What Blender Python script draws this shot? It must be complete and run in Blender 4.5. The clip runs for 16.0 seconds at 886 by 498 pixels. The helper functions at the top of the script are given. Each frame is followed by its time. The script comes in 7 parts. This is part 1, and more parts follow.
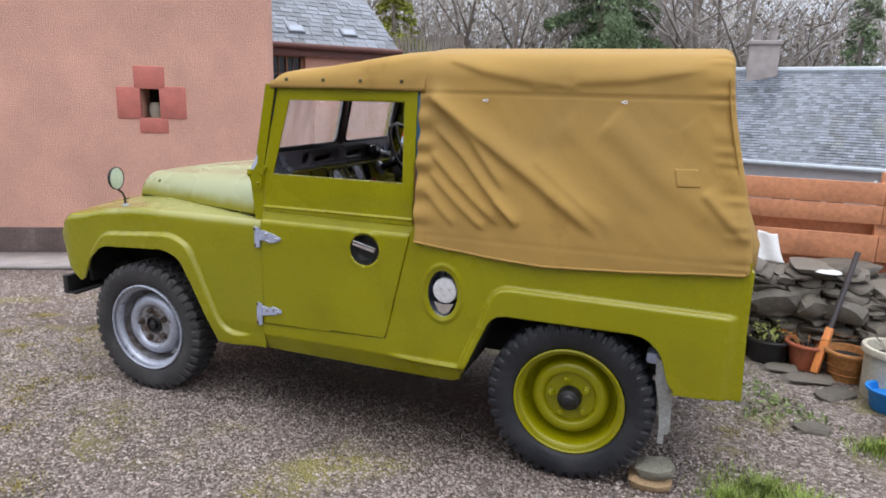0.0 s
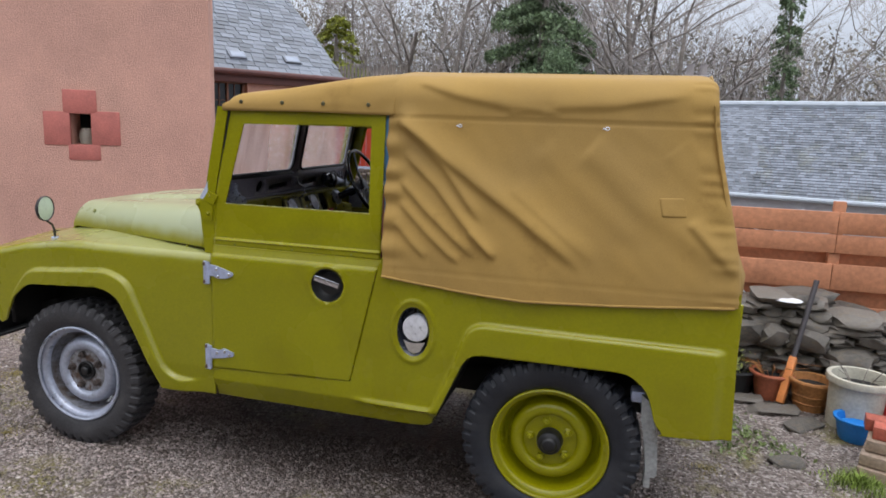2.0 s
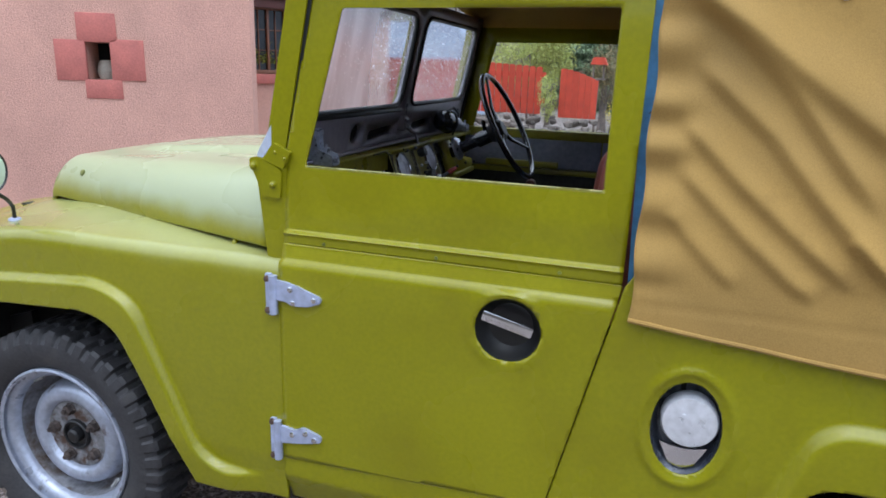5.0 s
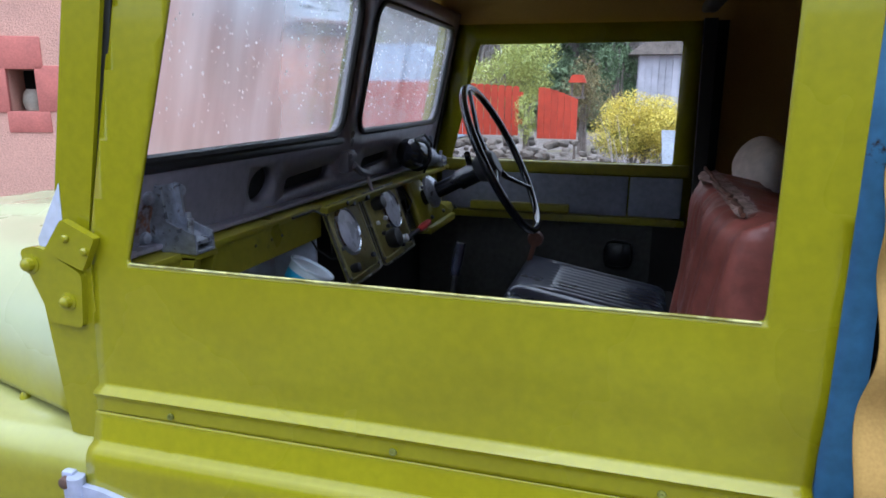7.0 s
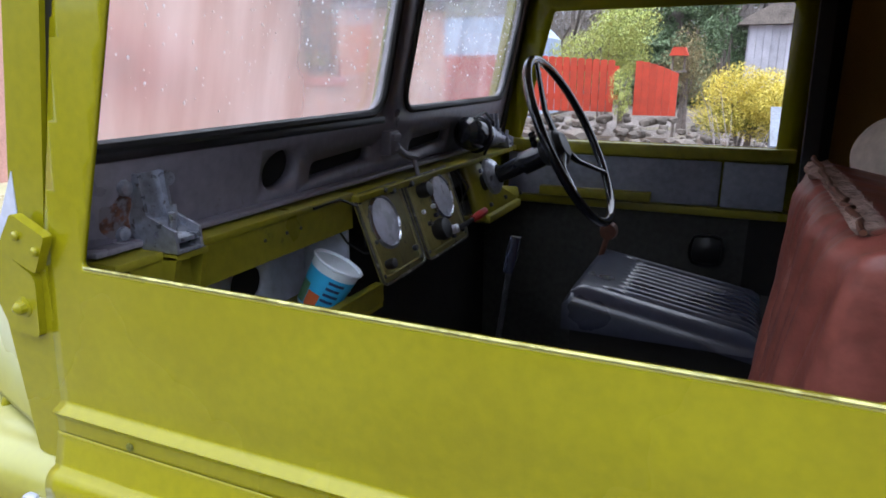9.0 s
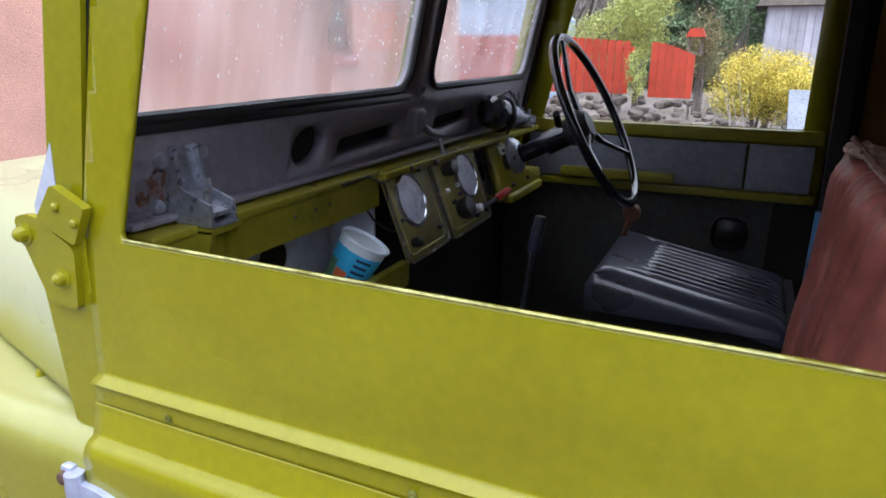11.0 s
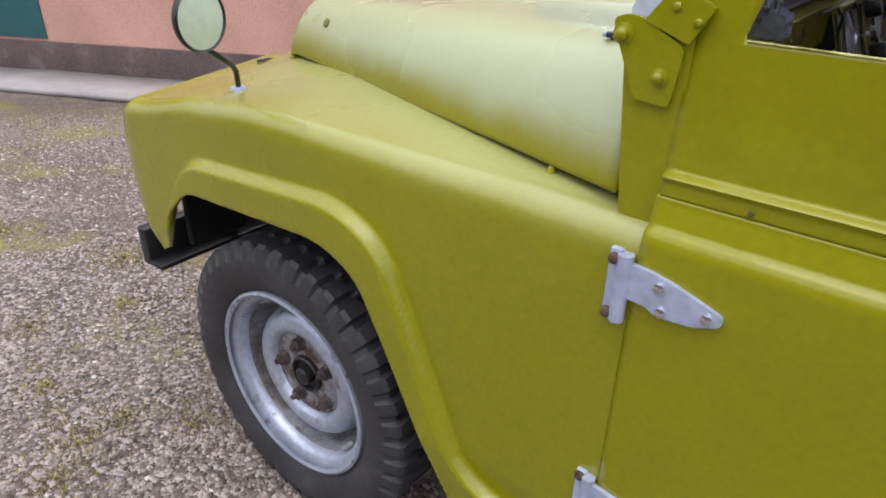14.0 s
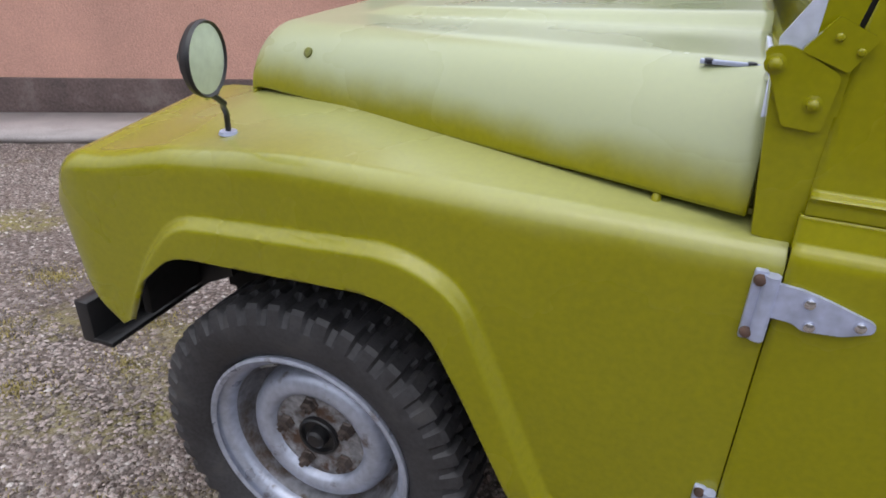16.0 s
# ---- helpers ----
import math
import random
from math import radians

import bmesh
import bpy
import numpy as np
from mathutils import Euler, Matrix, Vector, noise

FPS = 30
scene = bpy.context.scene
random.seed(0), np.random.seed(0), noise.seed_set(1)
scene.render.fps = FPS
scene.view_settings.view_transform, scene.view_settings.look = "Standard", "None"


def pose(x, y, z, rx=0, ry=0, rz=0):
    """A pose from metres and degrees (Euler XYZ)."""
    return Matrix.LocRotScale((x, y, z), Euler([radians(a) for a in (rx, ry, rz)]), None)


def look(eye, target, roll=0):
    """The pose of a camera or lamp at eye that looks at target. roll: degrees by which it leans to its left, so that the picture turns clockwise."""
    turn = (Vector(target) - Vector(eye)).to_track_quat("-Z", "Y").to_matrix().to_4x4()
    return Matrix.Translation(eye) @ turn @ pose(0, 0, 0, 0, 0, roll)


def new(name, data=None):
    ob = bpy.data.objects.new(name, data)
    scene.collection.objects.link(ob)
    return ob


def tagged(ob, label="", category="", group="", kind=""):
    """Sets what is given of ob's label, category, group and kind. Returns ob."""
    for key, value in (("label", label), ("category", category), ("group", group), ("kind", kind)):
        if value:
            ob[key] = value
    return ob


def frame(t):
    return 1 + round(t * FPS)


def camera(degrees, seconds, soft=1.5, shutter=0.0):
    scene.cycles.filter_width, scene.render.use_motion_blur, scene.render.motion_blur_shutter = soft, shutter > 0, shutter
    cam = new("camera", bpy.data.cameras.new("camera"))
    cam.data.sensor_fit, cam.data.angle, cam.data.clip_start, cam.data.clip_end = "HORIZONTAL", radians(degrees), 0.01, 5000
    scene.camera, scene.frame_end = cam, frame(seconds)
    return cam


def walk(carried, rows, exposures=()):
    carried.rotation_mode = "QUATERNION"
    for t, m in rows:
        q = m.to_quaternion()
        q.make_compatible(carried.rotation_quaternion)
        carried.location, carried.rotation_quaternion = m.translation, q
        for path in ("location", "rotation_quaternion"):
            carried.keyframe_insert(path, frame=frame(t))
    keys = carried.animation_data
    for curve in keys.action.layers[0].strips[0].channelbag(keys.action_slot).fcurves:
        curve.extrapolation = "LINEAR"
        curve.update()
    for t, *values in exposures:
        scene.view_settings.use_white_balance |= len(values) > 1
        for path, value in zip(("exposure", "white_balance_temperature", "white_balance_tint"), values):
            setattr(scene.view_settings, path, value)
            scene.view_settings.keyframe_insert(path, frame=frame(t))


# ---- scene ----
# The vehicle's side lies along x (front at small x), y runs away from the camera, z is up.
cam = camera(67.6, 16.0, soft=1.7, shutter=0.0)
PATH = [
    (0, (2.673, -2.6, 1.622), (2.01, -0.765, 1.182), 1.6),
    (0.5, (2.664, -2.601, 1.62), (2.004, -0.765, 1.178), 1.9),
    (1, (2.658, -2.589, 1.613), (2.013, -0.748, 1.171), 2.2),
    (1.5, (2.621, -2.556, 1.612), (2.024, -0.687, 1.223), 2.1),
    (2, (2.491, -2.457, 1.599), (1.991, -0.552, 1.25), 2.1),
    (2.5, (2.305, -2.365, 1.591), (1.891, -0.46, 1.144), 0.9),
    (3, (2.19, -2.199, 1.565), (1.743, -0.328, 1.017), 0.8),
    (3.5, (2.081, -1.936, 1.552), (1.494, -0.108, 0.991), 1.0),
    (4, (1.955, -1.764, 1.532), (1.313, 0.043, 0.963), 1.4),
    (4.2, (1.865, -1.678, 1.51), (1.229, 0.137, 0.964), 1.9),
    (6.3, (1.394, -0.712, 1.465), (0.919, 1.171, 0.986), 0.8),
    (6.5, (1.378, -0.67, 1.467), (0.913, 1.221, 1.011), 1.1),
    (7, (1.378, -0.524, 1.448), (0.855, 1.353, 0.998), 0.5),
    (7.5, (1.419, -0.394, 1.45), (0.731, 1.424, 0.981), 0.4),
    (8, (1.417, -0.351, 1.447), (0.666, 1.43, 0.934), -0.4),
    (8.5, (1.409, -0.343, 1.444), (0.653, 1.434, 0.924), 0.2),
    (9, (1.403, -0.338, 1.444), (0.631, 1.432, 0.924), 0.2),
    (11.5, (1.366, -0.356, 1.435), (0.567, 1.38, 0.845), 0.8),
    (12, (1.353, -0.371, 1.433), (0.535, 1.35, 0.826), 0.8),
    (12.5, (1.315, -0.406, 1.428), (0.486, 1.29, 0.768), 1.1),
    (13, (1.219, -0.498, 1.413), (0.377, 1.147, 0.648), 1.4),
    (13.5, (1.113, -0.623, 1.407), (0.13, 0.909, 0.577), 1.6),
    (14, (1.024, -0.661, 1.384), (-0.063, 0.728, 0.441), 1.2),
    (14.5, (0.867, -0.603, 1.366), (-0.186, 0.76, 0.349), 0.4),
    (15, (0.757, -0.576, 1.381), (-0.309, 0.771, 0.356), 0.5),
    (15.5, (0.656, -0.663, 1.382), (-0.216, 0.834, 0.382), 0.7),
    (16, (0.63, -0.793, 1.401), (-0.011, 0.862, 0.48), 1.9),
]
walk(cam, [(t, look(eye, target, roll)) for t, eye, target, roll in PATH], [(0, -0.04, 6300, 10), (1.2, -0.06, 6300, 10), (1.9, -0.3, 6250, 10), (2.5, -0.15, 6100, 9), (3.0, 0.06, 5800, 8), (3.4, 0.07, 5850, 7), (4.2, 0.10, 5700, 7), (6.3, 0.20, 5450, 8), (7.2, 0.48, 5350, 9), (8.2, 0.58, 5700, 12), (12.0, 0.53, 5900, 12), (12.6, 0.30, 6000, 12), (13.0, 0.27, 6100, 12), (13.6, 0.12, 6100, 12), (14.0, 0.0, 6250, 12), (14.5, -0.21, 6300, 12), (15.2, -0.30, 6300, 12), (16, -0.27, 6200, 11)])

# ---- world and light: overcast, wet winter day ----
world = bpy.data.worlds.new("overcast_sky")
scene.world = world
world.use_nodes = True
wn = world.node_tree.nodes
wl = world.node_tree.links
wn.clear()
w_out = wn.new("ShaderNodeOutputWorld")
w_bg = wn.new("ShaderNodeBackground")
w_sky = wn.new("ShaderNodeTexSky")
w_sky.sky_type = 'NISHITA'
w_sky.sun_disc = False
w_sky.sun_elevation = radians(70)
w_sky.sun_rotation = radians(200)
w_sky.air_density = 1.0
w_sky.dust_density = 6.0
w_mix = wn.new("ShaderNodeMix")
w_mix.data_type = 'RGBA'
w_mix.inputs[0].default_value = 0.85
# an overcast sky is brighter overhead than at the horizon
w_tc = wn.new("ShaderNodeTexCoord")
w_sep = wn.new("ShaderNodeSeparateXYZ")
w_grad = wn.new("ShaderNodeMix")
w_grad.data_type = 'RGBA'
w_grad.inputs[6].default_value = (3.1, 3.4, 4.0, 1)
w_grad.inputs[7].default_value = (18.0, 18.1, 18.7, 1)
wl.new(w_tc.outputs["Generated"], w_sep.inputs[0])
wl.new(w_sep.outputs["Z"], w_grad.inputs[0])
wl.new(w_grad.outputs[2], w_mix.inputs[7])
wl.new(w_sky.outputs[0], w_mix.inputs[6])
wl.new(w_mix.outputs[2], w_bg.inputs[0])
w_bg.inputs[1].default_value = 0.17
wl.new(w_bg.outputs[0], w_out.inputs[0])

sun = new("sun", bpy.data.lights.new("sun", 'SUN'))
sun.data.energy = 0.7
sun.data.angle = radians(35)
sun.data.color = (1.0, 0.97, 0.92)
sun.matrix_world = look((2, -4, 14), (0, 0, 0))

# ---- mesh helpers ----
def finish(name, bm, mat, smooth=True, angle=35):
    bmesh.ops.recalc_face_normals(bm, faces=bm.faces)
    me = bpy.data.meshes.new(name)
    bm.to_mesh(me)
    bm.free()
    if mat:
        me.materials.append(mat)
    if smooth:
        me.shade_smooth()
        me.set_sharp_from_angle(angle=radians(angle))
    return me


def world_of(ob):
    m = ob.matrix_basis.copy()
    if ob.parent is not None:
        m = world_of(ob.parent) @ ob.matrix_parent_inverse @ m
    return m


def part(name, bm, mat, parent, label="", smooth=True, angle=35):
    """One mesh object under a thing or under a part."""
    ob = new(name, finish(name, bm, mat, smooth, angle))
    ob.parent = parent
    if parent is not None:
        ob.matrix_parent_inverse = world_of(parent).inverted()
    if label:
        ob["label"] = label
    return ob


def thing(name, at=(0, 0, 0), label="", category="", group="", kind=""):
    ob = new(name)
    ob.location = at
    ob.empty_display_size = 0.1
    return tagged(ob, label, category, group, kind)


def node(name, at, parent):
    """An empty part that holds sub-parts."""
    ob = new(name)
    ob.location = at
    ob.empty_display_size = 0.05
    ob.parent = parent
    ob.matrix_parent_inverse = world_of(parent).inverted()
    return ob


def solo(name, bm, mat, label="", category="", group="", kind="", smooth=True, angle=35):
    return tagged(part(name, bm, mat, None, "", smooth, angle), label, category, group, kind)


def BM():
    return bmesh.new()


def box(bm, x0, x1, y0, y1, z0, z1, bevel=0.0, m=None, seg=2):
    r = bmesh.ops.create_cube(bm, size=1)
    vs = r["verts"]
    bmesh.ops.scale(bm, vec=(x1 - x0, y1 - y0, z1 - z0), verts=vs)
    bmesh.ops.translate(bm, vec=((x0 + x1) / 2, (y0 + y1) / 2, (z0 + z1) / 2), verts=vs)
    if bevel:
        es = list({e for v in vs for e in v.link_edges})
        r = bmesh.ops.bevel(bm, geom=es, offset=bevel, segments=seg, affect='EDGES', profile=0.5)
        vs = list({v for f in r["faces"] for v in f.verts} | {v for v in vs if v.is_valid})
    if m is not None:
        bmesh.ops.transform(bm, matrix=m, verts=vs)
    return vs


def prism(bm, pts, a, b, axis="y", m=None):
    """A polygon, in the two other axes, drawn out from a to b."""
    def at(p, q):
        return {"y": (p[0], q, p[1]), "x": (q, p[0], p[1]), "z": (p[0], p[1], q)}[axis]
    lo = [bm.verts.new(at(p, a)) for p in pts]
    hi = [bm.verts.new(at(p, b)) for p in pts]
    n = len(pts)
    bm.faces.new(lo)
    bm.faces.new(hi)
    for i in range(n):
        bm.faces.new((lo[i], lo[(i + 1) % n], hi[(i + 1) % n], hi[i]))
    if m is not None:
        bmesh.ops.transform(bm, matrix=m, verts=lo + hi)
    return lo + hi


def lathe(bm, profile, segs=32, m=None, close=False):
    """Profile of (radius, height along the local y axis), turned round y."""
    rings = []
    for r, h in profile:
        if r < 1e-5:
            rings.append([bm.verts.new((0, h, 0))])
        else:
            rings.append([bm.verts.new((r * math.cos(2 * math.pi * k / segs), h, r * math.sin(2 * math.pi * k / segs))) for k in range(segs)])
    pairs = list(zip(rings, rings[1:])) + ([(rings[-1], rings[0])] if close else [])
    for a, b in pairs:
        for k in range(segs):
            j = (k + 1) % segs
            if len(a) == 1 and len(b) == 1:
                continue
            if len(a) == 1:
                bm.faces.new((a[0], b[j], b[k]))
            elif len(b) == 1:
                bm.faces.new((a[k], a[j], b[0]))
            else:
                bm.faces.new((a[k], a[j], b[j], b[k]))
    vs = [v for r in rings for v in r]
    if m is not None:
        bmesh.ops.transform(bm, matrix=m, verts=vs)
    return vs


def tube(bm, pts, radius, segs=10, closed=False, caps=True, flat=1.0):
    """A round bar along pts; radius may be a list."""
    pts = [Vector(p) for p in pts]
    n = len(pts)
    rad = radius if isinstance(radius, (list, tuple)) else [radius] * n
    rings = []
    up = None
    for i, p in enumerate(pts):
        if closed:
            d = pts[(i + 1) % n] - pts[i - 1]
        else:
            d = pts[min(i + 1, n - 1)] - pts[max(i - 1, 0)]
        d.normalize()
        if up is None:
            up = Vector((0, 0, 1)) if abs(d.z) < 0.9 else Vector((1, 0, 0))
        side = d.cross(up).normalized()
        up = side.cross(d).normalized()
        rings.append([bm.verts.new(p + rad[i] * (math.cos(a) * side + flat * math.sin(a) * up)) for a in [2 * math.pi * k / segs for k in range(segs)]])
    for i in range(n if closed else n - 1):
        a, b = rings[i], rings[(i + 1) % n]
        for k in range(segs):
            j = (k + 1) % segs
            bm.faces.new((a[k], a[j], b[j], b[k]))
    if caps and not closed:
        bm.faces.new(rings[0])
        bm.faces.new(rings[-1][::-1])
    return [v for r in rings for v in r]


def sheet(outline, holes=(), step=0.03, place=None, rows=()):
    """A flat outline in (u, v) with holes, cut into small cells (and at the heights in rows) and laid into the world by place(u, v)."""
    bm = BM()
    edges = []
    for loop in (outline, *holes):
        vs = [bm.verts.new((u, 0, v)) for u, v in loop]
        edges += [bm.edges.new((vs[i], vs[(i + 1) % len(vs)])) for i in range(len(vs))]
    bmesh.ops.triangle_fill(bm, use_beauty=True, use_dissolve=False, edges=edges)
    bmesh.ops.dissolve_limit(bm, angle_limit=0.01, verts=bm.verts, edges=[e for e in bm.edges if not e.is_boundary])
    us = [p[0] for p in outline]
    vs = [p[1] for p in outline]
    for lo, hi, normal in ((min(us), max(us), (1, 0, 0)), (min(vs), max(vs), (0, 0, 1))):
        k = lo + step
        while k < hi - 1e-4:
            co = (k, 0, 0) if normal[0] else (0, 0, k)
            bmesh.ops.bisect_plane(bm, geom=bm.verts[:] + bm.edges[:] + bm.faces[:], plane_co=co, plane_no=normal, dist=1e-5)
            k += step
    for k in rows:
        bmesh.ops.bisect_plane(bm, geom=bm.verts[:] + bm.edges[:] + bm.faces[:], plane_co=(0, 0, k), plane_no=(0, 0, 1), dist=1e-5)
    for v in bm.verts:
        v.co = place(v.co.x, v.co.z)
    return bm


def thicken(ob, t, offset=-1):
    s = ob.modifiers.new("thickness", 'SOLIDIFY')
    s.thickness, s.offset = t, offset
    return ob


def skin(ob, t, far=False):
    """Sheet metal or cloth of thickness t, grown inwards from the side that is seen."""
    lean = sum(p.normal.y * p.area for p in ob.data.polygons)
    return thicken(ob, t, 1 if (lean < 0) == far else -1)


def round_corners(pts, radius, seg=4):
    """A polygon with its corners rounded; radius one number or one for each corner."""
    out = []
    n = len(pts)
    rs = radius if isinstance(radius, (list, tuple)) else [radius] * n
    for i in range(n):
        p = Vector(pts[i])
        a = Vector(pts[i - 1]) - p
        b = Vector(pts[(i + 1) % n]) - p
        r = min(rs[i], 0.45 * a.length, 0.45 * b.length)
        if r < 1e-4:
            out.append(tuple(p))
            continue
        p0, p1 = p + a.normalized() * r, p + b.normalized() * r
        for k in range(seg + 1):
            t = k / seg
            out.append(tuple((1 - t) ** 2 * p0 + 2 * t * (1 - t) * p + t * t * p1))
    return out


def ellipse(cx, cz, rx, rz, n=28):
    return [(cx + rx * math.cos(2 * math.pi * k / n), cz + rz * math.sin(2 * math.pi * k / n)) for k in range(n)]


def smooth01(t):
    t = max(0.0, min(1.0, t))
    return t * t * (3 - 2 * t)


def seg_dist(u, v, poly):
    """Distance from (u, v) to an open polyline."""
    best = 1e9
    for (ax, ay), (bx, by) in zip(poly, poly[1:]):
        dx, dy = bx - ax, by - ay
        t = max(0, min(1, ((u - ax) * dx + (v - ay) * dy) / (dx * dx + dy * dy + 1e-12)))
        best = min(best, math.hypot(u - ax - t * dx, v - ay - t * dy))
    return best


def inside(u, v, poly):
    ok = False
    j = len(poly) - 1
    for i in range(len(poly)):
        (xi, yi), (xj, yj) = poly[i], poly[j]
        if (yi > v) != (yj > v) and u < (xj - xi) * (v - yi) / (yj - yi) + xi:
            ok = not ok
        j = i
    return ok


def mirrored(bm, mid):
    """Mirror a bmesh across the plane y = mid."""
    for v in bm.verts:
        v.co.y = 2 * mid - v.co.y
    return bm

# ---- materials ----
def material(name, color, rough=0.5, metal=0.0, var=0.12, scale=6.0, fine=60.0, bump=0.1, bump_dist=0.002, dark=None, spec=0.5,
             coat=0.0, random_shade=0.0, island=0.0, stain=None, stain_scale=2.0, stain_low=0.55, stain_high=0.7, rough_var=0.1):
    """A surface with broad and fine variation, a fine relief, and stains of a second colour where asked."""
    m = bpy.data.materials.new(name)
    m.use_nodes = True
    n, l = m.node_tree.nodes, m.node_tree.links
    b = n["Principled BSDF"]
    b.inputs["Roughness"].default_value = rough
    b.inputs["Metallic"].default_value = metal
    b.inputs["Specular IOR Level"].default_value = spec
    b.inputs["Coat Weight"].default_value = coat
    b.inputs["Coat Roughness"].default_value = 0.05
    tc = n.new("ShaderNodeTexCoord")
    big = n.new("ShaderNodeTexNoise")
    big.inputs["Scale"].default_value = scale
    big.inputs["Detail"].default_value = 4
    small = n.new("ShaderNodeTexNoise")
    small.inputs["Scale"].default_value = fine
    small.inputs["Detail"].default_value = 3
    l.new(tc.outputs["Object"], big.inputs["Vector"])
    l.new(tc.outputs["Object"], small.inputs["Vector"])
    add = n.new("ShaderNodeMath")
    add.operation = 'ADD'
    l.new(big.outputs[0], add.inputs[0])
    l.new(small.outputs[0], add.inputs[1])
    last = add
    if random_shade or island:
        src = n.new("ShaderNodeObjectInfo").outputs["Random"] if random_shade else n.new("ShaderNodeNewGeometry").outputs["Random Per Island"]
        mul = n.new("ShaderNodeMath")
        mul.operation = 'MULTIPLY_ADD'
        mul.inputs[1].default_value = 2 * (random_shade or island)
        l.new(src, mul.inputs[0])
        l.new(add.outputs[0], mul.inputs[2])
        sub = n.new("ShaderNodeMath")
        sub.operation = 'SUBTRACT'
        sub.inputs[1].default_value = (random_shade or island)
        l.new(mul.outputs[0], sub.inputs[0])
        last = sub
    ramp = n.new("ShaderNodeMapRange")
    ramp.inputs["From Min"].default_value = 0.6
    ramp.inputs["From Max"].default_value = 1.4
    ramp.inputs["To Min"].default_value = 0
    ramp.inputs["To Max"].default_value = 1
    l.new(last.outputs[0], ramp.inputs[0])
    mix = n.new("ShaderNodeMix")
    mix.data_type = 'RGBA'
    lo = dark or tuple(c * (1 - 2 * var) for c in color)
    hi = tuple(min(1, c * (1 + 2 * var)) for c in color)
    mix.inputs[6].default_value = (*lo, 1)
    mix.inputs[7].default_value = (*hi, 1)
    l.new(ramp.outputs[0], mix.inputs[0])
    out = mix.outputs[2]
    if stain:
        st = n.new("ShaderNodeTexNoise")
        st.inputs["Scale"].default_value = stain_scale
        st.inputs["Detail"].default_value = 6
        st.inputs["Roughness"].default_value = 0.65
        l.new(tc.outputs["Object"], st.inputs["Vector"])
        r2 = n.new("ShaderNodeMapRange")
        r2.inputs["From Min"].default_value = stain_low
        r2.inputs["From Max"].default_value = stain_high
        l.new(st.outputs[0], r2.inputs[0])
        m2 = n.new("ShaderNodeMix")
        m2.data_type = 'RGBA'
        m2.inputs[7].default_value = (*stain, 1)
        l.new(r2.outputs[0], m2.inputs[0])
        l.new(out, m2.inputs[6])
        out = m2.outputs[2]
    l.new(out, b.inputs["Base Color"])
    if rough_var:
        rr = n.new("ShaderNodeMapRange")
        rr.inputs["From Min"].default_value = 0.3
        rr.inputs["From Max"].default_value = 0.7
        rr.inputs["To Min"].default_value = max(0.02, rough - rough_var)
        rr.inputs["To Max"].default_value = min(1, rough + rough_var)
        l.new(big.outputs[0], rr.inputs[0])
        l.new(rr.outputs[0], b.inputs["Roughness"])
    if bump:
        bp = n.new("ShaderNodeBump")
        bp.inputs["Strength"].default_value = bump
        bp.inputs["Distance"].default_value = bump_dist
        l.new(small.outputs[0], bp.inputs["Height"])
        l.new(bp.outputs[0], b.inputs["Normal"])
    return m


M_PAINT = material("lime_green_paint", (0.238, 0.226, 0.0013), 0.26, var=0.06, scale=2.5, fine=90, bump=0.02, spec=0.25, coat=0.35, stain=(0.200, 0.178, 0.0018), stain_scale=3.0, stain_low=0.5, stain_high=0.8, rough_var=0.06)
M_CANVAS = material("khaki_canvas", (0.355, 0.218, 0.056), 0.85, var=0.1, scale=3, fine=350, bump=0.25, bump_dist=0.001, stain=(0.22, 0.13, 0.035), stain_scale=3, stain_low=0.58, stain_high=0.8)
M_DUSTYRUBBER = material("dusty_tyre_rubber", (0.034, 0.033, 0.036), 0.65, var=0.25, scale=9, fine=120, bump=0.2, stain=(0.06, 0.057, 0.055), stain_scale=9)
M_RUBBER = material("tyre_rubber", (0.013, 0.015, 0.021), 0.5, var=0.25, scale=9, fine=120, bump=0.2, stain=(0.03, 0.03, 0.032), stain_scale=9, stain_low=0.5, stain_high=0.8)
M_BLACK = material("black_paint", (0.012, 0.012, 0.013), 0.4, var=0.2, bump=0.05)
# near-black for dark parts, and for backings that stand in for unlit hollows
M_VOID = material("near_black_fill", (0.007, 0.0065, 0.006), 0.9, var=0.3, bump=0.2)
M_SILVER = material("silver_wheel_paint", (0.40, 0.43, 0.52), 0.36, metal=0.45, var=0.12, scale=9, bump=0.08, stain=(0.13, 0.10, 0.08), stain_scale=16, stain_low=0.60, stain_high=0.72)
M_DISC = material("dirty_wheel_disc", (0.25, 0.25, 0.265), 0.55, metal=0.3, var=0.3, scale=30, bump=0.2, stain=(0.10, 0.06, 0.04), stain_scale=26, stain_low=0.5, stain_high=0.62)
M_WELL = material("dirty_rim_well", (0.25, 0.25, 0.27), 0.5, metal=0.3, var=0.25, scale=14, bump=0.15, stain=(0.11, 0.08, 0.06), stain_scale=12, stain_low=0.5, stain_high=0.65)
M_ZINC = material("galvanised_zinc", (0.42, 0.46, 0.62), 0.42, metal=0.35, var=0.12, scale=25, bump=0.1)
M_PITTED = material("pitted_zinc", (0.37, 0.39, 0.45), 0.34, metal=0.7, var=0.2, scale=60, fine=160, bump=0.15, stain=(0.12, 0.10, 0.09), stain_scale=60, stain_low=0.60, stain_high=0.70)
M_DULLCHROME = material("dull_chrome", (0.40, 0.42, 0.48), 0.3, metal=0.85, var=0.15, scale=20, bump=0.05)
M_FILLER = material("dark_recess_paint", (0.035, 0.04, 0.055), 0.3, var=0.3, scale=20, stain=(0.20, 0.21, 0.24), stain_scale=9, stain_low=0.52, stain_high=0.62)
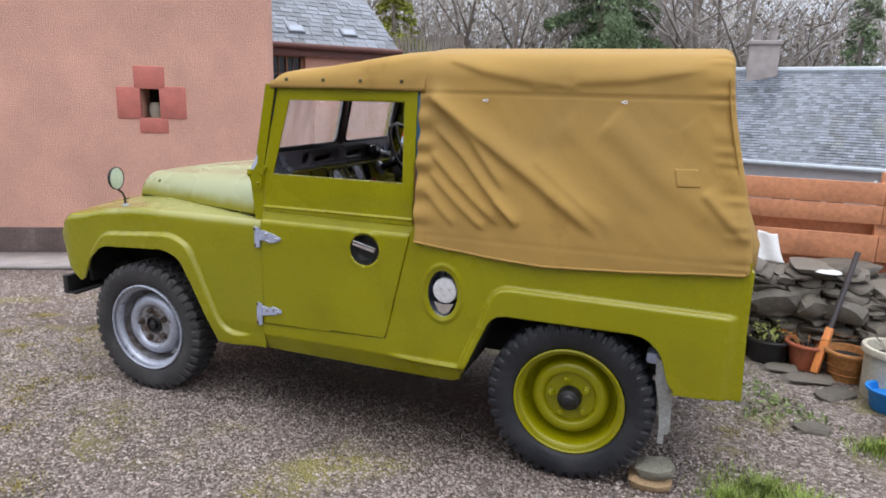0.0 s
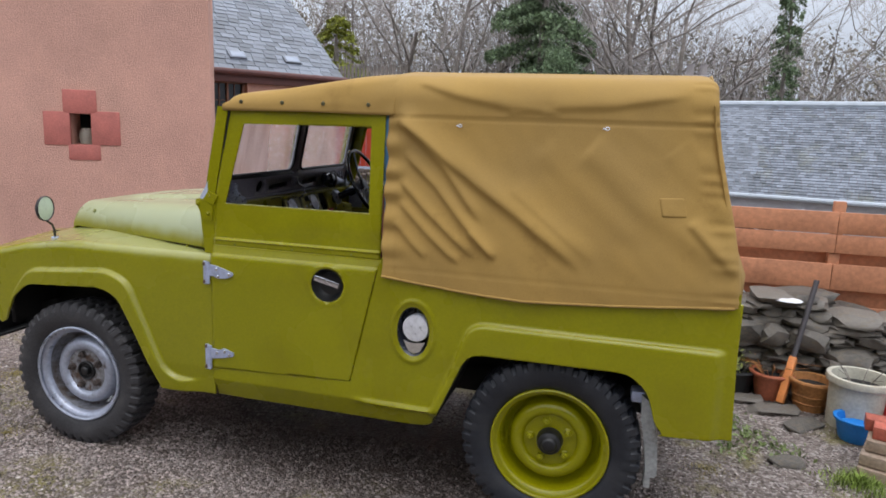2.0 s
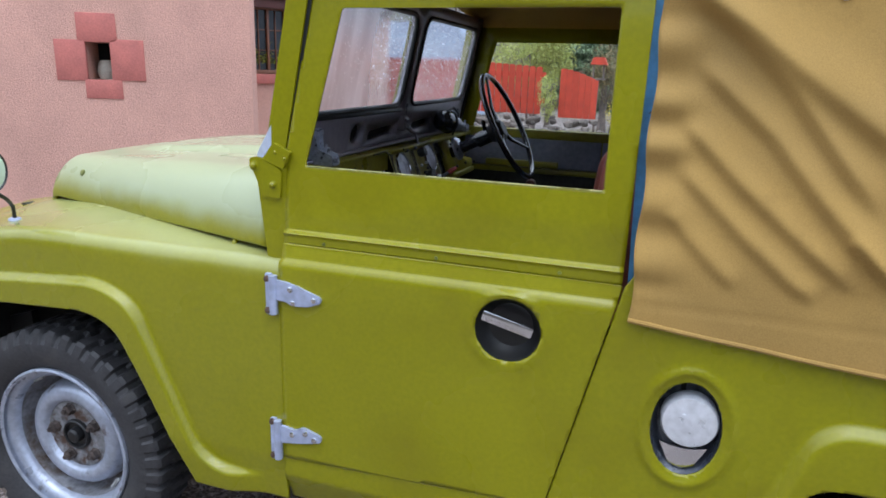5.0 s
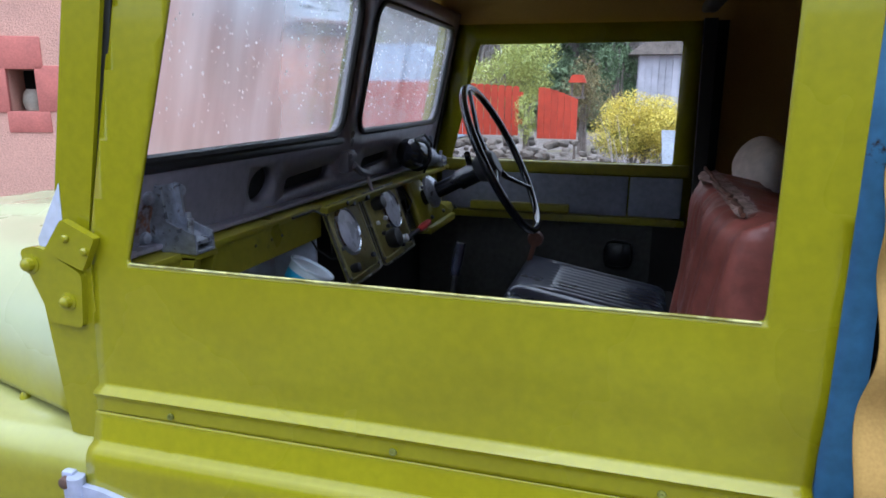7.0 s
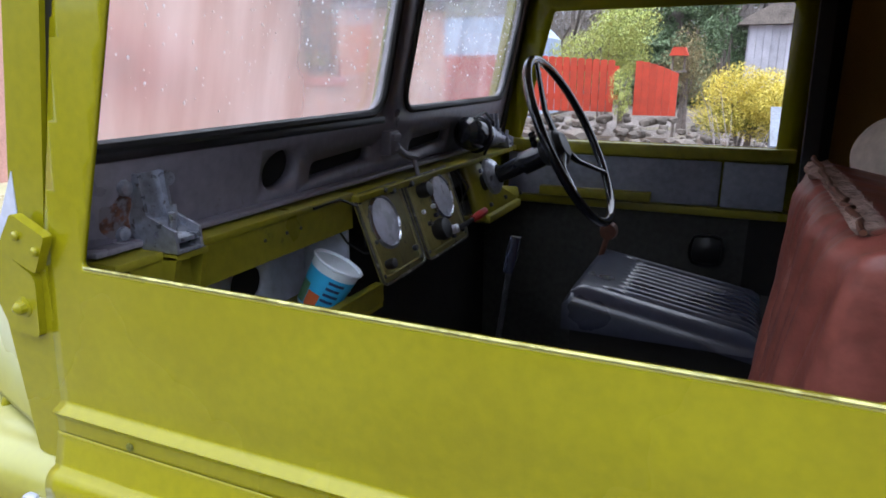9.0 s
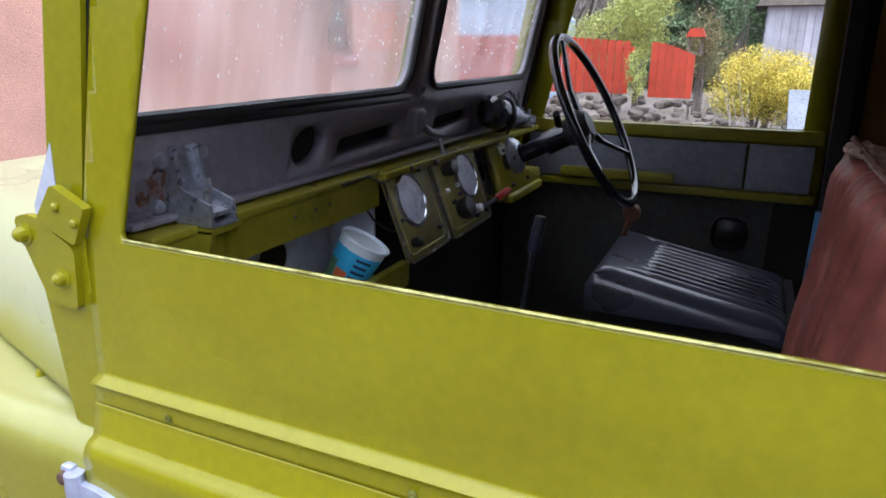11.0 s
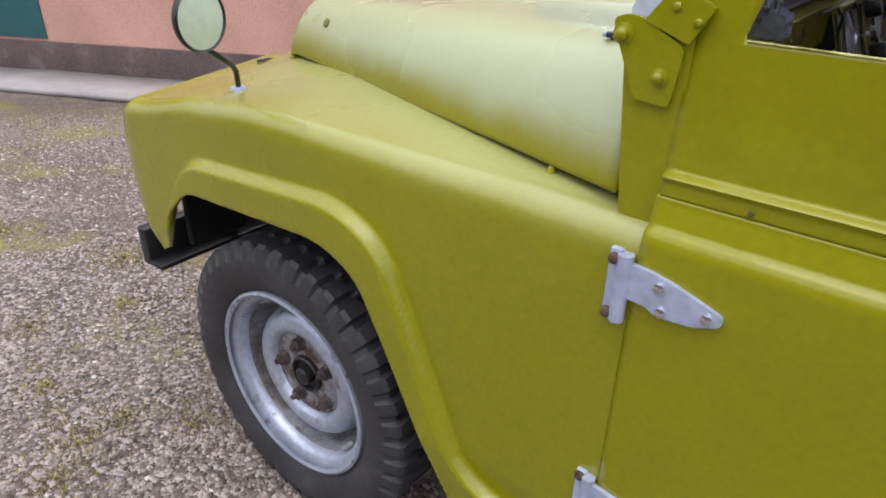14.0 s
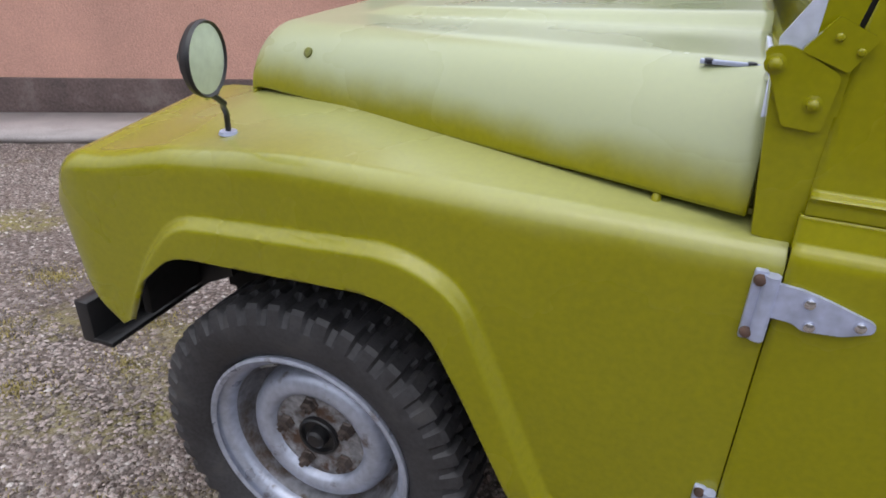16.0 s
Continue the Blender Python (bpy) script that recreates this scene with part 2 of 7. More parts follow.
M_CHROME = material("chrome", (0.75, 0.76, 0.8), 0.16, metal=1.0, var=0.05, bump=0.0)
M_RENDER = material("pink_roughcast", (0.60, 0.338, 0.265), 0.8, var=0.12, scale=1.3, fine=70, bump=0.8, bump_dist=0.02, stain=(0.47, 0.275, 0.205), stain_scale=0.7, stain_low=0.5, stain_high=0.85)
M_REDSTONE = material("red_painted_stone", (0.46, 0.145, 0.118), 0.75, var=0.12, bump=0.3)
M_PLINTH = material("dark_plinth", (0.1, 0.07, 0.065), 0.8, var=0.25, scale=3, fine=40, bump=0.6, bump_dist=0.01, stain=(0.16, 0.13, 0.12), stain_scale=3)
M_SLATE = material("roof_slate", (0.15, 0.17, 0.205), 0.42, var=0.28, scale=2, fine=30, bump=0.3, random_shade=0.0, island=0.28, stain=(0.17, 0.18, 0.14), stain_scale=1.2, stain_low=0.55, stain_high=0.8)
M_SLATEONE = material("single_roof_slate", (0.15, 0.17, 0.205), 0.42, var=0.28, scale=2, fine=30, bump=0.3, random_shade=0.28, stain=(0.17, 0.18, 0.14), stain_scale=1.2, stain_low=0.55, stain_high=0.8)
M_WALLSTONE = material("grey_whin_stone", (0.125, 0.113, 0.098), 0.62, var=0.25, scale=9, fine=60, bump=0.5, bump_dist=0.006, random_shade=0.3, stain=(0.17, 0.135, 0.09), stain_scale=6, stain_low=0.52, stain_high=0.72)
M_FENCE = material("orange_brown_timber", (0.50, 0.215, 0.11), 0.6, var=0.15, scale=4, fine=35, bump=0.2, random_shade=0.12)
M_REDFENCE = material("red_painted_timber", (0.5, 0.06, 0.028), 0.6, var=0.15, random_shade=0.15)
M_WHITE = material("white_paint", (0.72, 0.73, 0.76), 0.5, var=0.05)
# lightened to put distance haze into the tree trunks' colour
M_BARK = material("bark", (0.20, 0.175, 0.155), 0.9, var=0.3, scale=5, fine=40, bump=0.5)
M_SEATBLACK = material("black_vinyl", (0.03, 0.034, 0.055), 0.30, var=0.15, bump=0.12, spec=0.8, coat=0.3)
M_RUST = material("rusty_steel", (0.10, 0.06, 0.045), 0.7, metal=0.3, var=0.3, scale=30)
M_NUT = material("tarnished_wheel_nut", (0.09, 0.072, 0.064), 0.45, metal=0.5, var=0.35, scale=50, bump=0.15, stain=(0.09, 0.05, 0.035), stain_scale=40)
M_DARKMETAL = material("dark_metal", (0.05, 0.052, 0.06), 0.35, metal=0.6, var=0.3, scale=20)
M_CAP = material("pale_metal", (0.74, 0.75, 0.80), 0.35, metal=0.4, var=0.1, scale=40)
M_PAINTDARK = material("worn_green_paint", (0.13, 0.14, 0.02), 0.5, var=0.2, scale=60)
M_GLINTEDGE = material("chipped_highlight_edge", (0.48, 0.47, 0.17), 0.4, var=0.2, scale=30, stain=(0.20, 0.18, 0.02), stain_scale=20, stain_low=0.5, stain_high=0.6)
M_BRONZE = material("dull_bronze", (0.11, 0.10, 0.05), 0.5, metal=0.5, var=0.3, scale=60)
M_ZINCDULL = material("dull_zinc", (0.33, 0.34, 0.34), 0.55, metal=0.2, var=0.2, scale=14, stain=(0.14, 0.12, 0.09), stain_scale=10)
M_MIRROR = material("misted_mirror_glass", (0.62, 0.70, 0.62), 0.35, metal=0.45, var=0.06, bump=0.0, rough_var=0.05)


def dew_sheen_paint(name, low, high, amount, wet=0.4):
    """Lime paint with dew and sky sheen painted pale, ragged-edged from height low to high."""
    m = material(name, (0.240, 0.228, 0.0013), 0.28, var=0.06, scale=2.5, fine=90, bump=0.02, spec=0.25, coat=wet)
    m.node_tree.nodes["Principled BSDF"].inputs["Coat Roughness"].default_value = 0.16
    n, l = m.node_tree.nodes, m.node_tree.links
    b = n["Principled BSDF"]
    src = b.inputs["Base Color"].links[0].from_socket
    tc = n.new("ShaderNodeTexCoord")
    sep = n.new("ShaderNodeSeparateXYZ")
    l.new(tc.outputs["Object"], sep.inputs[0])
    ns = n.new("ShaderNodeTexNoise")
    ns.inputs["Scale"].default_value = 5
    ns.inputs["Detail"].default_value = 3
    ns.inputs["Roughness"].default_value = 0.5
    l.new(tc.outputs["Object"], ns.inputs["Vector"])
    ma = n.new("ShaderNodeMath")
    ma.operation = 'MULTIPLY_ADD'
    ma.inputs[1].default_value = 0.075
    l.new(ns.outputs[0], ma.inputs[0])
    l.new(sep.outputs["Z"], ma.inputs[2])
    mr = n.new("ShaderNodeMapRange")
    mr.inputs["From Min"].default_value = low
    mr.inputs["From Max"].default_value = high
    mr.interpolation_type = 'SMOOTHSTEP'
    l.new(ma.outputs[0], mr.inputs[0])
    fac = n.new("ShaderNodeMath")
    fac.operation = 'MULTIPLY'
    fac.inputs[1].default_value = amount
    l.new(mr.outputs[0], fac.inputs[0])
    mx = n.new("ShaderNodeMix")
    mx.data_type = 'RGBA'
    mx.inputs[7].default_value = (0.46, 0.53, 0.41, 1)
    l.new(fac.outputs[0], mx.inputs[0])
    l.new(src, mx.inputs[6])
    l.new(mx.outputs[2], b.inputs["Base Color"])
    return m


# the pale film carries sky reflection in its colour, on bonnet and wing tops
M_DEWSHEEN = dew_sheen_paint("dew_sheen_lime_paint", 1.096, 1.166, 0.57, 0.5)
M_WINGDEWSHEEN = dew_sheen_paint("wing_dew_sheen_paint", 1.012, 1.082, 0.24, 0.6)

M_GUN = material("gunmetal_paint", (0.205, 0.19, 0.225), 0.36, var=0.12, scale=9, bump=0.06, stain=(0.10, 0.085, 0.08), stain_scale=14, stain_low=0.62, stain_high=0.75)
M_LINING = material("dark_grey_lining", (0.19, 0.20, 0.245), 0.5, var=0.15, scale=6, bump=0.08)
M_CABGREY = material("blue_grey_paint", (0.50, 0.54, 0.66), 0.5, var=0.12, scale=6, bump=0.08)
M_OLIVE = material("olive_dash_paint", (0.205, 0.185, 0.012), 0.36, var=0.12, scale=10, bump=0.05, stain=(0.08, 0.07, 0.02), stain_scale=22, stain_low=0.64, stain_high=0.72)
M_PANEL = material("drab_panel_paint", (0.28, 0.255, 0.085), 0.45, var=0.15, scale=14, bump=0.08, stain=(0.07, 0.06, 0.03), stain_scale=30, stain_low=0.56, stain_high=0.66)
M_WORN = material("worn_dark_edge", (0.05, 0.045, 0.03), 0.5, metal=0.3, var=0.4, scale=40, stain=(0.28, 0.27, 0.24), stain_scale=45, stain_low=0.55, stain_high=0.62)
M_DIAL = material("dusty_dial_glass", (0.46, 0.48, 0.58), 0.3, var=0.1, scale=30, bump=0.0)
M_REDKNOB = material("red_plastic", (0.42, 0.015, 0.012), 0.4, var=0.1)
M_BLUE = material("chipped_blue_paint", (0.10, 0.28, 0.52), 0.4, var=0.15, scale=6, bump=0.15, stain=(0.045, 0.03, 0.03), stain_scale=16, stain_low=0.64, stain_high=0.68)
M_REDVINYL = material("cracked_red_vinyl", (0.24, 0.073, 0.055), 0.42, var=0.2, scale=7, fine=50, bump=0.4, bump_dist=0.004)
M_FOAM = material("old_foam", (0.36, 0.25, 0.21), 0.9, var=0.3, scale=25, fine=60, bump=0.8, bump_dist=0.01)
M_BEIGE = material("beige_vinyl", (0.50, 0.44, 0.37), 0.6, var=0.15, scale=6, bump=0.2)
M_CUP = material("pale_card", (0.68, 0.76, 0.84), 0.5, var=0.04)
M_CUPBLUE = material("printed_blue_card", (0.05, 0.42, 0.75), 0.5, var=0.05)
M_CUPORANGE = material("printed_orange_card", (0.62, 0.13, 0.04), 0.5, var=0.05)
M_LEAFPRINT = material("printed_green_card", (0.10, 0.22, 0.12), 0.5, var=0.1)
M_INK = material("dark_print", (0.02, 0.03, 0.12), 0.5, var=0.05)
M_WHEELBLACK = material("black_steering_plastic", (0.014, 0.015, 0.02), 0.12, var=0.15, bump=0.02, coat=0.4, rough_var=0.04)
M_ROCKERY = material("brown_rockery_stone", (0.135, 0.117, 0.10), 0.8, var=0.3, scale=9, fine=60, bump=0.5, bump_dist=0.006, random_shade=0.3)
M_TANSTONE = material("tan_sandstone", (0.34, 0.235, 0.13), 0.8, var=0.25, scale=12, fine=80, bump=0.4, bump_dist=0.004)
M_GREYSTONE = material("pale_grey_stone", (0.22, 0.21, 0.17), 0.75, var=0.25, scale=12, fine=80, bump=0.4, bump_dist=0.004)
M_LEATHER = material("brown_leather", (0.12, 0.045, 0.025), 0.6, var=0.2)


def wet_glass():
    """A misted pane: it blurs what lies behind it, more in some patches than in others."""
    m = bpy.data.materials.new("misted_glass")
    m.use_nodes = True
    n, l = m.node_tree.nodes, m.node_tree.links
    n.clear()
    out = n.new("ShaderNodeOutputMaterial")
    clear = n.new("ShaderNodeBsdfTransparent")
    clear.inputs[0].default_value = (0.93, 0.95, 0.95, 1)
    blur = n.new("ShaderNodeBsdfRefraction")
    blur.inputs["Color"].default_value = (0.96, 0.97, 0.98, 1)
    blur.inputs["Roughness"].default_value = 0.10
    blur.inputs["IOR"].default_value = 1.1
    film = n.new("ShaderNodeBsdfTranslucent")
    film.inputs[0].default_value = (0.85, 0.86, 0.88, 1)
    gloss = n.new("ShaderNodeBsdfGlossy")
    gloss.inputs["Roughness"].default_value = 0.05
    tc = n.new("ShaderNodeTexCoord")
    a = n.new("ShaderNodeTexNoise")
    a.inputs["Scale"].default_value = 3.5
    a.inputs["Detail"].default_value = 5
    sep = n.new("ShaderNodeSeparateXYZ")
    l.new(tc.outputs["Object"], sep.inputs[0])
    wob = n.new("ShaderNodeMath")
    wob.operation = 'MULTIPLY_ADD'
    wob.inputs[1].default_value = 0.30
    l.new(a.outputs[0], wob.inputs[0])
    l.new(sep.outputs["Y"], wob.inputs[2])
    thick = n.new("ShaderNodeMapRange")
    thick.inputs["From Min"].default_value = 0.72
    thick.inputs["From Max"].default_value = 0.60
    thick.inputs["To Min"].default_value = 0.09
    thick.inputs["To Max"].default_value = 0.42
    l.new(wob.outputs[0], thick.inputs[0])
    l.new(thick.outputs[0], blur.inputs["Roughness"])
    stretch = n.new("ShaderNodeMapping")
    stretch.inputs["Scale"].default_value = (2.0, 5.0, 0.9)
    l.new(tc.outputs["Object"], stretch.inputs["Vector"])
    l.new(stretch.outputs[0], a.inputs["Vector"])
    last = clear
    for shader, lo, hi in ((blur, 0.72, 0.97), (film, 0.03, 0.12)):
        r = n.new("ShaderNodeMapRange")
        r.inputs["From Min"].default_value = 0.3
        r.inputs["From Max"].default_value = 0.7
        r.inputs["To Min"].default_value = lo
        r.inputs["To Max"].default_value = hi
        l.new(a.outputs[0], r.inputs[0])
        mix = n.new("ShaderNodeMixShader")
        l.new(r.outputs[0], mix.inputs[0])
        l.new(last.outputs[0], mix.inputs[1])
        l.new(shader.outputs[0], mix.inputs[2])
        last = mix
    m2 = n.new("ShaderNodeMixShader")
    m2.inputs[0].default_value = 0.05
    l.new(last.outputs[0], m2.inputs[1])
    l.new(gloss.outputs[0], m2.inputs[2])
    l.new(m2.outputs[0], out.inputs[0])
    return m


M_GLASS = wet_glass()
M_DROP = material("water_drop", (0.95, 0.96, 0.98), 0.05, var=0.02, bump=0.0, rough_var=0.0)
n, l = M_DROP.node_tree.nodes, M_DROP.node_tree.links
lens_ = n.new("ShaderNodeBsdfTranslucent")
lens_.inputs[0].default_value = (0.97, 0.98, 1.0, 1)
half = n.new("ShaderNodeMixShader")
half.inputs[0].default_value = 0.75
l.new(n["Principled BSDF"].outputs[0], half.inputs[1])
l.new(lens_.outputs[0], half.inputs[2])
l.new(half.outputs[0], n["Material Output"].inputs[0])
M_RUSTPATCH = material("rust", (0.09, 0.036, 0.020), 0.85, var=0.5, scale=60, bump=0.3, stain=(0.14, 0.125, 0.14), stain_scale=42, stain_low=0.46, stain_high=0.54)
M_DARKLINE = material("dark_door_lining", (0.035, 0.035, 0.032), 0.7, var=0.3)


def earth_and_shade(m, amount):
    """Brown trodden earth and painted shade, in a ragged-edged patch under the parked vehicle."""
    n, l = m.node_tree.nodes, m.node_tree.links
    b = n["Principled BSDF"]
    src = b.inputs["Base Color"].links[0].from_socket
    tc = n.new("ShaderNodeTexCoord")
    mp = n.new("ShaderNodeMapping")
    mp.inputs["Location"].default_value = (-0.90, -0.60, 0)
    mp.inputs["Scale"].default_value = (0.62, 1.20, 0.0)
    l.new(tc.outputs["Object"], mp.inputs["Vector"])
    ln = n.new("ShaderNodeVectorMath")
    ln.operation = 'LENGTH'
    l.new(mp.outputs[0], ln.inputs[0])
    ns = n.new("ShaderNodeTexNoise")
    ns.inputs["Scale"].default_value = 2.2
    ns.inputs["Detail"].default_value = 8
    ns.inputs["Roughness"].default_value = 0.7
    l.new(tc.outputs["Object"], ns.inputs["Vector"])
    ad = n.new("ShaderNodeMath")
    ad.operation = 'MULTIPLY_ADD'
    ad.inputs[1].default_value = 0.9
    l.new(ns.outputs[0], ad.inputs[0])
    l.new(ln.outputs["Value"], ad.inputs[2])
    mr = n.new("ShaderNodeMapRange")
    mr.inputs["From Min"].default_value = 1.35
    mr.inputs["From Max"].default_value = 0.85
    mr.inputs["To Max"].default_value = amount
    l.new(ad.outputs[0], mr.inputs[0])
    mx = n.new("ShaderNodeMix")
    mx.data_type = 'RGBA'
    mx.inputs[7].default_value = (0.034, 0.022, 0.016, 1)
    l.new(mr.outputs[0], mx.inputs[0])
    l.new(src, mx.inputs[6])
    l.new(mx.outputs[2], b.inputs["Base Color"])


def gravel_material():
    """Fine wet gravel: small cells of many greys and browns over darker soil, with mossy and rusty patches."""
    m = bpy.data.materials.new("wet_gravel")
    m.use_nodes = True
    n, l = m.node_tree.nodes, m.node_tree.links
    b = n["Principled BSDF"]
    tc = n.new("ShaderNodeTexCoord")
    vo = n.new("ShaderNodeTexVoronoi")
    vo.inputs["Scale"].default_value = 75
    l.new(tc.outputs["Object"], vo.inputs["Vector"])
    sep = n.new("ShaderNodeSeparateColor")
    l.new(vo.outputs["Color"], sep.inputs[0])
    ramp = n.new("ShaderNodeValToRGB")
    e = ramp.color_ramp.elements
    e[0].position, e[0].color = 0.0, (0.075, 0.052, 0.042, 1)
    e[1].position, e[1].color = 1.0, (0.42, 0.38, 0.35, 1)
    for p, c in ((0.25, (0.115, 0.090, 0.078, 1)), (0.5, (0.175, 0.142, 0.125, 1)), (0.72, (0.25, 0.21, 0.19, 1)), (0.9, (0.38, 0.34, 0.32, 1))):
        k = e.new(p)
        k.color = c
    l.new(sep.outputs[0], ramp.inputs[0])
    out = ramp.outputs[0]
    for scale, lo, hi, col, amount in ((0.55, 0.46, 0.64, (0.06, 0.042, 0.036, 1), 0.65), (1.1, 0.54, 0.66, (0.25, 0.225, 0.062, 1), 0.8), (2.6, 0.58, 0.75, (0.13, 0.085, 0.06, 1), 0.5)):
        ns = n.new("ShaderNodeTexNoise")
        ns.inputs["Scale"].default_value = scale
        ns.inputs["Detail"].default_value = 7
        ns.inputs["Roughness"].default_value = 0.65
        l.new(tc.outputs["Object"], ns.inputs["Vector"])
        mr = n.new("ShaderNodeMapRange")
        mr.inputs["From Min"].default_value = lo
        mr.inputs["From Max"].default_value = hi
        mr.inputs["To Max"].default_value = amount
        l.new(ns.outputs[0], mr.inputs[0])
        mx = n.new("ShaderNodeMix")
        mx.data_type = 'RGBA'
        mx.inputs[7].default_value = col
        l.new(mr.outputs[0], mx.inputs[0])
        l.new(out, mx.inputs[6])
        out = mx.outputs[2]
    l.new(out, b.inputs["Base Color"])
    b.inputs["Roughness"].default_value = 0.55
    bp = n.new("ShaderNodeBump")
    bp.inputs["Strength"].default_value = 0.9
    bp.inputs["Distance"].default_value = 0.012
    bp.invert = True
    l.new(vo.outputs["Distance"], bp.inputs["Height"])
    l.new(bp.outputs[0], b.inputs["Normal"])
    return m


M_GRAVEL = gravel_material()
earth_and_shade(M_GRAVEL, 0.90)
M_PEBBLE = material("pebbles", (0.255, 0.213, 0.197), 0.42, var=0.28, scale=20, fine=200, island=0.6, bump=0.2, dark=(0.075, 0.056, 0.046))
earth_and_shade(M_PEBBLE, 0.70)
M_PALEPEBBLE = material("pale_pebbles", (0.52, 0.48, 0.45), 0.45, var=0.15, island=0.2)
M_CONCRETE = material("pale_concrete", (0.33, 0.30, 0.295), 0.6, var=0.15, scale=4, fine=90, bump=0.3)
M_TEAL = material("teal_paint", (0.03, 0.12, 0.13), 0.5, var=0.1)
# this pale colour stands in for haze over the distant trees
M_TWIG = material("haze_paled_twigs", (0.37, 0.335, 0.32), 0.85, var=0.2, island=0.15)
M_LEAFDARK = material("conifer_green", (0.15, 0.21, 0.11), 0.6, var=0.3, island=0.4, bump=0)
M_LEAFGOLD = material("golden_conifer", (0.22, 0.24, 0.03), 0.6, var=0.3, island=0.35, bump=0)
M_LEAFLIME = material("lime_bamboo", (0.45, 0.50, 0.15), 0.6, var=0.15, island=0.2, bump=0)
M_LEAFYELLOW = material("yellow_shrub", (0.66, 0.56, 0.10), 0.6, var=0.15, island=0.2, bump=0)
M_GRASS = material("grass_blades", (0.20, 0.27, 0.05), 0.6, var=0.3, island=0.4, bump=0)
M_MOSS = material("yellow_moss", (0.26, 0.215, 0.075), 0.8, var=0.3, island=0.4, bump=0)
M_TERRA = material("terracotta_plastic", (0.40, 0.12, 0.06), 0.55, var=0.15, scale=8)
M_TAN = material("tan_terracotta", (0.36, 0.16, 0.05), 0.65, var=0.25, scale=8)
M_CROCK = material("weathered_crock", (0.50, 0.48, 0.40), 0.6, var=0.12, scale=6, stain=(0.26, 0.15, 0.09), stain_scale=5, stain_low=0.55, stain_high=0.75)
M_BLUEPLASTIC = material("bright_blue_plastic", (0.015, 0.20, 0.62), 0.35, var=0.06)
M_REDPLASTIC = material("bright_red_plastic", (0.55, 0.02, 0.02), 0.35, var=0.06)
M_ORANGEWOOD = material("orange_varnished_wood", (0.62, 0.22, 0.06), 0.5, var=0.12, scale=12)
M_DARKSHAFT = material("dark_shaft", (0.045, 0.04, 0.045), 0.5, var=0.2)
M_BRICK = material("red_brick", (0.40, 0.10, 0.065), 0.75, var=0.2, scale=12, bump=0.4, random_shade=0.15)
M_CRATE = material("weathered_board", (0.33, 0.25, 0.19), 0.75, var=0.2, scale=5, bump=0.3)
M_SHEDGREY = material("grey_boards", (0.42, 0.42, 0.48), 0.8, var=0.2, scale=3, random_shade=0.2)
M_WINDOWDARK = material("dark_window", (0.03, 0.035, 0.04), 0.1, var=0.2, bump=0)
M_WINWOOD = material("brown_window_wood", (0.20, 0.085, 0.045), 0.5, var=0.15)
M_EAVES = material("eaves_paint", (0.13, 0.055, 0.05), 0.6, var=0.15)
M_SKYLIGHT = material("skylight_glass", (0.32, 0.37, 0.46), 0.08, var=0.04, bump=0)
M_COTTAGE = material("grey_white_harl", (0.55, 0.56, 0.60), 0.8, var=0.08, fine=60, bump=0.5)
M_GREYPAINT = material("pale_grey_gutter", (0.45, 0.5, 0.56), 0.4, var=0.08)
M_BRUSH = material("winter_brush", (0.27, 0.245, 0.20), 0.8, var=0.15, island=0.2, bump=0)
M_BROWNTWIG = material("olive_brown_twigs", (0.26, 0.22, 0.11), 0.7, var=0.3, island=0.35, bump=0)
M_SOIL = material("damp_garden_soil", (0.10, 0.072, 0.05), 0.9, var=0.35, scale=5, fine=40, bump=0.8, bump_dist=0.02, stain=(0.14, 0.14, 0.06), stain_scale=2.5)
M_SOFTGREEN = material("soft_evergreen", (0.14, 0.205, 0.105), 0.6, var=0.25, island=0.35, bump=0)
M_LEAFGREEN = material("weed_leaf", (0.17, 0.22, 0.08), 0.5, var=0.25, island=0.3, bump=0)
M_POLY = material("pale_blue_polythene", (0.45, 0.55, 0.72), 0.35, var=0.1, scale=2)

# ---- ground and the red house ----
WALL_P, WALL_A = Vector((-3.93, 4.51)), radians(27)
WALL_D = Vector((math.cos(WALL_A), math.sin(WALL_A)))
WALL_N = Vector((-math.sin(WALL_A), math.cos(WALL_A)))


def to_wall(x, y):
    """How far (x, y) lies before the red house's gable wall."""
    return (WALL_P - Vector((x, y))) @ WALL_N


def ground_z(x, y):
    z = -0.6 * smooth01(1 - to_wall(x, y) / 5.2) ** 0.9
    z += 0.9 * smooth01((y - 7.5) / 5) * smooth01((4 - x) / 3) * smooth01((x + 5.5) / 2.5)
    z -= 2.2 * smooth01((x - 2.5) / 3) * smooth01((y - 3.2) / 6)
    z += 0.012 * noise.noise(Vector((x * 1.3, y * 1.3, 0))) + 0.006 * noise.noise(Vector((x * 5, y * 5, 3)))
    return z


def axis_steps():
    near = [-7 + 0.2 * k for k in range(71)]
    far = [8.5, 10, 13, 18, 26, 40, 70, 130, 300, 800, 2500]
    return [-f for f in far[::-1]] + near + far


xs = [v + 0.5 for v in axis_steps()]
ys = [v + 2.0 for v in axis_steps()]
gv = [(x, y, ground_z(x, y)) for y in ys for x in xs]
gn = len(xs)
gf = [(j * gn + i, j * gn + i + 1, (j + 1) * gn + i + 1, (j + 1) * gn + i) for j in range(len(ys) - 1) for i in range(gn - 1)]
gm = bpy.data.meshes.new("ground")
gm.from_pydata(gv, [], gf)
gm.materials.append(M_GRAVEL)
gm.shade_smooth()
tagged(new("ground", gm), "wet grey brown gravel yard with moss", "ground", kind="structure")


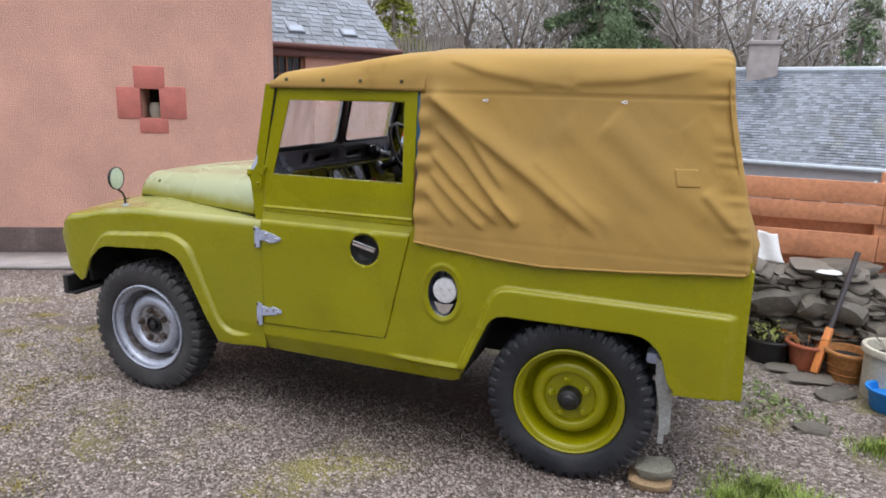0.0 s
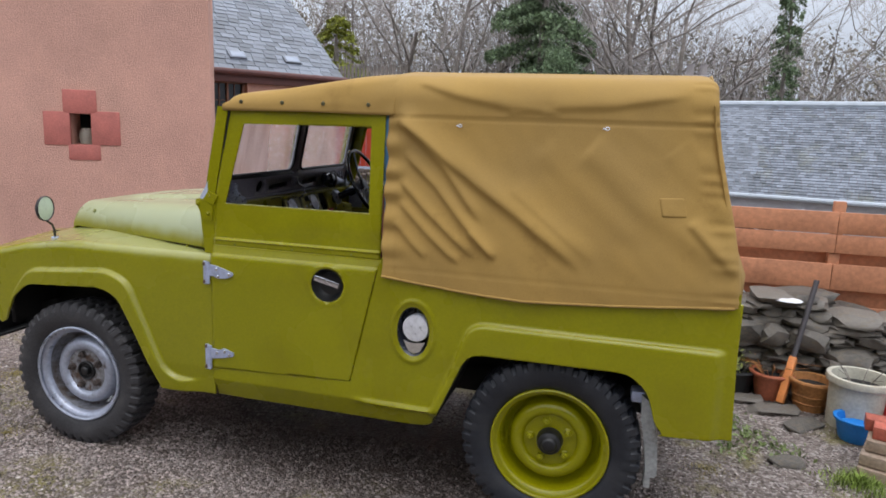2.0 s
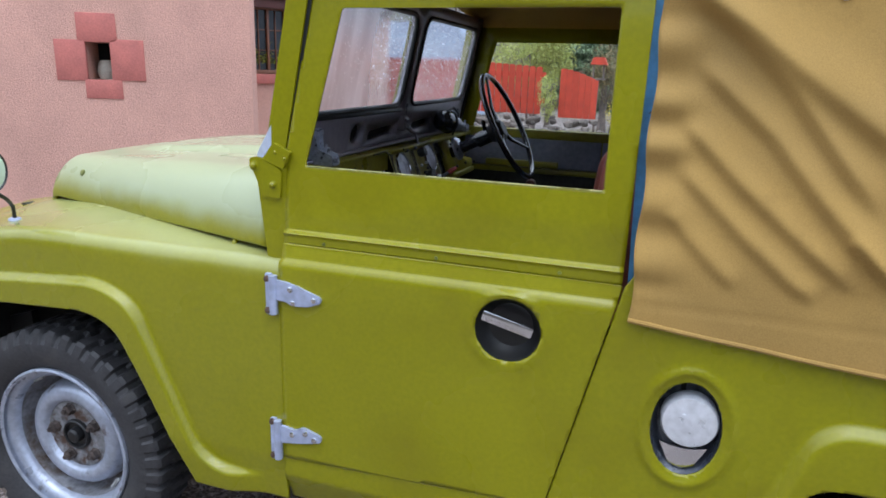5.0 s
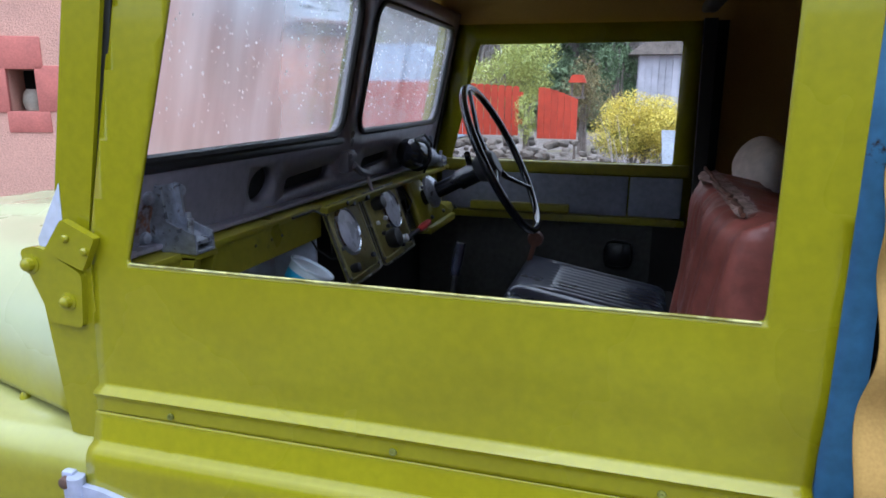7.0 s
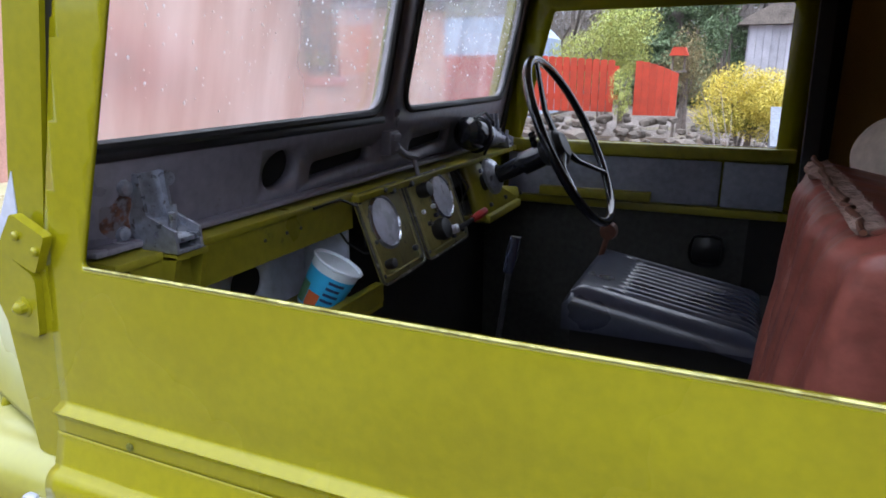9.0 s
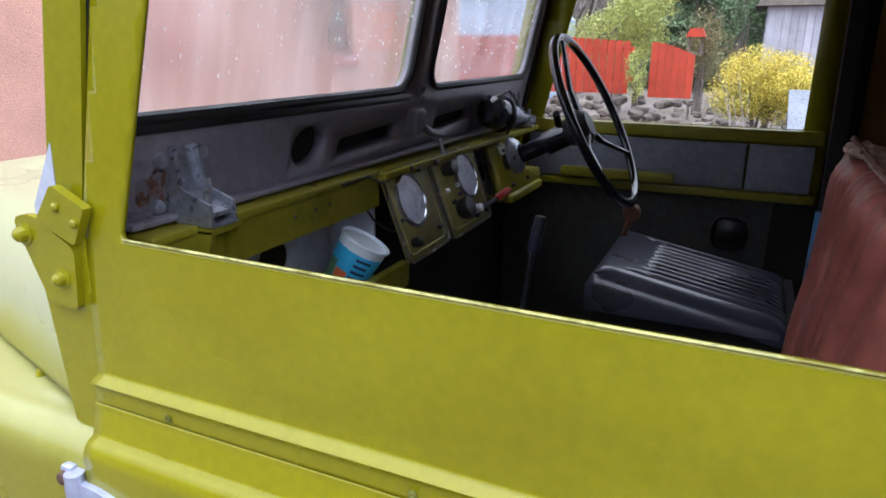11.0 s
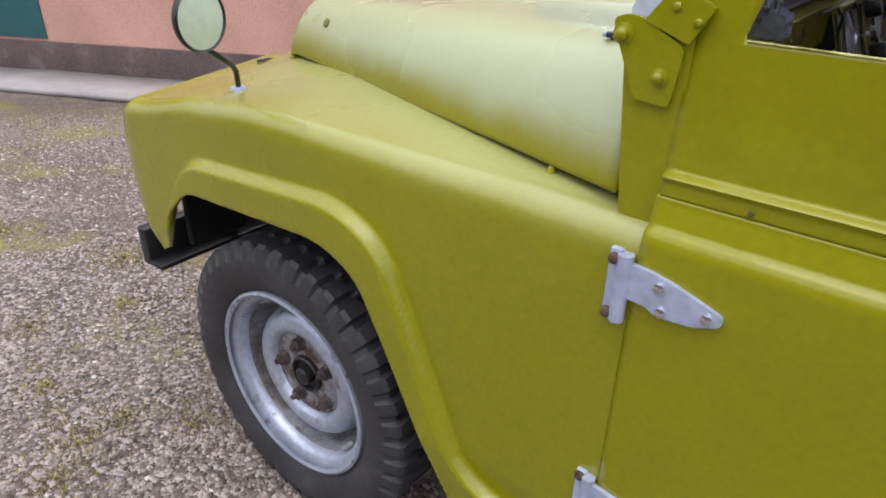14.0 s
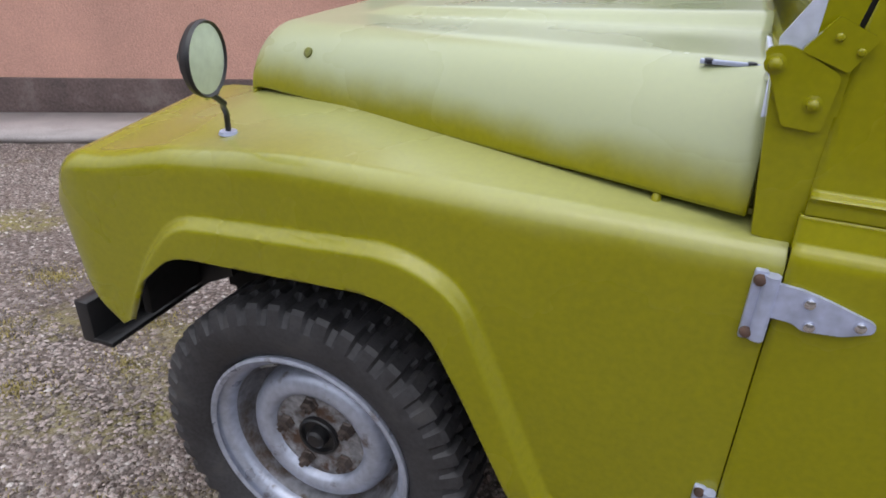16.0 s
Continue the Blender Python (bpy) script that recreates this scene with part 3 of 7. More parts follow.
def wall_pt(s, d, z):
    """s along the gable wall from the small opening, d in front of it."""
    p = WALL_P + s * WALL_D - d * WALL_N
    return Vector((p.x, p.y, z))


CORNER_S = (Vector((-2.66, 5.15)) - WALL_P) @ WALL_D


def wall_box(bm, s0, s1, d0, d1, z0, z1, bevel=0.0):
    m = Matrix(((WALL_D.x, -WALL_N.x, 0, WALL_P.x), (WALL_D.y, -WALL_N.y, 0, WALL_P.y), (0, 0, 1, 0), (0, 0, 0, 1)))
    return box(bm, s0, s1, d0, d1, z0, z1, bevel, m)


hole = [(-0.24, 1.28), (0.0, 1.28), (0.0, 1.655), (-0.24, 1.655)]
bm = sheet([(-14, -1.1), (CORNER_S, -1.1), (CORNER_S, 7.5), (-14, 7.5)], [hole], 50, lambda u, v: wall_pt(u, 0, v))
gable = tagged(part("wall_gable", bm, M_RENDER, None, smooth=False), "pink roughcast gable wall of a house", "wall", kind="structure")
thicken(gable, 0.45, 1)
for s0, s1, z0, z1 in ((-0.31, 0.075, 1.655, 1.945), (-0.27, 0.095, 1.085, 1.28), (-0.54, -0.24, 1.265, 1.675), (0.0, 0.335, 1.275, 1.69)):
    bm = BM()
    wall_box(bm, s0, s1, -0.10 if z0 < 1.6 and abs(s0) < 0.3 else -0.05, 0.012, z0, z1, 0.008)
    part("window_surround", bm, M_REDSTONE, gable, "red painted stone block")
# near-black backing stands in for the shade inside the opening
bm = BM()
wall_box(bm, -0.26, 0.02, -0.50, -0.40, 1.2, 1.7)
part("opening_back", bm, M_VOID, gable)
bm = BM()
lathe(bm, [(0.0, 0.0), (0.07, 0.0), (0.095, 0.08), (0.075, 0.17), (0.05, 0.2), (0.0, 0.2)], 20, Matrix.Translation(wall_pt(-0.13, -0.26, 1.28)) @ pose(0, 0, 0, 90, 0, 0))
solo("stone_jar", bm, M_CROCK, "pale round jar standing in the small opening", "jar")
bm = BM()
wall_box(bm, -14, CORNER_S + 0.02, -0.1, 0.035, -1.1, -0.20, 0.006)
tagged(part("plinth", bm, M_PLINTH, gable), "dark wet plinth course")
bm = BM()
wall_box(bm, -6.4, -4.0, -0.06, 0.02, -0.17, 2.2, 0.01)
solo("door_garage", bm, M_TEAL, "dark teal painted garage door", "door", kind="structure")
bm = BM()
for k in range(36):
    a, b = -9.1 + 0.3 * k, -9.1 + 0.3 * (k + 1)
    zs = []
    for q in (a, b):
        for d in (0.035, 0.95):
            p = wall_pt(q, d, 0)
            zs.append(Vector((p.x, p.y, ground_z(p.x, p.y) + 0.006)))
    vs = [bm.verts.new(p) for p in (zs[0], zs[2], zs[3], zs[1])]
    bm.faces.new(vs)
bmesh.ops.remove_doubles(bm, verts=bm.verts, dist=0.01)
path_ob = solo("pavement", bm, M_CONCRETE, "pale wet concrete path along the house", "pavement", kind="structure")
thicken(path_ob, 0.06, -1)

# unseen wall added behind the camera to cut low sky light
bm = BM()
box(bm, -9, 9, -6.4, -6.0, -0.3, 2.8)
solo("wall_behind", bm, M_WALLSTONE, "unseen added wall that blocks low sky light", "wall", kind="structure", smooth=False)

# ---- the vehicle ----
MID = 0.823
FARY = 2 * MID
car = thing("off_road_vehicle", (1.15, MID, 0), "lime green vintage off-road vehicle with khaki canvas hood on gravel", "car")
SIDE, RND, TOPZ = 0.059, 0.042, 1.005
ARCH_F = round_corners([(-0.405, 0.585), (-0.385, 0.60), (-0.318, 0.725), (-0.240, 0.804), (0.190, 0.828), (0.282, 0.79), (0.352, 0.665), (0.500, 0.372)], [0, 0, 0.03, 0.10, 0.12, 0.08, 0.1, 0], 5)
RIDGE_F = round_corners([(-0.42, 0.50), (-0.316, 0.765), (-0.235, 0.876), (0.225, 0.912), (0.335, 0.865), (0.412, 0.695), (0.530, 0.430), (0.73, 0.432)], [0, 0.05, 0.1, 0.12, 0.12, 0.1, 0.1, 0], 6)
IN_F = RIDGE_F + [(0.73, 0.1), (-0.40, 0.1)]


NOSE, NOSE_R = -0.438, 0.108
top_s = TOPZ - RND + RND * math.pi / 2


def bonnet_edge(x):
    return 0.405 - 0.307 * (x + 0.295) / 1.005


def wing_crest(x):
    return TOPZ + 0.024 * smooth01((x + 0.40) / 0.45)


def wing_place(u, s):
    """u along the car; s up the side, round the edge and over the top towards the bonnet."""
    y, z = SIDE, s
    s0 = TOPZ - RND
    if s > s0:
        a = min((s - s0) / RND, math.pi / 2)
        y = SIDE + RND * (1 - math.cos(a))
        z = s0 + RND * math.sin(a)
        over = s - s0 - RND * math.pi / 2
        if over > 0:
            y += over
            z += 0.10 * over
    z += 0.024 * smooth01((u + 0.40) / 0.45) * smooth01((s - 0.915) / 0.065)
    if s > top_s:
        # the flat top climbs to the edge of the bonnet
        edge = max(0.02, bonnet_edge(u) - SIDE - RND)
        z += max(0, 1.0325 - wing_crest(u)) * smooth01((s - top_s) / edge) * smooth01((u - 0.0) / 0.4)
    z -= 0.012 * smooth01((0.1 - u) / 0.5) * smooth01((s - 0.9) / 0.1)
    z -= 0.034 * smooth01((-0.24 - u) / 0.22) * smooth01((s - 0.80) / 0.16)
    ux = u - 0.026 * smooth01((-0.25 - u) / 0.2)
    if u < NOSE:
        # the nose turns in towards the grille
        a = min((NOSE - u) / NOSE_R, math.pi / 2)
        ux += (NOSE - u) - NOSE_R * math.sin(a)
        y += NOSE_R * (1 - math.cos(a)) + max(0, NOSE - u - NOSE_R * math.pi / 2)
        z -= 0.14 * (1 - math.cos(a)) * smooth01((s - 0.78) / 0.2)
        ux -= 0.046 * math.sin(a) * math.exp(-((s - 0.85) / 0.14) ** 2)
    if s < 0.95:
        d = seg_dist(u, s, RIDGE_F)
        sd = d if inside(u, s, IN_F) else -d
        y -= 0.027 * smooth01((sd + 0.006) / 0.015) * smooth01((0.71 - u) / 0.12)
    if s < 0.50:
        y += 0.10 * (0.50 - s)
    return Vector((ux, y, z))


wing_out = [(0.7688, 0.37), (0.7688, top_s + 0.20), (0.30, top_s + 0.28), (-0.28, top_s + 0.34), (-0.40, top_s + 0.40), (-0.545, top_s + 0.34), (-0.586, top_s + 0.02), (-0.604, 0.88), (-0.575, 0.77), (-0.478, 0.65)] + ARCH_F
wing = part("front_wing", sheet(wing_out, (), 0.0065, wing_place), M_WINGDEWSHEEN, car, angle=60)
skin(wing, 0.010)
wing_far = part("front_wing", mirrored(sheet(wing_out, (), 0.05, wing_place), MID), M_WINGDEWSHEEN, car, angle=60)
skin(wing_far, 0.010, True)

# body side behind the front wing
ARCH_R = round_corners([(1.70, 0.354), (1.80, 0.364), (1.90, 0.60), (1.955, 0.722), (2.58, 0.722), (2.655, 0.66), (2.69, 0.535), (2.726, 0.495)], [0, 0.06, 0.1, 0.07, 0.08, 0.08, 0.05, 0.02], 5)
RIDGE_R = round_corners([(1.80, 0.44), (1.90, 0.68), (1.955, 0.845), (2.93, 0.838)], [0, 0.1, 0.07, 0], 6)
IN_R = RIDGE_R + [(3.1, 0.838), (3.1, 0.2), (1.80, 0.2)]


def side_place(u, v):
    y = SIDE
    if u > 1.74:
        d = seg_dist(u, v, RIDGE_R)
        sd = d if inside(u, v, IN_R) else -d
        y -= 0.026 * smooth01((sd + 0.011) / 0.021) * smooth01((2.93 - u) / 0.05) * smooth01((v - 0.40) / 0.06)
    if v < 0.45:
        y += 0.45 * (0.45 - v)
    if 1.42 < u < 1.82 and v < 0.5:
        y -= 0.016 * math.exp(-((v - 0.444 - 0.01 * (1.8 - u)) / 0.010) ** 2) * smooth01((u - 1.42) / 0.12) * smooth01((1.82 - u) / 0.04)
    fr = math.hypot((u - 1.715) / 0.092, (v - 0.782) / 0.130)
    y -= 0.008 * math.exp(-((fr - 0.98) / 0.07) ** 2)
    if fr < 0.98:
        y += 0.006 * (1 - fr)
    return Vector((u, y, v))


FUEL = ellipse(1.715, 0.780, 0.070, 0.106)
side_out = [(0.768, 0.362)] + ARCH_R + [(2.969, 0.502), (2.945, 1.06), (1.584, 1.10), (1.5635, 1.066), (1.4405, 0.533), (1.4365, 0.5275), (0.769, 0.503)]
skin(part("body_side", sheet(side_out, [FUEL], 0.0075, side_place), M_PAINT, car, angle=60), 0.010)
skin(part("body_side", mirrored(sheet(side_out, [], 0.06, side_place), MID), M_PAINT, car, angle=60), 0.010, True)
# dark seam behind the door
bm = BM()
prism(bm, [(1.36, 0.49), (1.44, 0.50), (1.555, 0.965), (1.50, 0.965)], SIDE + 0.014, SIDE + 0.05)
box(bm, 0.70, 0.80, SIDE + 0.014, SIDE + 0.05, 0.45, 0.965)
box(bm, 0.78, 1.45, SIDE + 0.014, SIDE + 0.05, 0.48, 0.54)
part("door_seal", bm, M_VOID, car)


# doors
def door_y(v):
    y = SIDE - 0.004
    if v > 1.010:
        a = min((v - 1.010) / 0.024, 1)
        y += 0.016 * (1 - math.sqrt(1 - min(a, 0.999) ** 2))
    if v > 1.034:
        y += 0.008 * min((v - 1.034) / 0.03, 1)
    y += 0.007 * smooth01((v - 1.096) / 0.008)
    y -= 0.005 * math.exp(-((v - 1.0955) / 0.0045) ** 2)
    if v > 1.11:
        y += 0.045 * (v - 1.11)
    return y


def door_place(u, v):
    y = door_y(v)
    hr = math.hypot((u - 1.331) / 0.086, (v - 0.941) / 0.084)
    y -= 0.007 * math.exp(-((hr - 0.97) / 0.06) ** 2)
    y -= 0.010 * smooth01((v - 1.1) / 0.1) * max(0, (u - 0.83) / 0.67)
    if v > 1.12:
        y += 0.0025 * noise.noise(Vector((u * 3.1, v * 4.0, 0.3)))
    else:
        y += 0.0015 * noise.noise(Vector((u * 4, v * 4, 2.3)))
    return Vector((u, y, v))


HANDLE = ellipse(1.331, 0.941, 0.073, 0.072)
WIN = round_corners([(0.828, 1.2565), (1.503, 1.2565), (1.503, 1.606), (0.916, 1.602)], 0.006, 2)
low_out = round_corners([(0.7705, 0.505), (1.4375, 0.530), (1.560, 1.066), (0.7705, 1.070)], [0.004, 0.012, 0.004, 0.002], 2)
up_out = [(0.775, 1.0707), (1.558, 1.0667), (1.564, 1.64), (1.564, 1.66), (0.853, 1.66), (0.842, 1.62), (0.776, 1.27)]
DOORS = []
for far in (False, True):
    bm = sheet(low_out, [] if far else [HANDLE], 0.08 if far else 0.014, door_place, [1.006 + 0.0035 * k for k in range(17)])
    door = part("door", mirrored(bm, MID) if far else bm, M_PAINT, car, angle=60)
    skin(door, 0.010, far)
    bm = sheet(up_out, [WIN], 0.05 if far else 0.0131, door_place, [1.074 + 0.0027 * k for k in range(16)])
    fr = part("window_frame", mirrored(bm, MID) if far else bm, M_PAINT, door, angle=60)
    skin(fr, 0.005, far)
    DOORS.append(door)
near_door, far_door = DOORS
for x in (0.88, 1.157, 1.43):
    bm = BM()
    lathe(bm, [(0.0045, 0.0), (0.004, -0.002), (0.002, -0.0025), (0.0, -0.001)], 10, pose(x, door_y(1.077) - 0.001, 1.078))
    part("rivet", bm, M_PAINTDARK, near_door)
# chipped edge; its pale colour also paints the highlight along the sill
bm = BM()
tube(bm, [door_place(0.832 + 0.0668 * k, 1.2562) + Vector((0, -0.0003, 0.0)) for k in range(11)], 0.0014, 6)
part("opening_edge", bm, M_GLINTEDGE, near_door, "chipped paint edge with a painted pale highlight")
# wing over the hinge line and the scuttle post
bm = BM()
prism(bm, [(0.722, 1.03), (0.772, 1.02), (0.779, 1.10), (0.779, 1.252), (0.735, 1.262), (0.700, 1.225)], 0.088, 0.13)
part("scuttle_post", bm, M_PAINT, car)
bm = BM()
prism(bm, [(0.706, 1.03), (0.772, 1.02), (0.779, 1.252), (0.735, 1.262), (0.700, 1.225)], FARY - 0.13, FARY - 0.088)
part("scuttle_post", bm, M_PAINT, car)

# windscreen hinge plates with their bolts
bm = BM()
prism(bm, round_corners([(0.682, 1.266), (0.712, 1.272), (0.772, 1.242), (0.765, 1.174), (0.722, 1.178)], [0.02, 0.012, 0.01, 0.008, 0.004], 3), 0.080, 0.088)
plate = part("hinge_plate", bm, M_PAINT, car)
for x, z, r in ((0.699, 1.249, 0.0085), (0.749, 1.207, 0.0075)):
    bm = BM()
    lathe(bm, [(r * 1.5, 0.002), (r * 1.5, -0.002), (r, -0.003), (r * 0.9, -0.009), (r * 0.5, -0.012), (0, -0.013)], 10, pose(x, 0.081, z))
    part("bolt", bm, M_PAINT, plate)
bm = BM()
prism(bm, round_corners([(0.722, 1.266), (0.776, 1.246), (0.797, 1.286), (0.752, 1.306)], 0.004, 2), 0.0785, 0.089)
foot = part("pillar_foot", bm, M_PAINT, car)
for x, z in ((0.757, 1.284), (0.782, 1.270)):
    bm = BM()
    lathe(bm, [(0.005, 0.0), (0.0048, -0.003), (0.003, -0.005), (0, -0.0055)], 10, pose(x, 0.079, z))
    part("bolt", bm, M_PAINT, foot, smooth=False)


# blue-grey gusset beside the pillar
bm = BM()
prism(bm, [(0.738, 1.345), (0.698, 1.276), (0.700, 1.256), (0.735, 1.25)], 0.096, 0.101)
part("gusset", bm, M_CABGREY, car, "blue-grey pillar gusset")


# door hinges of zinc
def hinge(z0, z1, strap, screws, parent):
    bm = BM()
    box(bm, 0.735, 0.752, SIDE - 0.009, SIDE + 0.002, z0, z1, 0.003)
    tube(bm, [(0.757, SIDE - 0.008, z0 + 0.004), (0.757, SIDE - 0.008, z1 - 0.004)], 0.0105, 12)
    h = part("door_hinge", bm, M_ZINC, parent, "grey zinc door hinge")
    bm = BM()
    prism(bm, round_corners(strap, 0.006, 3), SIDE - 0.011, SIDE - 0.0035)
    part("hinge_strap", bm, M_ZINC, h)
    for x, z in screws:
        bm = BM()
        lathe(bm, [(0.0085, 0.002), (0.007, -0.004), (0.003, -0.006), (0, -0.006)], 10, pose(x, SIDE - 0.011, z))
        part("hinge_screw", bm, M_CHROME if x > 0.77 else M_RUST, h)


hinge(0.893, 0.998, [(0.755, 0.985), (0.792, 0.982), (0.822, 0.975), (0.885, 0.954), (0.885, 0.941), (0.852, 0.928), (0.806, 0.924), (0.793, 0.933), (0.755, 0.935)],
      [(0.806, 0.966), (0.813, 0.933), (0.868, 0.947), (0.743, 0.985), (0.743, 0.905)], car)
hinge(0.497, 0.613, [(0.755, 0.600), (0.808, 0.592), (0.830, 0.604), (0.880, 0.588), (0.880, 0.572), (0.830, 0.560), (0.806, 0.556), (0.755, 0.548)],
      [(0.80, 0.58), (0.838, 0.59), (0.862, 0.577), (0.743, 0.605), (0.743, 0.51)], car)

# door handle in its dished recess
bm = BM()
lathe(bm, [(0.074, 0.004), (0.066, 0.024), (0.05, 0.04), (0.0, 0.045)], 28, pose(1.331, SIDE - 0.006, 0.941))
dish = part("handle_dish", bm, M_BLACK, near_door, "black dished handle recess")
bm = BM()
box(bm, -0.058, 0.058, -0.007, 0.004, -0.0125, 0.0125, 0.004, pose(1.331, SIDE - 0.006, 0.958, 0, 14, 0))
part("door_handle", bm, M_CHROME, dish, "chrome door handle")
# fuel filler
bm = BM()
vs = lathe(bm, [(1.0, 0.0), (0.93, 0.03), (0.80, 0.058), (0.0, 0.062)], 32)
bmesh.ops.transform(bm, matrix=Matrix.Translation((1.715, SIDE + 0.006, 0.780)) @ Matrix.Diagonal((0.070, 1, 0.106, 1)), verts=vs)
cup = part("filler_recess", bm, M_FILLER, car, "dark glossy filler recess")
bm = BM()
vs = lathe(bm, [(0.058, 0.03), (0.058, 0.0), (0.054, -0.006), (0.03, -0.009), (0.0, -0.010)], 32, pose(1.722, SIDE + 0.016, 0.792))
box(bm, -0.003, 0.003, -0.002, 0.0, -0.012, 0.012, 0, pose(1.708, SIDE + 0.006, 0.800))
part("fuel_cap", bm, M_CAP, cup, "pale grey metal fuel cap")
bm = BM()
prism(bm, [(1.668, 0.735), (1.690, 0.690), (1.715, 0.678), (1.742, 0.692), (1.764, 0.735), (1.742, 0.729), (1.715, 0.726), (1.690, 0.729)], SIDE + 0.020, SIDE + 0.028)
part("filler_drip_tray", bm, M_CHROME, cup)


# bonnet: its edge line runs in towards the nose
def bonnet_place(u, s):
    """u: 0 nose to 1 scuttle; s: 0 near edge to 1 centre line."""
    x = -0.295 + 1.005 * u
    y0 = 0.405 + (0.098 - 0.405) * u
    half = MID - y0
    zb = 1.040 + 0.008 * u
    side_h = 0.138 + 0.044 * u
    r = 0.105 + 0.025 * u
    d = s * half
    t = min(d / r, 1)
    ang = t * math.pi / 2
    y = y0 + (r if d >= r else r * (1 - math.cos(ang)))
    z = zb + side_h * math.sin(ang)
    if d > r:
        y = y0 + d
    inner = max(0, (d - r) / (half - r))
    z += (0.004 + 0.016 * u) * inner
    z -= 0.010 * (1 - u) * smooth01(d / r)
    z += (0.012 + 0.010 * u) * smooth01((inner - 0.34) / 0.10) * smooth01((u - 0.16) / 0.10)
    k = max(0, (0.07 - u) / 0.07)
    z -= 0.07 * (1 - math.sqrt(max(0, 1 - k * k))) * (0.15 + 0.85 * min(1, d / r))
    z += 0.0012 * noise.noise(Vector((x * 5, y * 5, 0)))
    return Vector((x, y, z))


bm = BM()
NU, NS = 60, 56
cut = [(j / NS) ** 1.35 for j in range(NS + 1)]
ucut = [(i / NU) ** 1.2 for i in range(NU + 1)]
grid = [[bm.verts.new(bonnet_place(a, b)) for b in cut] for a in ucut]
far_g = [[bm.verts.new((v.co.x, FARY - v.co.y, v.co.z)) for v in row[:-1]] for row in grid]
for i in range(NU):
    for j in range(NS):
        bm.faces.new((grid[i][j], grid[i + 1][j], grid[i + 1][j + 1], grid[i][j + 1]))
        c = far_g[i + 1][j + 1] if j + 1 < NS else grid[i + 1][NS]
        d = far_g[i][j + 1] if j + 1 < NS else grid[i][NS]
        bm.faces.new((far_g[i][j], d, c, far_g[i + 1][j]))
front = [row for row in grid[0]] + [v for v in far_g[0][::-1]]
low = [bm.verts.new((v.co.x + 0.01, v.co.y, 0.9)) for v in front]
for a in range(len(front) - 1):
    bm.faces.new((front[a], front[a + 1], low[a + 1], low[a]))
bonnet = part("bonnet", bm, M_DEWSHEEN, car, "bonnet in lime paint, paled by dew and painted sky sheen", angle=50)
thicken(bonnet, 0.012, -1)
bm = BM()
p0 = bonnet_place(0.165, 0.10)
lathe(bm, [(0.011, 0.0), (0.010, -0.004), (0.004, -0.005), (0, -0.003)], 12, Matrix.Translation(p0) @ pose(0, 0.0, 0.0, -28, 0, -17))
part("bonnet_fastener", bm, M_PAINTDARK, bonnet)
for u in (0.40, 0.885):
    bm = BM()
    p = bonnet_place(u, 0.0)
    lathe(bm, [(0.006, 0.008), (0.0075, 0.0), (0.006, -0.009), (0.0, -0.010)], 12, Matrix.Translation(p + Vector((0, 0.004, -0.010))) @ pose(0, 0, 0, 70, 0, 0))
    part("bonnet_buffer", bm, M_PAINT, wing)
# hook on the bonnet
bm = BM()
p = bonnet_place(0.69, 0.86)
box(bm, p.x - 0.022, p.x + 0.022, p.y - 0.016, p.y + 0.016, p.z + 0.0, p.z + 0.012, 0.003)
box(bm, p.x - 0.014, p.x + 0.012, p.y - 0.008, p.y + 0.008, p.z + 0.010, p.z + 0.026, 0.003)
part("bonnet_hook", bm, M_BRONZE, bonnet, "dull metal hook")
# hinge of the bonnet and its chrome strap at the scuttle
bm = BM()
p = bonnet_place(0.950, 0.150)
box(bm, p.x - 0.045, p.x + 0.055, p.y - 0.005, p.y + 0.004, p.z - 0.002, p.z + 0.004, 0.001)
bh = part("bonnet_hinge", bm, M_ZINC, bonnet)
for dx in (-0.034, 0.022):
    bm = BM()
    box(bm, p.x + dx - 0.006, p.x + dx + 0.006, p.y - 0.005, p.y + 0.008, p.z - 0.002, p.z + 0.005, 0.001)
    part("hinge_knuckle", bm, M_DARKMETAL, bh)
bm = BM()
tube(bm, [(p.x + 0.045, p.y - 0.03, p.z - 0.006), (p.x + 0.055, p.y - 0.06, p.z + 0.004)], 0.009, 10)
part("hinge_pin", bm, M_CHROME, bh)

# scuttle between bonnet and windscreen
bm = BM()
prism(bm, [(0.685, 1.10), (0.685, 1.215), (0.735, 1.246), (0.765, 1.246), (0.765, 1.238), (0.735, 1.236), (0.698, 1.21), (0.698, 1.10)], 0.25, FARY - 0.25)
part("scuttle", bm, M_PAINT, car)

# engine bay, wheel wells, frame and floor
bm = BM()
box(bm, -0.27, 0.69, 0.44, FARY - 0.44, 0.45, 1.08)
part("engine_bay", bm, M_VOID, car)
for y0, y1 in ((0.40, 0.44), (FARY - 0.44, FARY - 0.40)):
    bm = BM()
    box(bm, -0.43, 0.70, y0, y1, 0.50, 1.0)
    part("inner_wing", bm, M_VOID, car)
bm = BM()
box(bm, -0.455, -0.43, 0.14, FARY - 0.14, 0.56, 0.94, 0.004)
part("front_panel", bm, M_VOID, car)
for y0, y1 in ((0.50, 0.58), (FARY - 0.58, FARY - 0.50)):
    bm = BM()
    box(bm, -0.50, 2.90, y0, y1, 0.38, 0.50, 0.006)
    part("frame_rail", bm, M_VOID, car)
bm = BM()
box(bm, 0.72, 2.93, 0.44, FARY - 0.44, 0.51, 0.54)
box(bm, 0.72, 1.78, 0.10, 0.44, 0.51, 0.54)
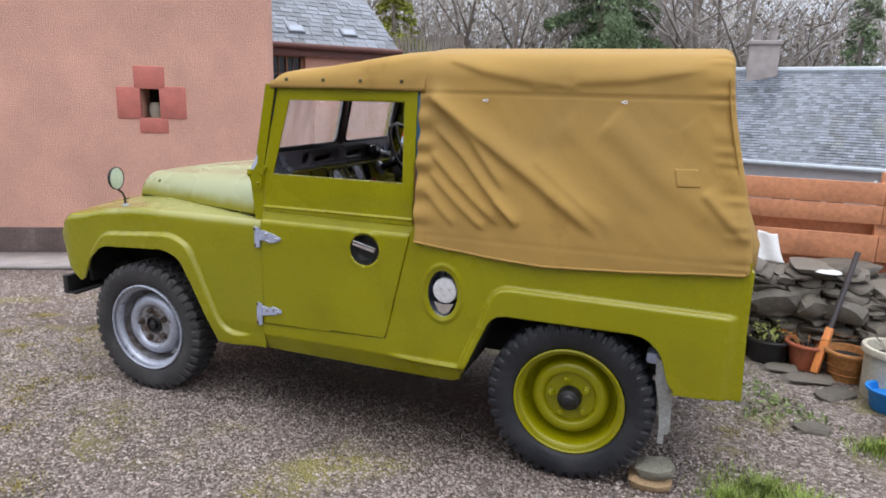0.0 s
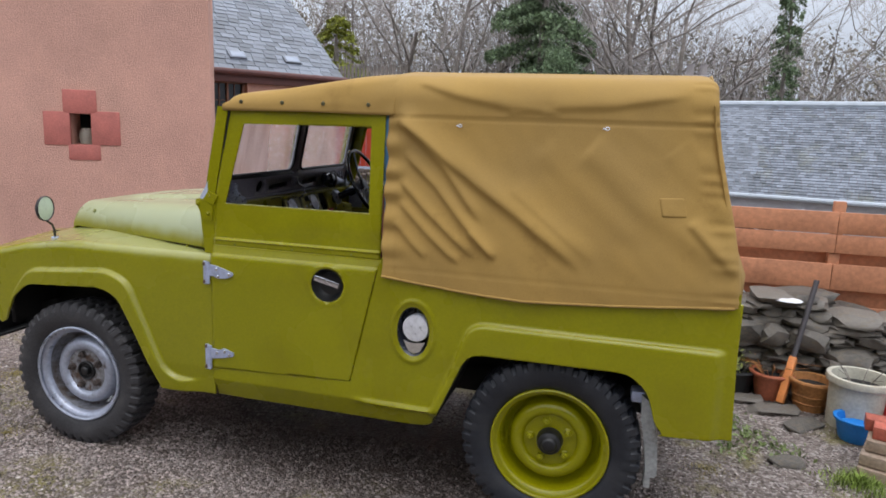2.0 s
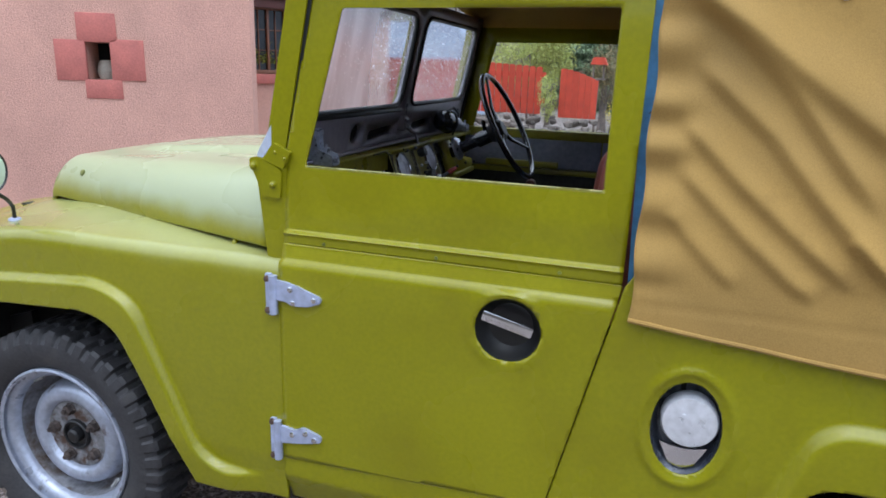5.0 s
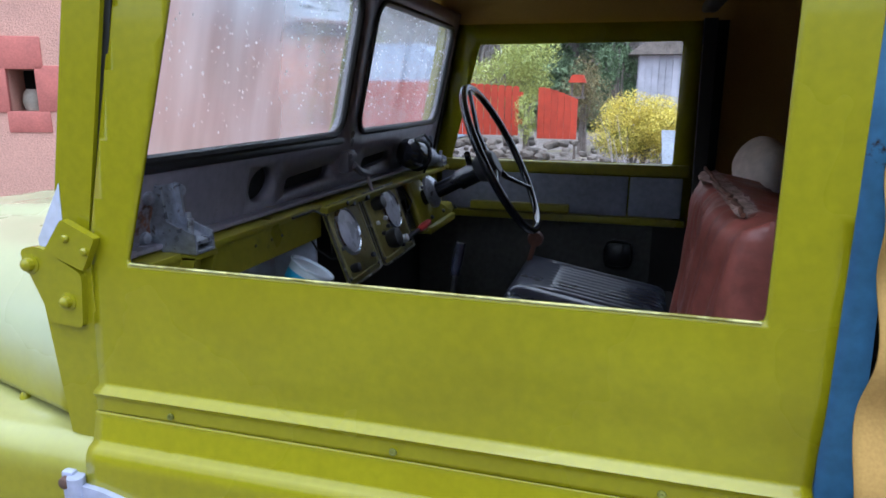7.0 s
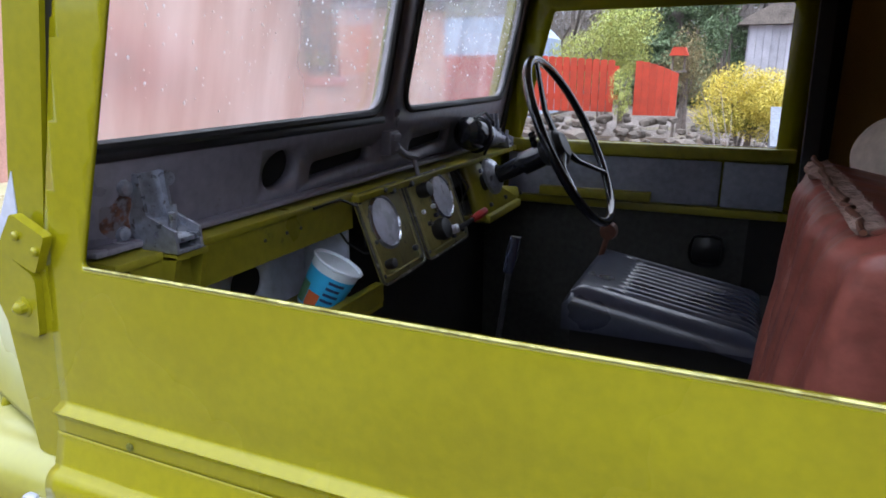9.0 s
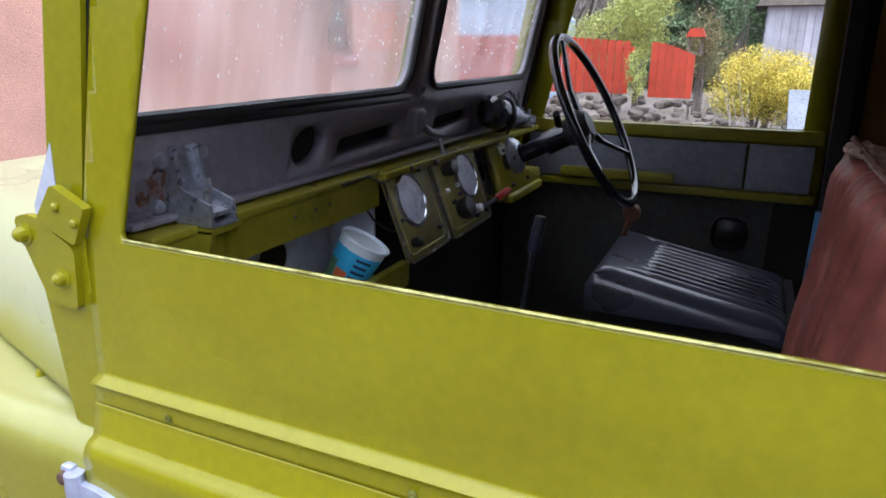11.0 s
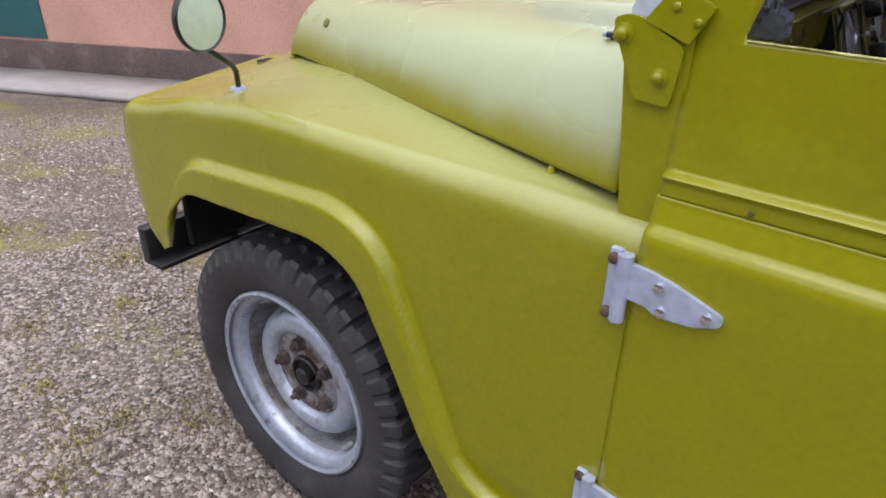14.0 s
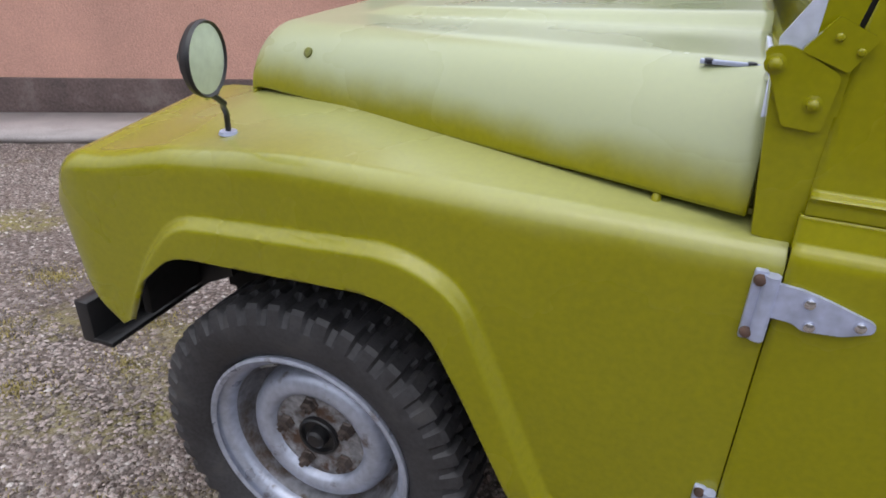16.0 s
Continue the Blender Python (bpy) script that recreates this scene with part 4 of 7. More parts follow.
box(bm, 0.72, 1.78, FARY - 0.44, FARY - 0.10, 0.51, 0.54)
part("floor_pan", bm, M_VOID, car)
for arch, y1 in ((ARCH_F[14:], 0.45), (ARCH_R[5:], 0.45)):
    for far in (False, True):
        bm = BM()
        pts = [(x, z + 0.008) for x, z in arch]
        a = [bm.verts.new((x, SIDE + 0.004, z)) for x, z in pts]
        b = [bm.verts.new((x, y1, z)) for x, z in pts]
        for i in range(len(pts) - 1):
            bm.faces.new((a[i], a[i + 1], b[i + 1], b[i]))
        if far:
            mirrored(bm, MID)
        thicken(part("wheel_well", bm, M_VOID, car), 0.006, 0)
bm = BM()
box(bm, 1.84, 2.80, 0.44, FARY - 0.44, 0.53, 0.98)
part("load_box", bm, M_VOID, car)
for x in (0.008, 2.296):
    bm = BM()
    tube(bm, [(x, 0.24, 0.362), (x, FARY - 0.24, 0.362)], 0.045, 12)
    lathe(bm, [(0.0, -0.1), (0.09, -0.08), (0.13, 0.0), (0.09, 0.08), (0.0, 0.1)], 16, pose(x, 1.05, 0.36))
    part("axle", bm, M_VOID, car)

# front bumper, black
bm = BM()
box(bm, -0.592, -0.552, 0.075, FARY - 0.075, 0.482, 0.592, 0.006)
box(bm, -0.565, -0.50, 0.075, FARY - 0.075, 0.486, 0.500, 0.004)
bumper = part("bumper", bm, M_BLACK, car, "black steel bumper")
bm = BM()
prism(bm, [(-0.56, 0.49), (-0.56, 0.585), (-0.33, 0.66), (-0.33, 0.60)], 0.30, 0.33)
part("bumper_bracket", bm, M_BLACK, bumper)
bm = BM()
prism(bm, [(-0.56, 0.49), (-0.56, 0.585), (-0.33, 0.66), (-0.33, 0.60)], FARY - 0.33, FARY - 0.30)
part("bumper_bracket", bm, M_BLACK, bumper)
# mud flap of bare metal behind the rear wheel
bm = BM()
prism(bm, [(2.640, 0.62), (2.668, 0.60), (2.712, 0.45), (2.722, 0.30), (2.712, 0.285), (2.680, 0.285), (2.668, 0.40), (2.645, 0.52)], 0.10, 0.34)
box(bm, 2.675, 2.700, 0.105, 0.16, 0.235, 0.30, 0.003)
part("mud_flap", bm, M_ZINCDULL, car, "bare dull metal mud flap")
bm = BM()
box(bm, 2.60, 2.655, 0.12, 0.20, 0.578, 0.625, 0.008)
part("flap_bracket", bm, M_ZINC, car)


# wheels
def wheel(at, rim_mat, nut_mat, face, turn=0.0):
    wh = node("wheel", at, car)
    m = pose(*at, 0, 0, turn if face > 0 else 180 + turn)
    R = 0.362
    prof = [(0.212, 0.05), (0.225, -0.045), (0.236, -0.060), (0.246, -0.072), (0.262, -0.080), (0.285, -0.087), (0.30, -0.089), (0.322, -0.087), (0.340, -0.076), (0.348, -0.068), (0.348, -0.026), (0.349, -0.016), (0.349, 0.016),
            (0.348, 0.026), (0.348, 0.068), (0.340, 0.076), (0.322, 0.087), (0.295, 0.088), (0.262, 0.078), (0.235, 0.058), (0.225, 0.05)]
    bm = BM()
    # block tread: the crown rises and falls round the wheel, the two shoulders in turn
    segs = 336
    rings = []
    for k in range(segs):
        ring = []
        ang = 2 * math.pi * k / segs
        for r, h in prof:
            if r > 0.319:
                q = (k + (0 if h < -0.02 else 4 if h > 0.02 else 2)) % 8
                block = 1.0 if q < 5 else 0.0
                if r > 0.335:
                    r += (R - 0.349) * block
                h *= 1 + 0.035 * block
            ring.append(bm.verts.new(m @ Vector((r * math.cos(ang), h, r * math.sin(ang)))))
        rings.append(ring)
    for k in range(segs):
        p0, p1 = rings[k], rings[(k + 1) % segs]
        for i in range(len(prof)):
            j = (i + 1) % len(prof)
            bm.faces.new((p0[i], p0[j], p1[j], p1[i]))
    part("tyre", bm, M_RUBBER if rim_mat is M_PAINT else M_DUSTYRUBBER, wh, "black block-tread rubber tyre", angle=25)
    bm = BM()
    lathe(bm, [(0.226, -0.074), (0.234, -0.079), (0.240, -0.076), (0.240, -0.066), (0.230, -0.062), (0.216, -0.058), (0.207, -0.046), (0.204, -0.030)], 64, m)
    lathe(bm, [(0.173, 0.018), (0.171, 0.004), (0.166, -0.014), (0.156, -0.027), (0.140, -0.034), (0.126, -0.033), (0.116, -0.027), (0.109, -0.014)], 64, m)
    part("rim", bm, rim_mat, wh, angle=50)
    bm = BM()
    lathe(bm, [(0.204, -0.031), (0.203, -0.015), (0.199, 0.018), (0.194, 0.032), (0.187, 0.037), (0.179, 0.034), (0.173, 0.018)], 64, m)
    part("rim_well", bm, rim_mat if rim_mat is M_PAINT else M_WELL, wh, "" if rim_mat is M_PAINT else "dirty brown grey rim well", angle=50)
    bm = BM()
    lathe(bm, [(0.110, -0.012), (0.104, -0.0135), (0.096, -0.012), (0.060, -0.012), (0.0, -0.012)], 48, m)
    part("wheel_disc", bm, rim_mat if rim_mat is M_PAINT else M_DISC, wh)
    # weights and the valve on the rim
    for a, r in ((118, 0.205), (322, 0.196)) if rim_mat is M_SILVER else ():
        bm = BM()
        c = radians(a)
        tube(bm, [Vector(m @ Vector((r * math.cos(c + q), -0.040, r * math.sin(c + q)))) for q in (-0.10, 0.0, 0.10)], 0.006, 6)
        part("balance_weight", bm, M_ZINCDULL, wh)
    bm = BM()
    if rim_mat is M_SILVER:
        # a hollow hub ring with the axle end sunk in it
        lathe(bm, [(0.049, -0.010), (0.048, -0.022), (0.045, -0.025), (0.041, -0.023), (0.039, -0.0125), (0.024, -0.0125), (0.022, -0.032), (0.016, -0.037), (0.0, -0.038)], 28, m)
    else:
        lathe(bm, [(0.054, -0.01), (0.052, -0.040), (0.046, -0.056), (0.034, -0.062), (0.028, -0.074), (0.022, -0.078), (0.0, -0.079)], 28, m)
    part("hub", bm, M_BLACK, wh)
    for k in range(5):
        bm = BM()
        a = radians(72 * k + 30)
        mm = m @ Matrix.Translation((0.083 * math.cos(a), 0, 0.083 * math.sin(a)))
        lathe(bm, [(0.020, -0.010), (0.019, -0.016), (0.0165, -0.018), (0.016, -0.032), (0.008, -0.035), (0.007, -0.044), (0, -0.045)], 6, mm)
        part("wheel_nut", bm, nut_mat, wh, smooth=False)
    return wh


wheel((-0.007, 0.152, 0.361), M_SILVER, M_NUT, 1)
wheel((2.296, 0.156, 0.360), M_PAINT, M_PAINT, 1)
wheel((0.008, FARY - 0.152, 0.358), M_SILVER, M_NUT, -1)
wheel((2.296, FARY - 0.156, 0.360), M_PAINT, M_PAINT, -1)


# wing mirrors
def mirror(cx, cy, cz, bx, by, bz, flip=1):
    node_m = node("wing_mirror", (bx, by, bz), car)
    bm = BM()
    lathe(bm, [(0.018, 0.0), (0.016, 0.006), (0.0, 0.007)], 14, pose(bx, by, bz, 90, 0, 0))
    part("mirror_base", bm, M_ZINC, node_m)
    bm = BM()
    tube(bm, [(bx, by, bz), (bx + 0.004, by - 0.004 * flip, bz + 0.04), (bx + 0.012, by - 0.02 * flip, bz + 0.058), ((bx + cx) / 2 + 0.01, (by + cy) / 2, bz + 0.075), (cx - 0.022, cy, cz - 0.045), (cx - 0.030, cy, cz - 0.01)], 0.0055, 10)
    part("mirror_arm", bm, M_BLACK, node_m)
    bm = BM()
    ang = pose(cx, cy, cz, 0, 0, 101 if flip > 0 else 79)
    vs = lathe(bm, [(0.054, 0.0), (0.058, -0.004), (0.060, 0.002), (0.057, 0.012), (0.042, 0.024), (0.014, 0.032), (0, 0.033)], 36, ang)
    lathe(bm, [(0.010, 0.03), (0.010, 0.046), (0.0, 0.048)], 10, ang)
    part("mirror_shell", bm, M_BLACK, node_m)
    bm = BM()
    lathe(bm, [(0.055, 0.0), (0.03, -0.0012), (0.0, -0.0016)], 36, ang)
    part("mirror_glass", bm, M_MIRROR, node_m)
    return node_m


MIRROR_Z = wing_place(-0.168, top_s + 0.156 - SIDE - RND).z
mirror(-0.105, 0.052, 1.176, -0.168, 0.156, MIRROR_Z)
mirror(-0.105, FARY - 0.052, 1.176, -0.168, FARY - 0.156, MIRROR_Z, -1)

# windscreen: raked frame, two misted panes, green outer pillars
def ws(y, h):
    """A point of the raked windscreen plane; h is the height."""
    return Vector((0.752 + 0.216 * (h - 1.24), y, h))


def wider(loop, k=1.05):
    """The same outline, a little larger about its middle."""
    cy, cz = sum(p[0] for p in loop) / len(loop), sum(p[1] for p in loop) / len(loop)
    return [(cy + k * (y - cy), cz + (k + 0.05) * (z - cz)) for y, z in loop]


for far in (False, True):
    bm = BM()
    prism(bm, [(0.716, 1.262), (0.768, 1.262), (0.847, 1.672), (0.796, 1.672)], 0.097, 0.137)
    part("windscreen_pillar", mirrored(bm, MID) if far else bm, M_PAINT, car)
    bm = BM()
    prism(bm, [(0.765, 1.262), (0.777, 1.262), (0.853, 1.662), (0.844, 1.662)], 0.103, 0.133)
    part("pillar_seal", mirrored(bm, MID) if far else bm, M_BLACK, car)
PANE_L = round_corners([(0.148, 1.364), (0.782, 1.368), (0.782, 1.645), (0.148, 1.645)], [0.012, 0.05, 0.05, 0.012], 5)
PANE_R = round_corners([(0.862, 1.368), (FARY - 0.160, 1.372), (FARY - 0.160, 1.645), (0.862, 1.645)], 0.05, 5)
VENT = [(0.481 + 0.044 * math.cos(a), 1.299 + 0.032 * math.sin(a)) for a in [2 * math.pi * k / 24 for k in range(24)]]
SLOT_L = round_corners([(0.560, 1.268), (0.760, 1.280), (0.760, 1.312), (0.560, 1.302)], 0.014, 4)
SLOT_R = round_corners([(0.920, 1.272), (1.125, 1.286), (1.125, 1.316), (0.920, 1.308)], 0.014, 4)
bm = sheet([(0.13, 1.238), (FARY - 0.13, 1.246), (FARY - 0.13, 1.69), (0.13, 1.69)], [PANE_L, PANE_R, VENT, SLOT_L, SLOT_R], 0.1, ws)
ws_frame = thicken(part("windscreen_frame", bm, M_GUN, car, "dark gunmetal windscreen frame"), 0.022, 0)
bm = sheet([(0.13, 1.238), (FARY - 0.13, 1.246), (FARY - 0.13, 1.69), (0.13, 1.69)], [wider(PANE_L), wider(PANE_R)], 0.1, lambda y, h: ws(y, h) + Vector((-0.024, 0, 0)))
thicken(part("windscreen_outer", bm, M_PAINT, ws_frame, "lime green outer windscreen frame"), 0.006, 0)
for pane in (PANE_L, PANE_R):
    bm = BM()
    tube(bm, [ws(y, z) + Vector((0.009, 0, 0)) for y, z in pane], 0.008, 8, closed=True)
    part("pane_rubber", bm, M_BLACK, ws_frame)
    bm = BM()
    a = [bm.verts.new(ws(y, z) + Vector((-0.002, 0, 0))) for y, z in pane]
    b = [bm.verts.new(ws(y, z) + Vector((0.002, 0, 0))) for y, z in pane]
    bm.faces.new(a)
    bm.faces.new(b[::-1])
    for i in range(len(a)):
        bm.faces.new((a[i], a[(i + 1) % len(a)], b[(i + 1) % len(a)], b[i]))
    gl = part("glass_pane", bm, M_GLASS, ws_frame, "misted wet glass", smooth=False)
    gl.visible_shadow = False
    # drops on the pane
    rng = random.Random(5)
    bm = BM()
    for k in range(300):
        y = rng.uniform(min(p[0] for p in pane) + 0.02, max(p[0] for p in pane) - 0.02)
        z = 1.39 + 0.25 * rng.random() ** 0.7
        r = rng.uniform(0.0007, 0.0019)
        m = Matrix.Translation(ws(y, z) + Vector((0.003, 0, 0))) @ Matrix.Diagonal((0.6, 1, rng.uniform(1, 1.8), 1))
        bmesh.ops.create_icosphere(bm, subdivisions=1, radius=r, matrix=m)
    tagged(part("rain_spatter", bm, M_DROP, ws_frame), kind="stuff")
bm = BM()
box(bm, 0.740, 0.792, 0.130, 0.79, 1.347, 1.362, 0.004)
part("screen_rubber", bm, M_BLACK, ws_frame)
bm = BM()
box(bm, 0.764, 0.788, 0.14, FARY - 0.14, 1.2455, 1.2535, 0.003)
part("frame_lip", bm, M_GUN, ws_frame)
# near-black liner painted in for the shade behind the vents
bm = BM()
prism(bm, [(0.7365, 1.250), (0.7415, 1.250), (0.7600, 1.335), (0.7550, 1.335)], 0.25, 1.35)
part("vent_box", bm, M_VOID, ws_frame)

# canvas hood: folds run from the front top corner down and back
def canvas_u(x, v):
    """The length along the canvas that comes to lie at x, at the height v."""
    return 1.578 + (x - 1.578) / (1 - 0.0988 * smooth01((v - 1.0) / 0.80))


FOLDS = [([(1.594, 1.66), (1.736, 1.568), (1.938, 1.415), (2.111, 1.298), (2.256, 1.193), (2.40, 1.085)], 0.026, 0.060),
         ([(1.620, 1.640), (1.720, 1.560), (1.814, 1.467), (1.918, 1.332), (2.00, 1.235)], 0.020, 0.034),
         ([(1.640, 1.520), (1.792, 1.383), (1.897, 1.259), (1.999, 1.160), (2.04, 1.105)], 0.018, 0.032),
         ([(1.630, 1.410), (1.744, 1.297), (1.875, 1.185), (1.985, 1.10)], 0.015, 0.028),
         ([(1.630, 1.325), (1.747, 1.212), (1.852, 1.122), (1.91, 1.085)], 0.013, 0.026),
         ([(1.62, 1.235), (1.70, 1.155), (1.77, 1.09)], 0.010, 0.024),
         ([(1.93, 1.215), (2.05, 1.110)], 0.012, 0.020),
         ([(2.36, 1.56), (2.42, 1.506), (2.568, 1.373), (2.72, 1.276), (2.93, 1.105)], 0.013, 0.085),
         ([(2.74, 1.31), (2.82, 1.225), (2.935, 1.112)], 0.013, 0.040),
         ([(2.19, 1.57), (2.397, 1.384), (2.60, 1.20)], 0.007, 0.095),
         ([(2.66, 1.56), (2.72, 1.49), (2.90, 1.33)], 0.004, 0.070),
         ([(2.08, 1.40), (2.25, 1.27), (2.44, 1.12)], 0.006, 0.050),
         ([(1.684, 1.80), (1.85, 1.742), (2.05, 1.702), (2.25, 1.70)], 0.011, 0.040),
         ([(2.20, 1.70), (2.45, 1.712), (2.75, 1.765)], 0.009, 0.038),
         ([(2.05, 1.675), (2.16, 1.684), (2.27, 1.676)], 0.006, 0.016)]
FOLDS = [([(canvas_u(x, v), v) for x, v in line], amp, w) for line, amp, w in FOLDS]


def folds(u, v):
    """Each fold rises gently from above to its crest and drops sharply below it."""
    h = 0
    for line, amp, w in FOLDS:
        best, side, frac = 1e9, 1, 0
        n = len(line) - 1
        for i in range(n):
            (ax, ay), (bx, by) = line[i], line[i + 1]
            dx, dy = bx - ax, by - ay
            t = max(0, min(1, ((u - ax) * dx + (v - ay) * dy) / (dx * dx + dy * dy)))
            ex, ey = u - ax - t * dx, v - ay - t * dy
            d = math.hypot(ex, ey)
            if d < best:
                best, side, frac = d, (1 if dx * ey - dy * ex > 0 else -1), (i + t) / n
        if best < 3 * w:
            ww = w if side > 0 else (0.30 if w < 0.065 else 0.6) * w
            h += amp * math.exp(-(best / ww) ** 2) * smooth01(frac / 0.10) * smooth01((1 - frac) / 0.22)
    return h


SEAM, RTOP, ARC = 1.715, 0.105, 1.40


def canvas_place(u, s):
    """u along, s up the side and over the top."""
    y, z = 0.040 + 0.055 * smooth01((s - 1.0) / 0.72), s
    if s > SEAM:
        a = min((s - SEAM) / RTOP, ARC)
        y = 0.095 + RTOP * (1 - math.cos(a))
        z = SEAM + RTOP * math.sin(a)
        over = s - SEAM - RTOP * ARC
        if over > 0:
            k = over / 0.63
            y += over * 0.98
            z += 0.055 * (1 - (1 - min(k, 1)) ** 2)
    f = folds(u, s)
    y -= f
    y -= 0.008 * noise.noise(Vector((u * 2.6, s * 3, 1))) + 0.003 * noise.noise(Vector((u * 8, s * 9, 4))) + 0.0012 * noise.noise(Vector(((u + s) * 14, (u - s) * 6, 9)))
    y += 0.004 * math.exp(-((s - 1.652) / 0.005) ** 2) - 0.003 * smooth01((s - 1.652) / 0.008)
    edge = 0.985 + 0.02 * math.sin(2.2 * (u - 1.6) + 2.4)
    y += 0.002 * math.exp(-((s - 1.045) / 0.004) ** 2)
    if u < 1.70:
        y -= 0.009 * math.sin(s * 62 + 5 * noise.noise(Vector((s * 5, 0, 0)))) * smooth01((1.70 - u) / 0.10) * smooth01((1.66 - s) / 0.1) * smooth01((s - 1.05) / 0.06)
        y += 0.002 * math.exp(-((u - 1.622) / 0.004) ** 2)
    if u > 2.84:
        y -= 0.0028 * math.sin(s * 95 + 9 * noise.noise(Vector((s * 9, 5, 0)))) * smooth01((u - 2.80) / 0.09)
    x = u - 0.135 * smooth01((s - 1.0) / 0.80) * ((u - 1.578) / 1.367)
    if u < 1.60:
        x += 0.0035 * math.sin(s * 31) * smooth01((1.66 - s) / 0.1)
    if u > 2.90:
        k = min((u - 2.90) / 0.05, 1)
        turn = k * math.pi / 2
        drop = 0.032 * (1 - math.cos(turn))
        x += 0.045 * math.sin(turn) - (min(u, 2.95) - 2.90)
        if s > SEAM + RTOP * ARC:
            z -= drop + max(0, u - 2.95)
        else:
            y += (drop + max(0, u - 2.95)) * math.cos(max(0, s - SEAM) / RTOP)
            z -= (drop + max(0, u - 2.95)) * math.sin(max(0, s - SEAM) / RTOP)
        x -= max(0, u - 2.95)
    return Vector((x, min(y, MID), z))


TOPS = SEAM + RTOP * ARC + 0.665
can_out = [(1.578, 1.006), (1.73, 0.990), (1.883, 0.976), (2.02, 0.966), (2.154, 0.960), (2.33, 0.966), (2.518, 0.976), (2.73, 0.995), (2.945, 1.010), (3.0, 1.010), (3.0, TOPS), (1.578, TOPS)]
hood = part("canvas_hood", sheet(can_out, (), 0.0092, canvas_place), M_CANVAS, car, "khaki canvas hood with folds and stitched seams", angle=80)
skin(hood, 0.003)
skin(part("canvas_hood", mirrored(sheet(can_out, (), 0.07, canvas_place), MID), M_CANVAS, car, angle=80), 0.005, True)
# rolled hem along the lower edge
bm = BM()
hem = []
for (u0, s0), (u1, s1) in zip(can_out[:8], can_out[1:9]):
    for k in range(8):
        hem.append(canvas_place(u0 + (u1 - u0) * k / 8, s0 + (s1 - s0) * k / 8) + Vector((0, 0.001, 0.001)))
tube(bm, hem, 0.0055, 8)
part("canvas_hem", bm, M_CANVAS, hood)
for x, z in ((1.876, 1.624), (2.438, 1.631)):
    bm = BM()
    u = x + 0.135 * smooth01((z - 1.0) / 0.80) * (x - 1.578) / 1.367
    p = canvas_place(u, z)
    tube(bm, [p + Vector((0.007 * math.cos(a), -0.002, 0.005 * math.sin(a))) for a in [2 * math.pi * k / 14 for k in range(14)]], 0.002, 6, closed=True)
    box(bm, p.x - 0.016, p.x - 0.009, p.y - 0.003, p.y + 0.001, p.z - 0.003, p.z + 0.003, 0.001)
    part("eyelet", bm, M_CAP, hood, "pale metal eyelet")


bm = sheet(round_corners([(2.688, 1.322), (2.778, 1.326), (2.776, 1.394), (2.686, 1.390)], 0.006, 2), (), 0.009, lambda u, v: canvas_place(u, v) + Vector((0, -0.0018, 0)))
skin(part("canvas_patch", bm, M_CANVAS, hood, "stitched canvas patch", angle=60), 0.0025)


def cab_place(u, s):
    k = smooth01((u - 0.83) / 0.75)
    r = 0.062 + 0.04 * k
    base = 1.668 + 0.045 * k
    y, z = 0.086 - 0.004 * math.sin(6 * u), s
    if s > base:
        a = min((s - base) / r, 1.4)
        y = 0.086 + r * (1 - math.cos(a))
        z = base + r * math.sin(a)
        over = s - base - r * 1.4
        if over > 0:
            q = over / 0.66
            y += over
            z += 0.052 * (1 - (1 - min(q, 1)) ** 2)
    nose_k = max(0, (0.90 - u) / 0.08)
    z -= 0.05 * (1 - math.sqrt(max(0, 1 - min(nose_k, 1) ** 2))) * smooth01((s - 1.68) / 0.05)
    y -= 0.007 * noise.noise(Vector((u * 4, s * 5, 7)))
    y -= 0.008 * math.exp(-(seg_dist(u, s, [(1.05, 1.80), (1.40, 1.78), (1.62, 1.83)]) / 0.03) ** 2)
    y += 0.004 * math.exp(-(seg_dist(u, s, [(1.55, 1.66), (1.60, 1.74), (1.62, 1.86)]) / 0.02) ** 2)
    return Vector((u + 0.01 * (1 - k), min(y, MID), z))


cab_out = [(0.815, 1.655), (1.0, 1.656), (1.2, 1.659), (1.40, 1.657), (1.60, 1.655), (1.60, 2.53), (0.82, 2.53)]
cab = part("canvas_cab_roof", sheet(cab_out, (), 0.014, cab_place), M_CANVAS, car, "khaki canvas roof over the cab", angle=80)
skin(cab, 0.005)
skin(part("canvas_cab_roof", mirrored(sheet(cab_out, (), 0.07, cab_place), MID), M_CANVAS, car, angle=80), 0.005, True)
for x in (0.904, 1.102, 1.295, 1.492):
    bm = BM()
    p = cab_place(x, 1.694)
    lathe(bm, [(0.009, 0.0), (0.007, -0.004), (0.003, -0.005), (0.0, -0.003)], 12, pose(p.x, p.y - 0.001, p.z))
    part("canvas_stud", bm, M_BRONZE, cab)
# canvas back curtain and tailgate
bm = BM()
N = 24
rows = []
for j in range(9):
    z = 1.0 + 0.86 * j / 8
    row = []
    for i in range(N + 1):
        y = 0.07 + (FARY - 0.14) * i / N
        edge_y = min(i, N - i) / N
        lim = 1.72 + 0.12 * min(1, edge_y * 8) ** 0.5
        zz = min(z, lim)
        row.append(bm.verts.new((2.925 - 0.135 * smooth01((zz - 1.0) / 0.8) + 0.050 * math.exp(-((zz - 1.08) / 0.16) ** 2) * min(1, edge_y * 12) + 0.012 * math.sin(i * 1.3) * (1 - (zz - 1) / 0.9), y + (0.05 if i == 0 else -0.05 if i == N else 0) * max(0, (zz - 1.5)) * 2, zz)))
    rows.append(row)
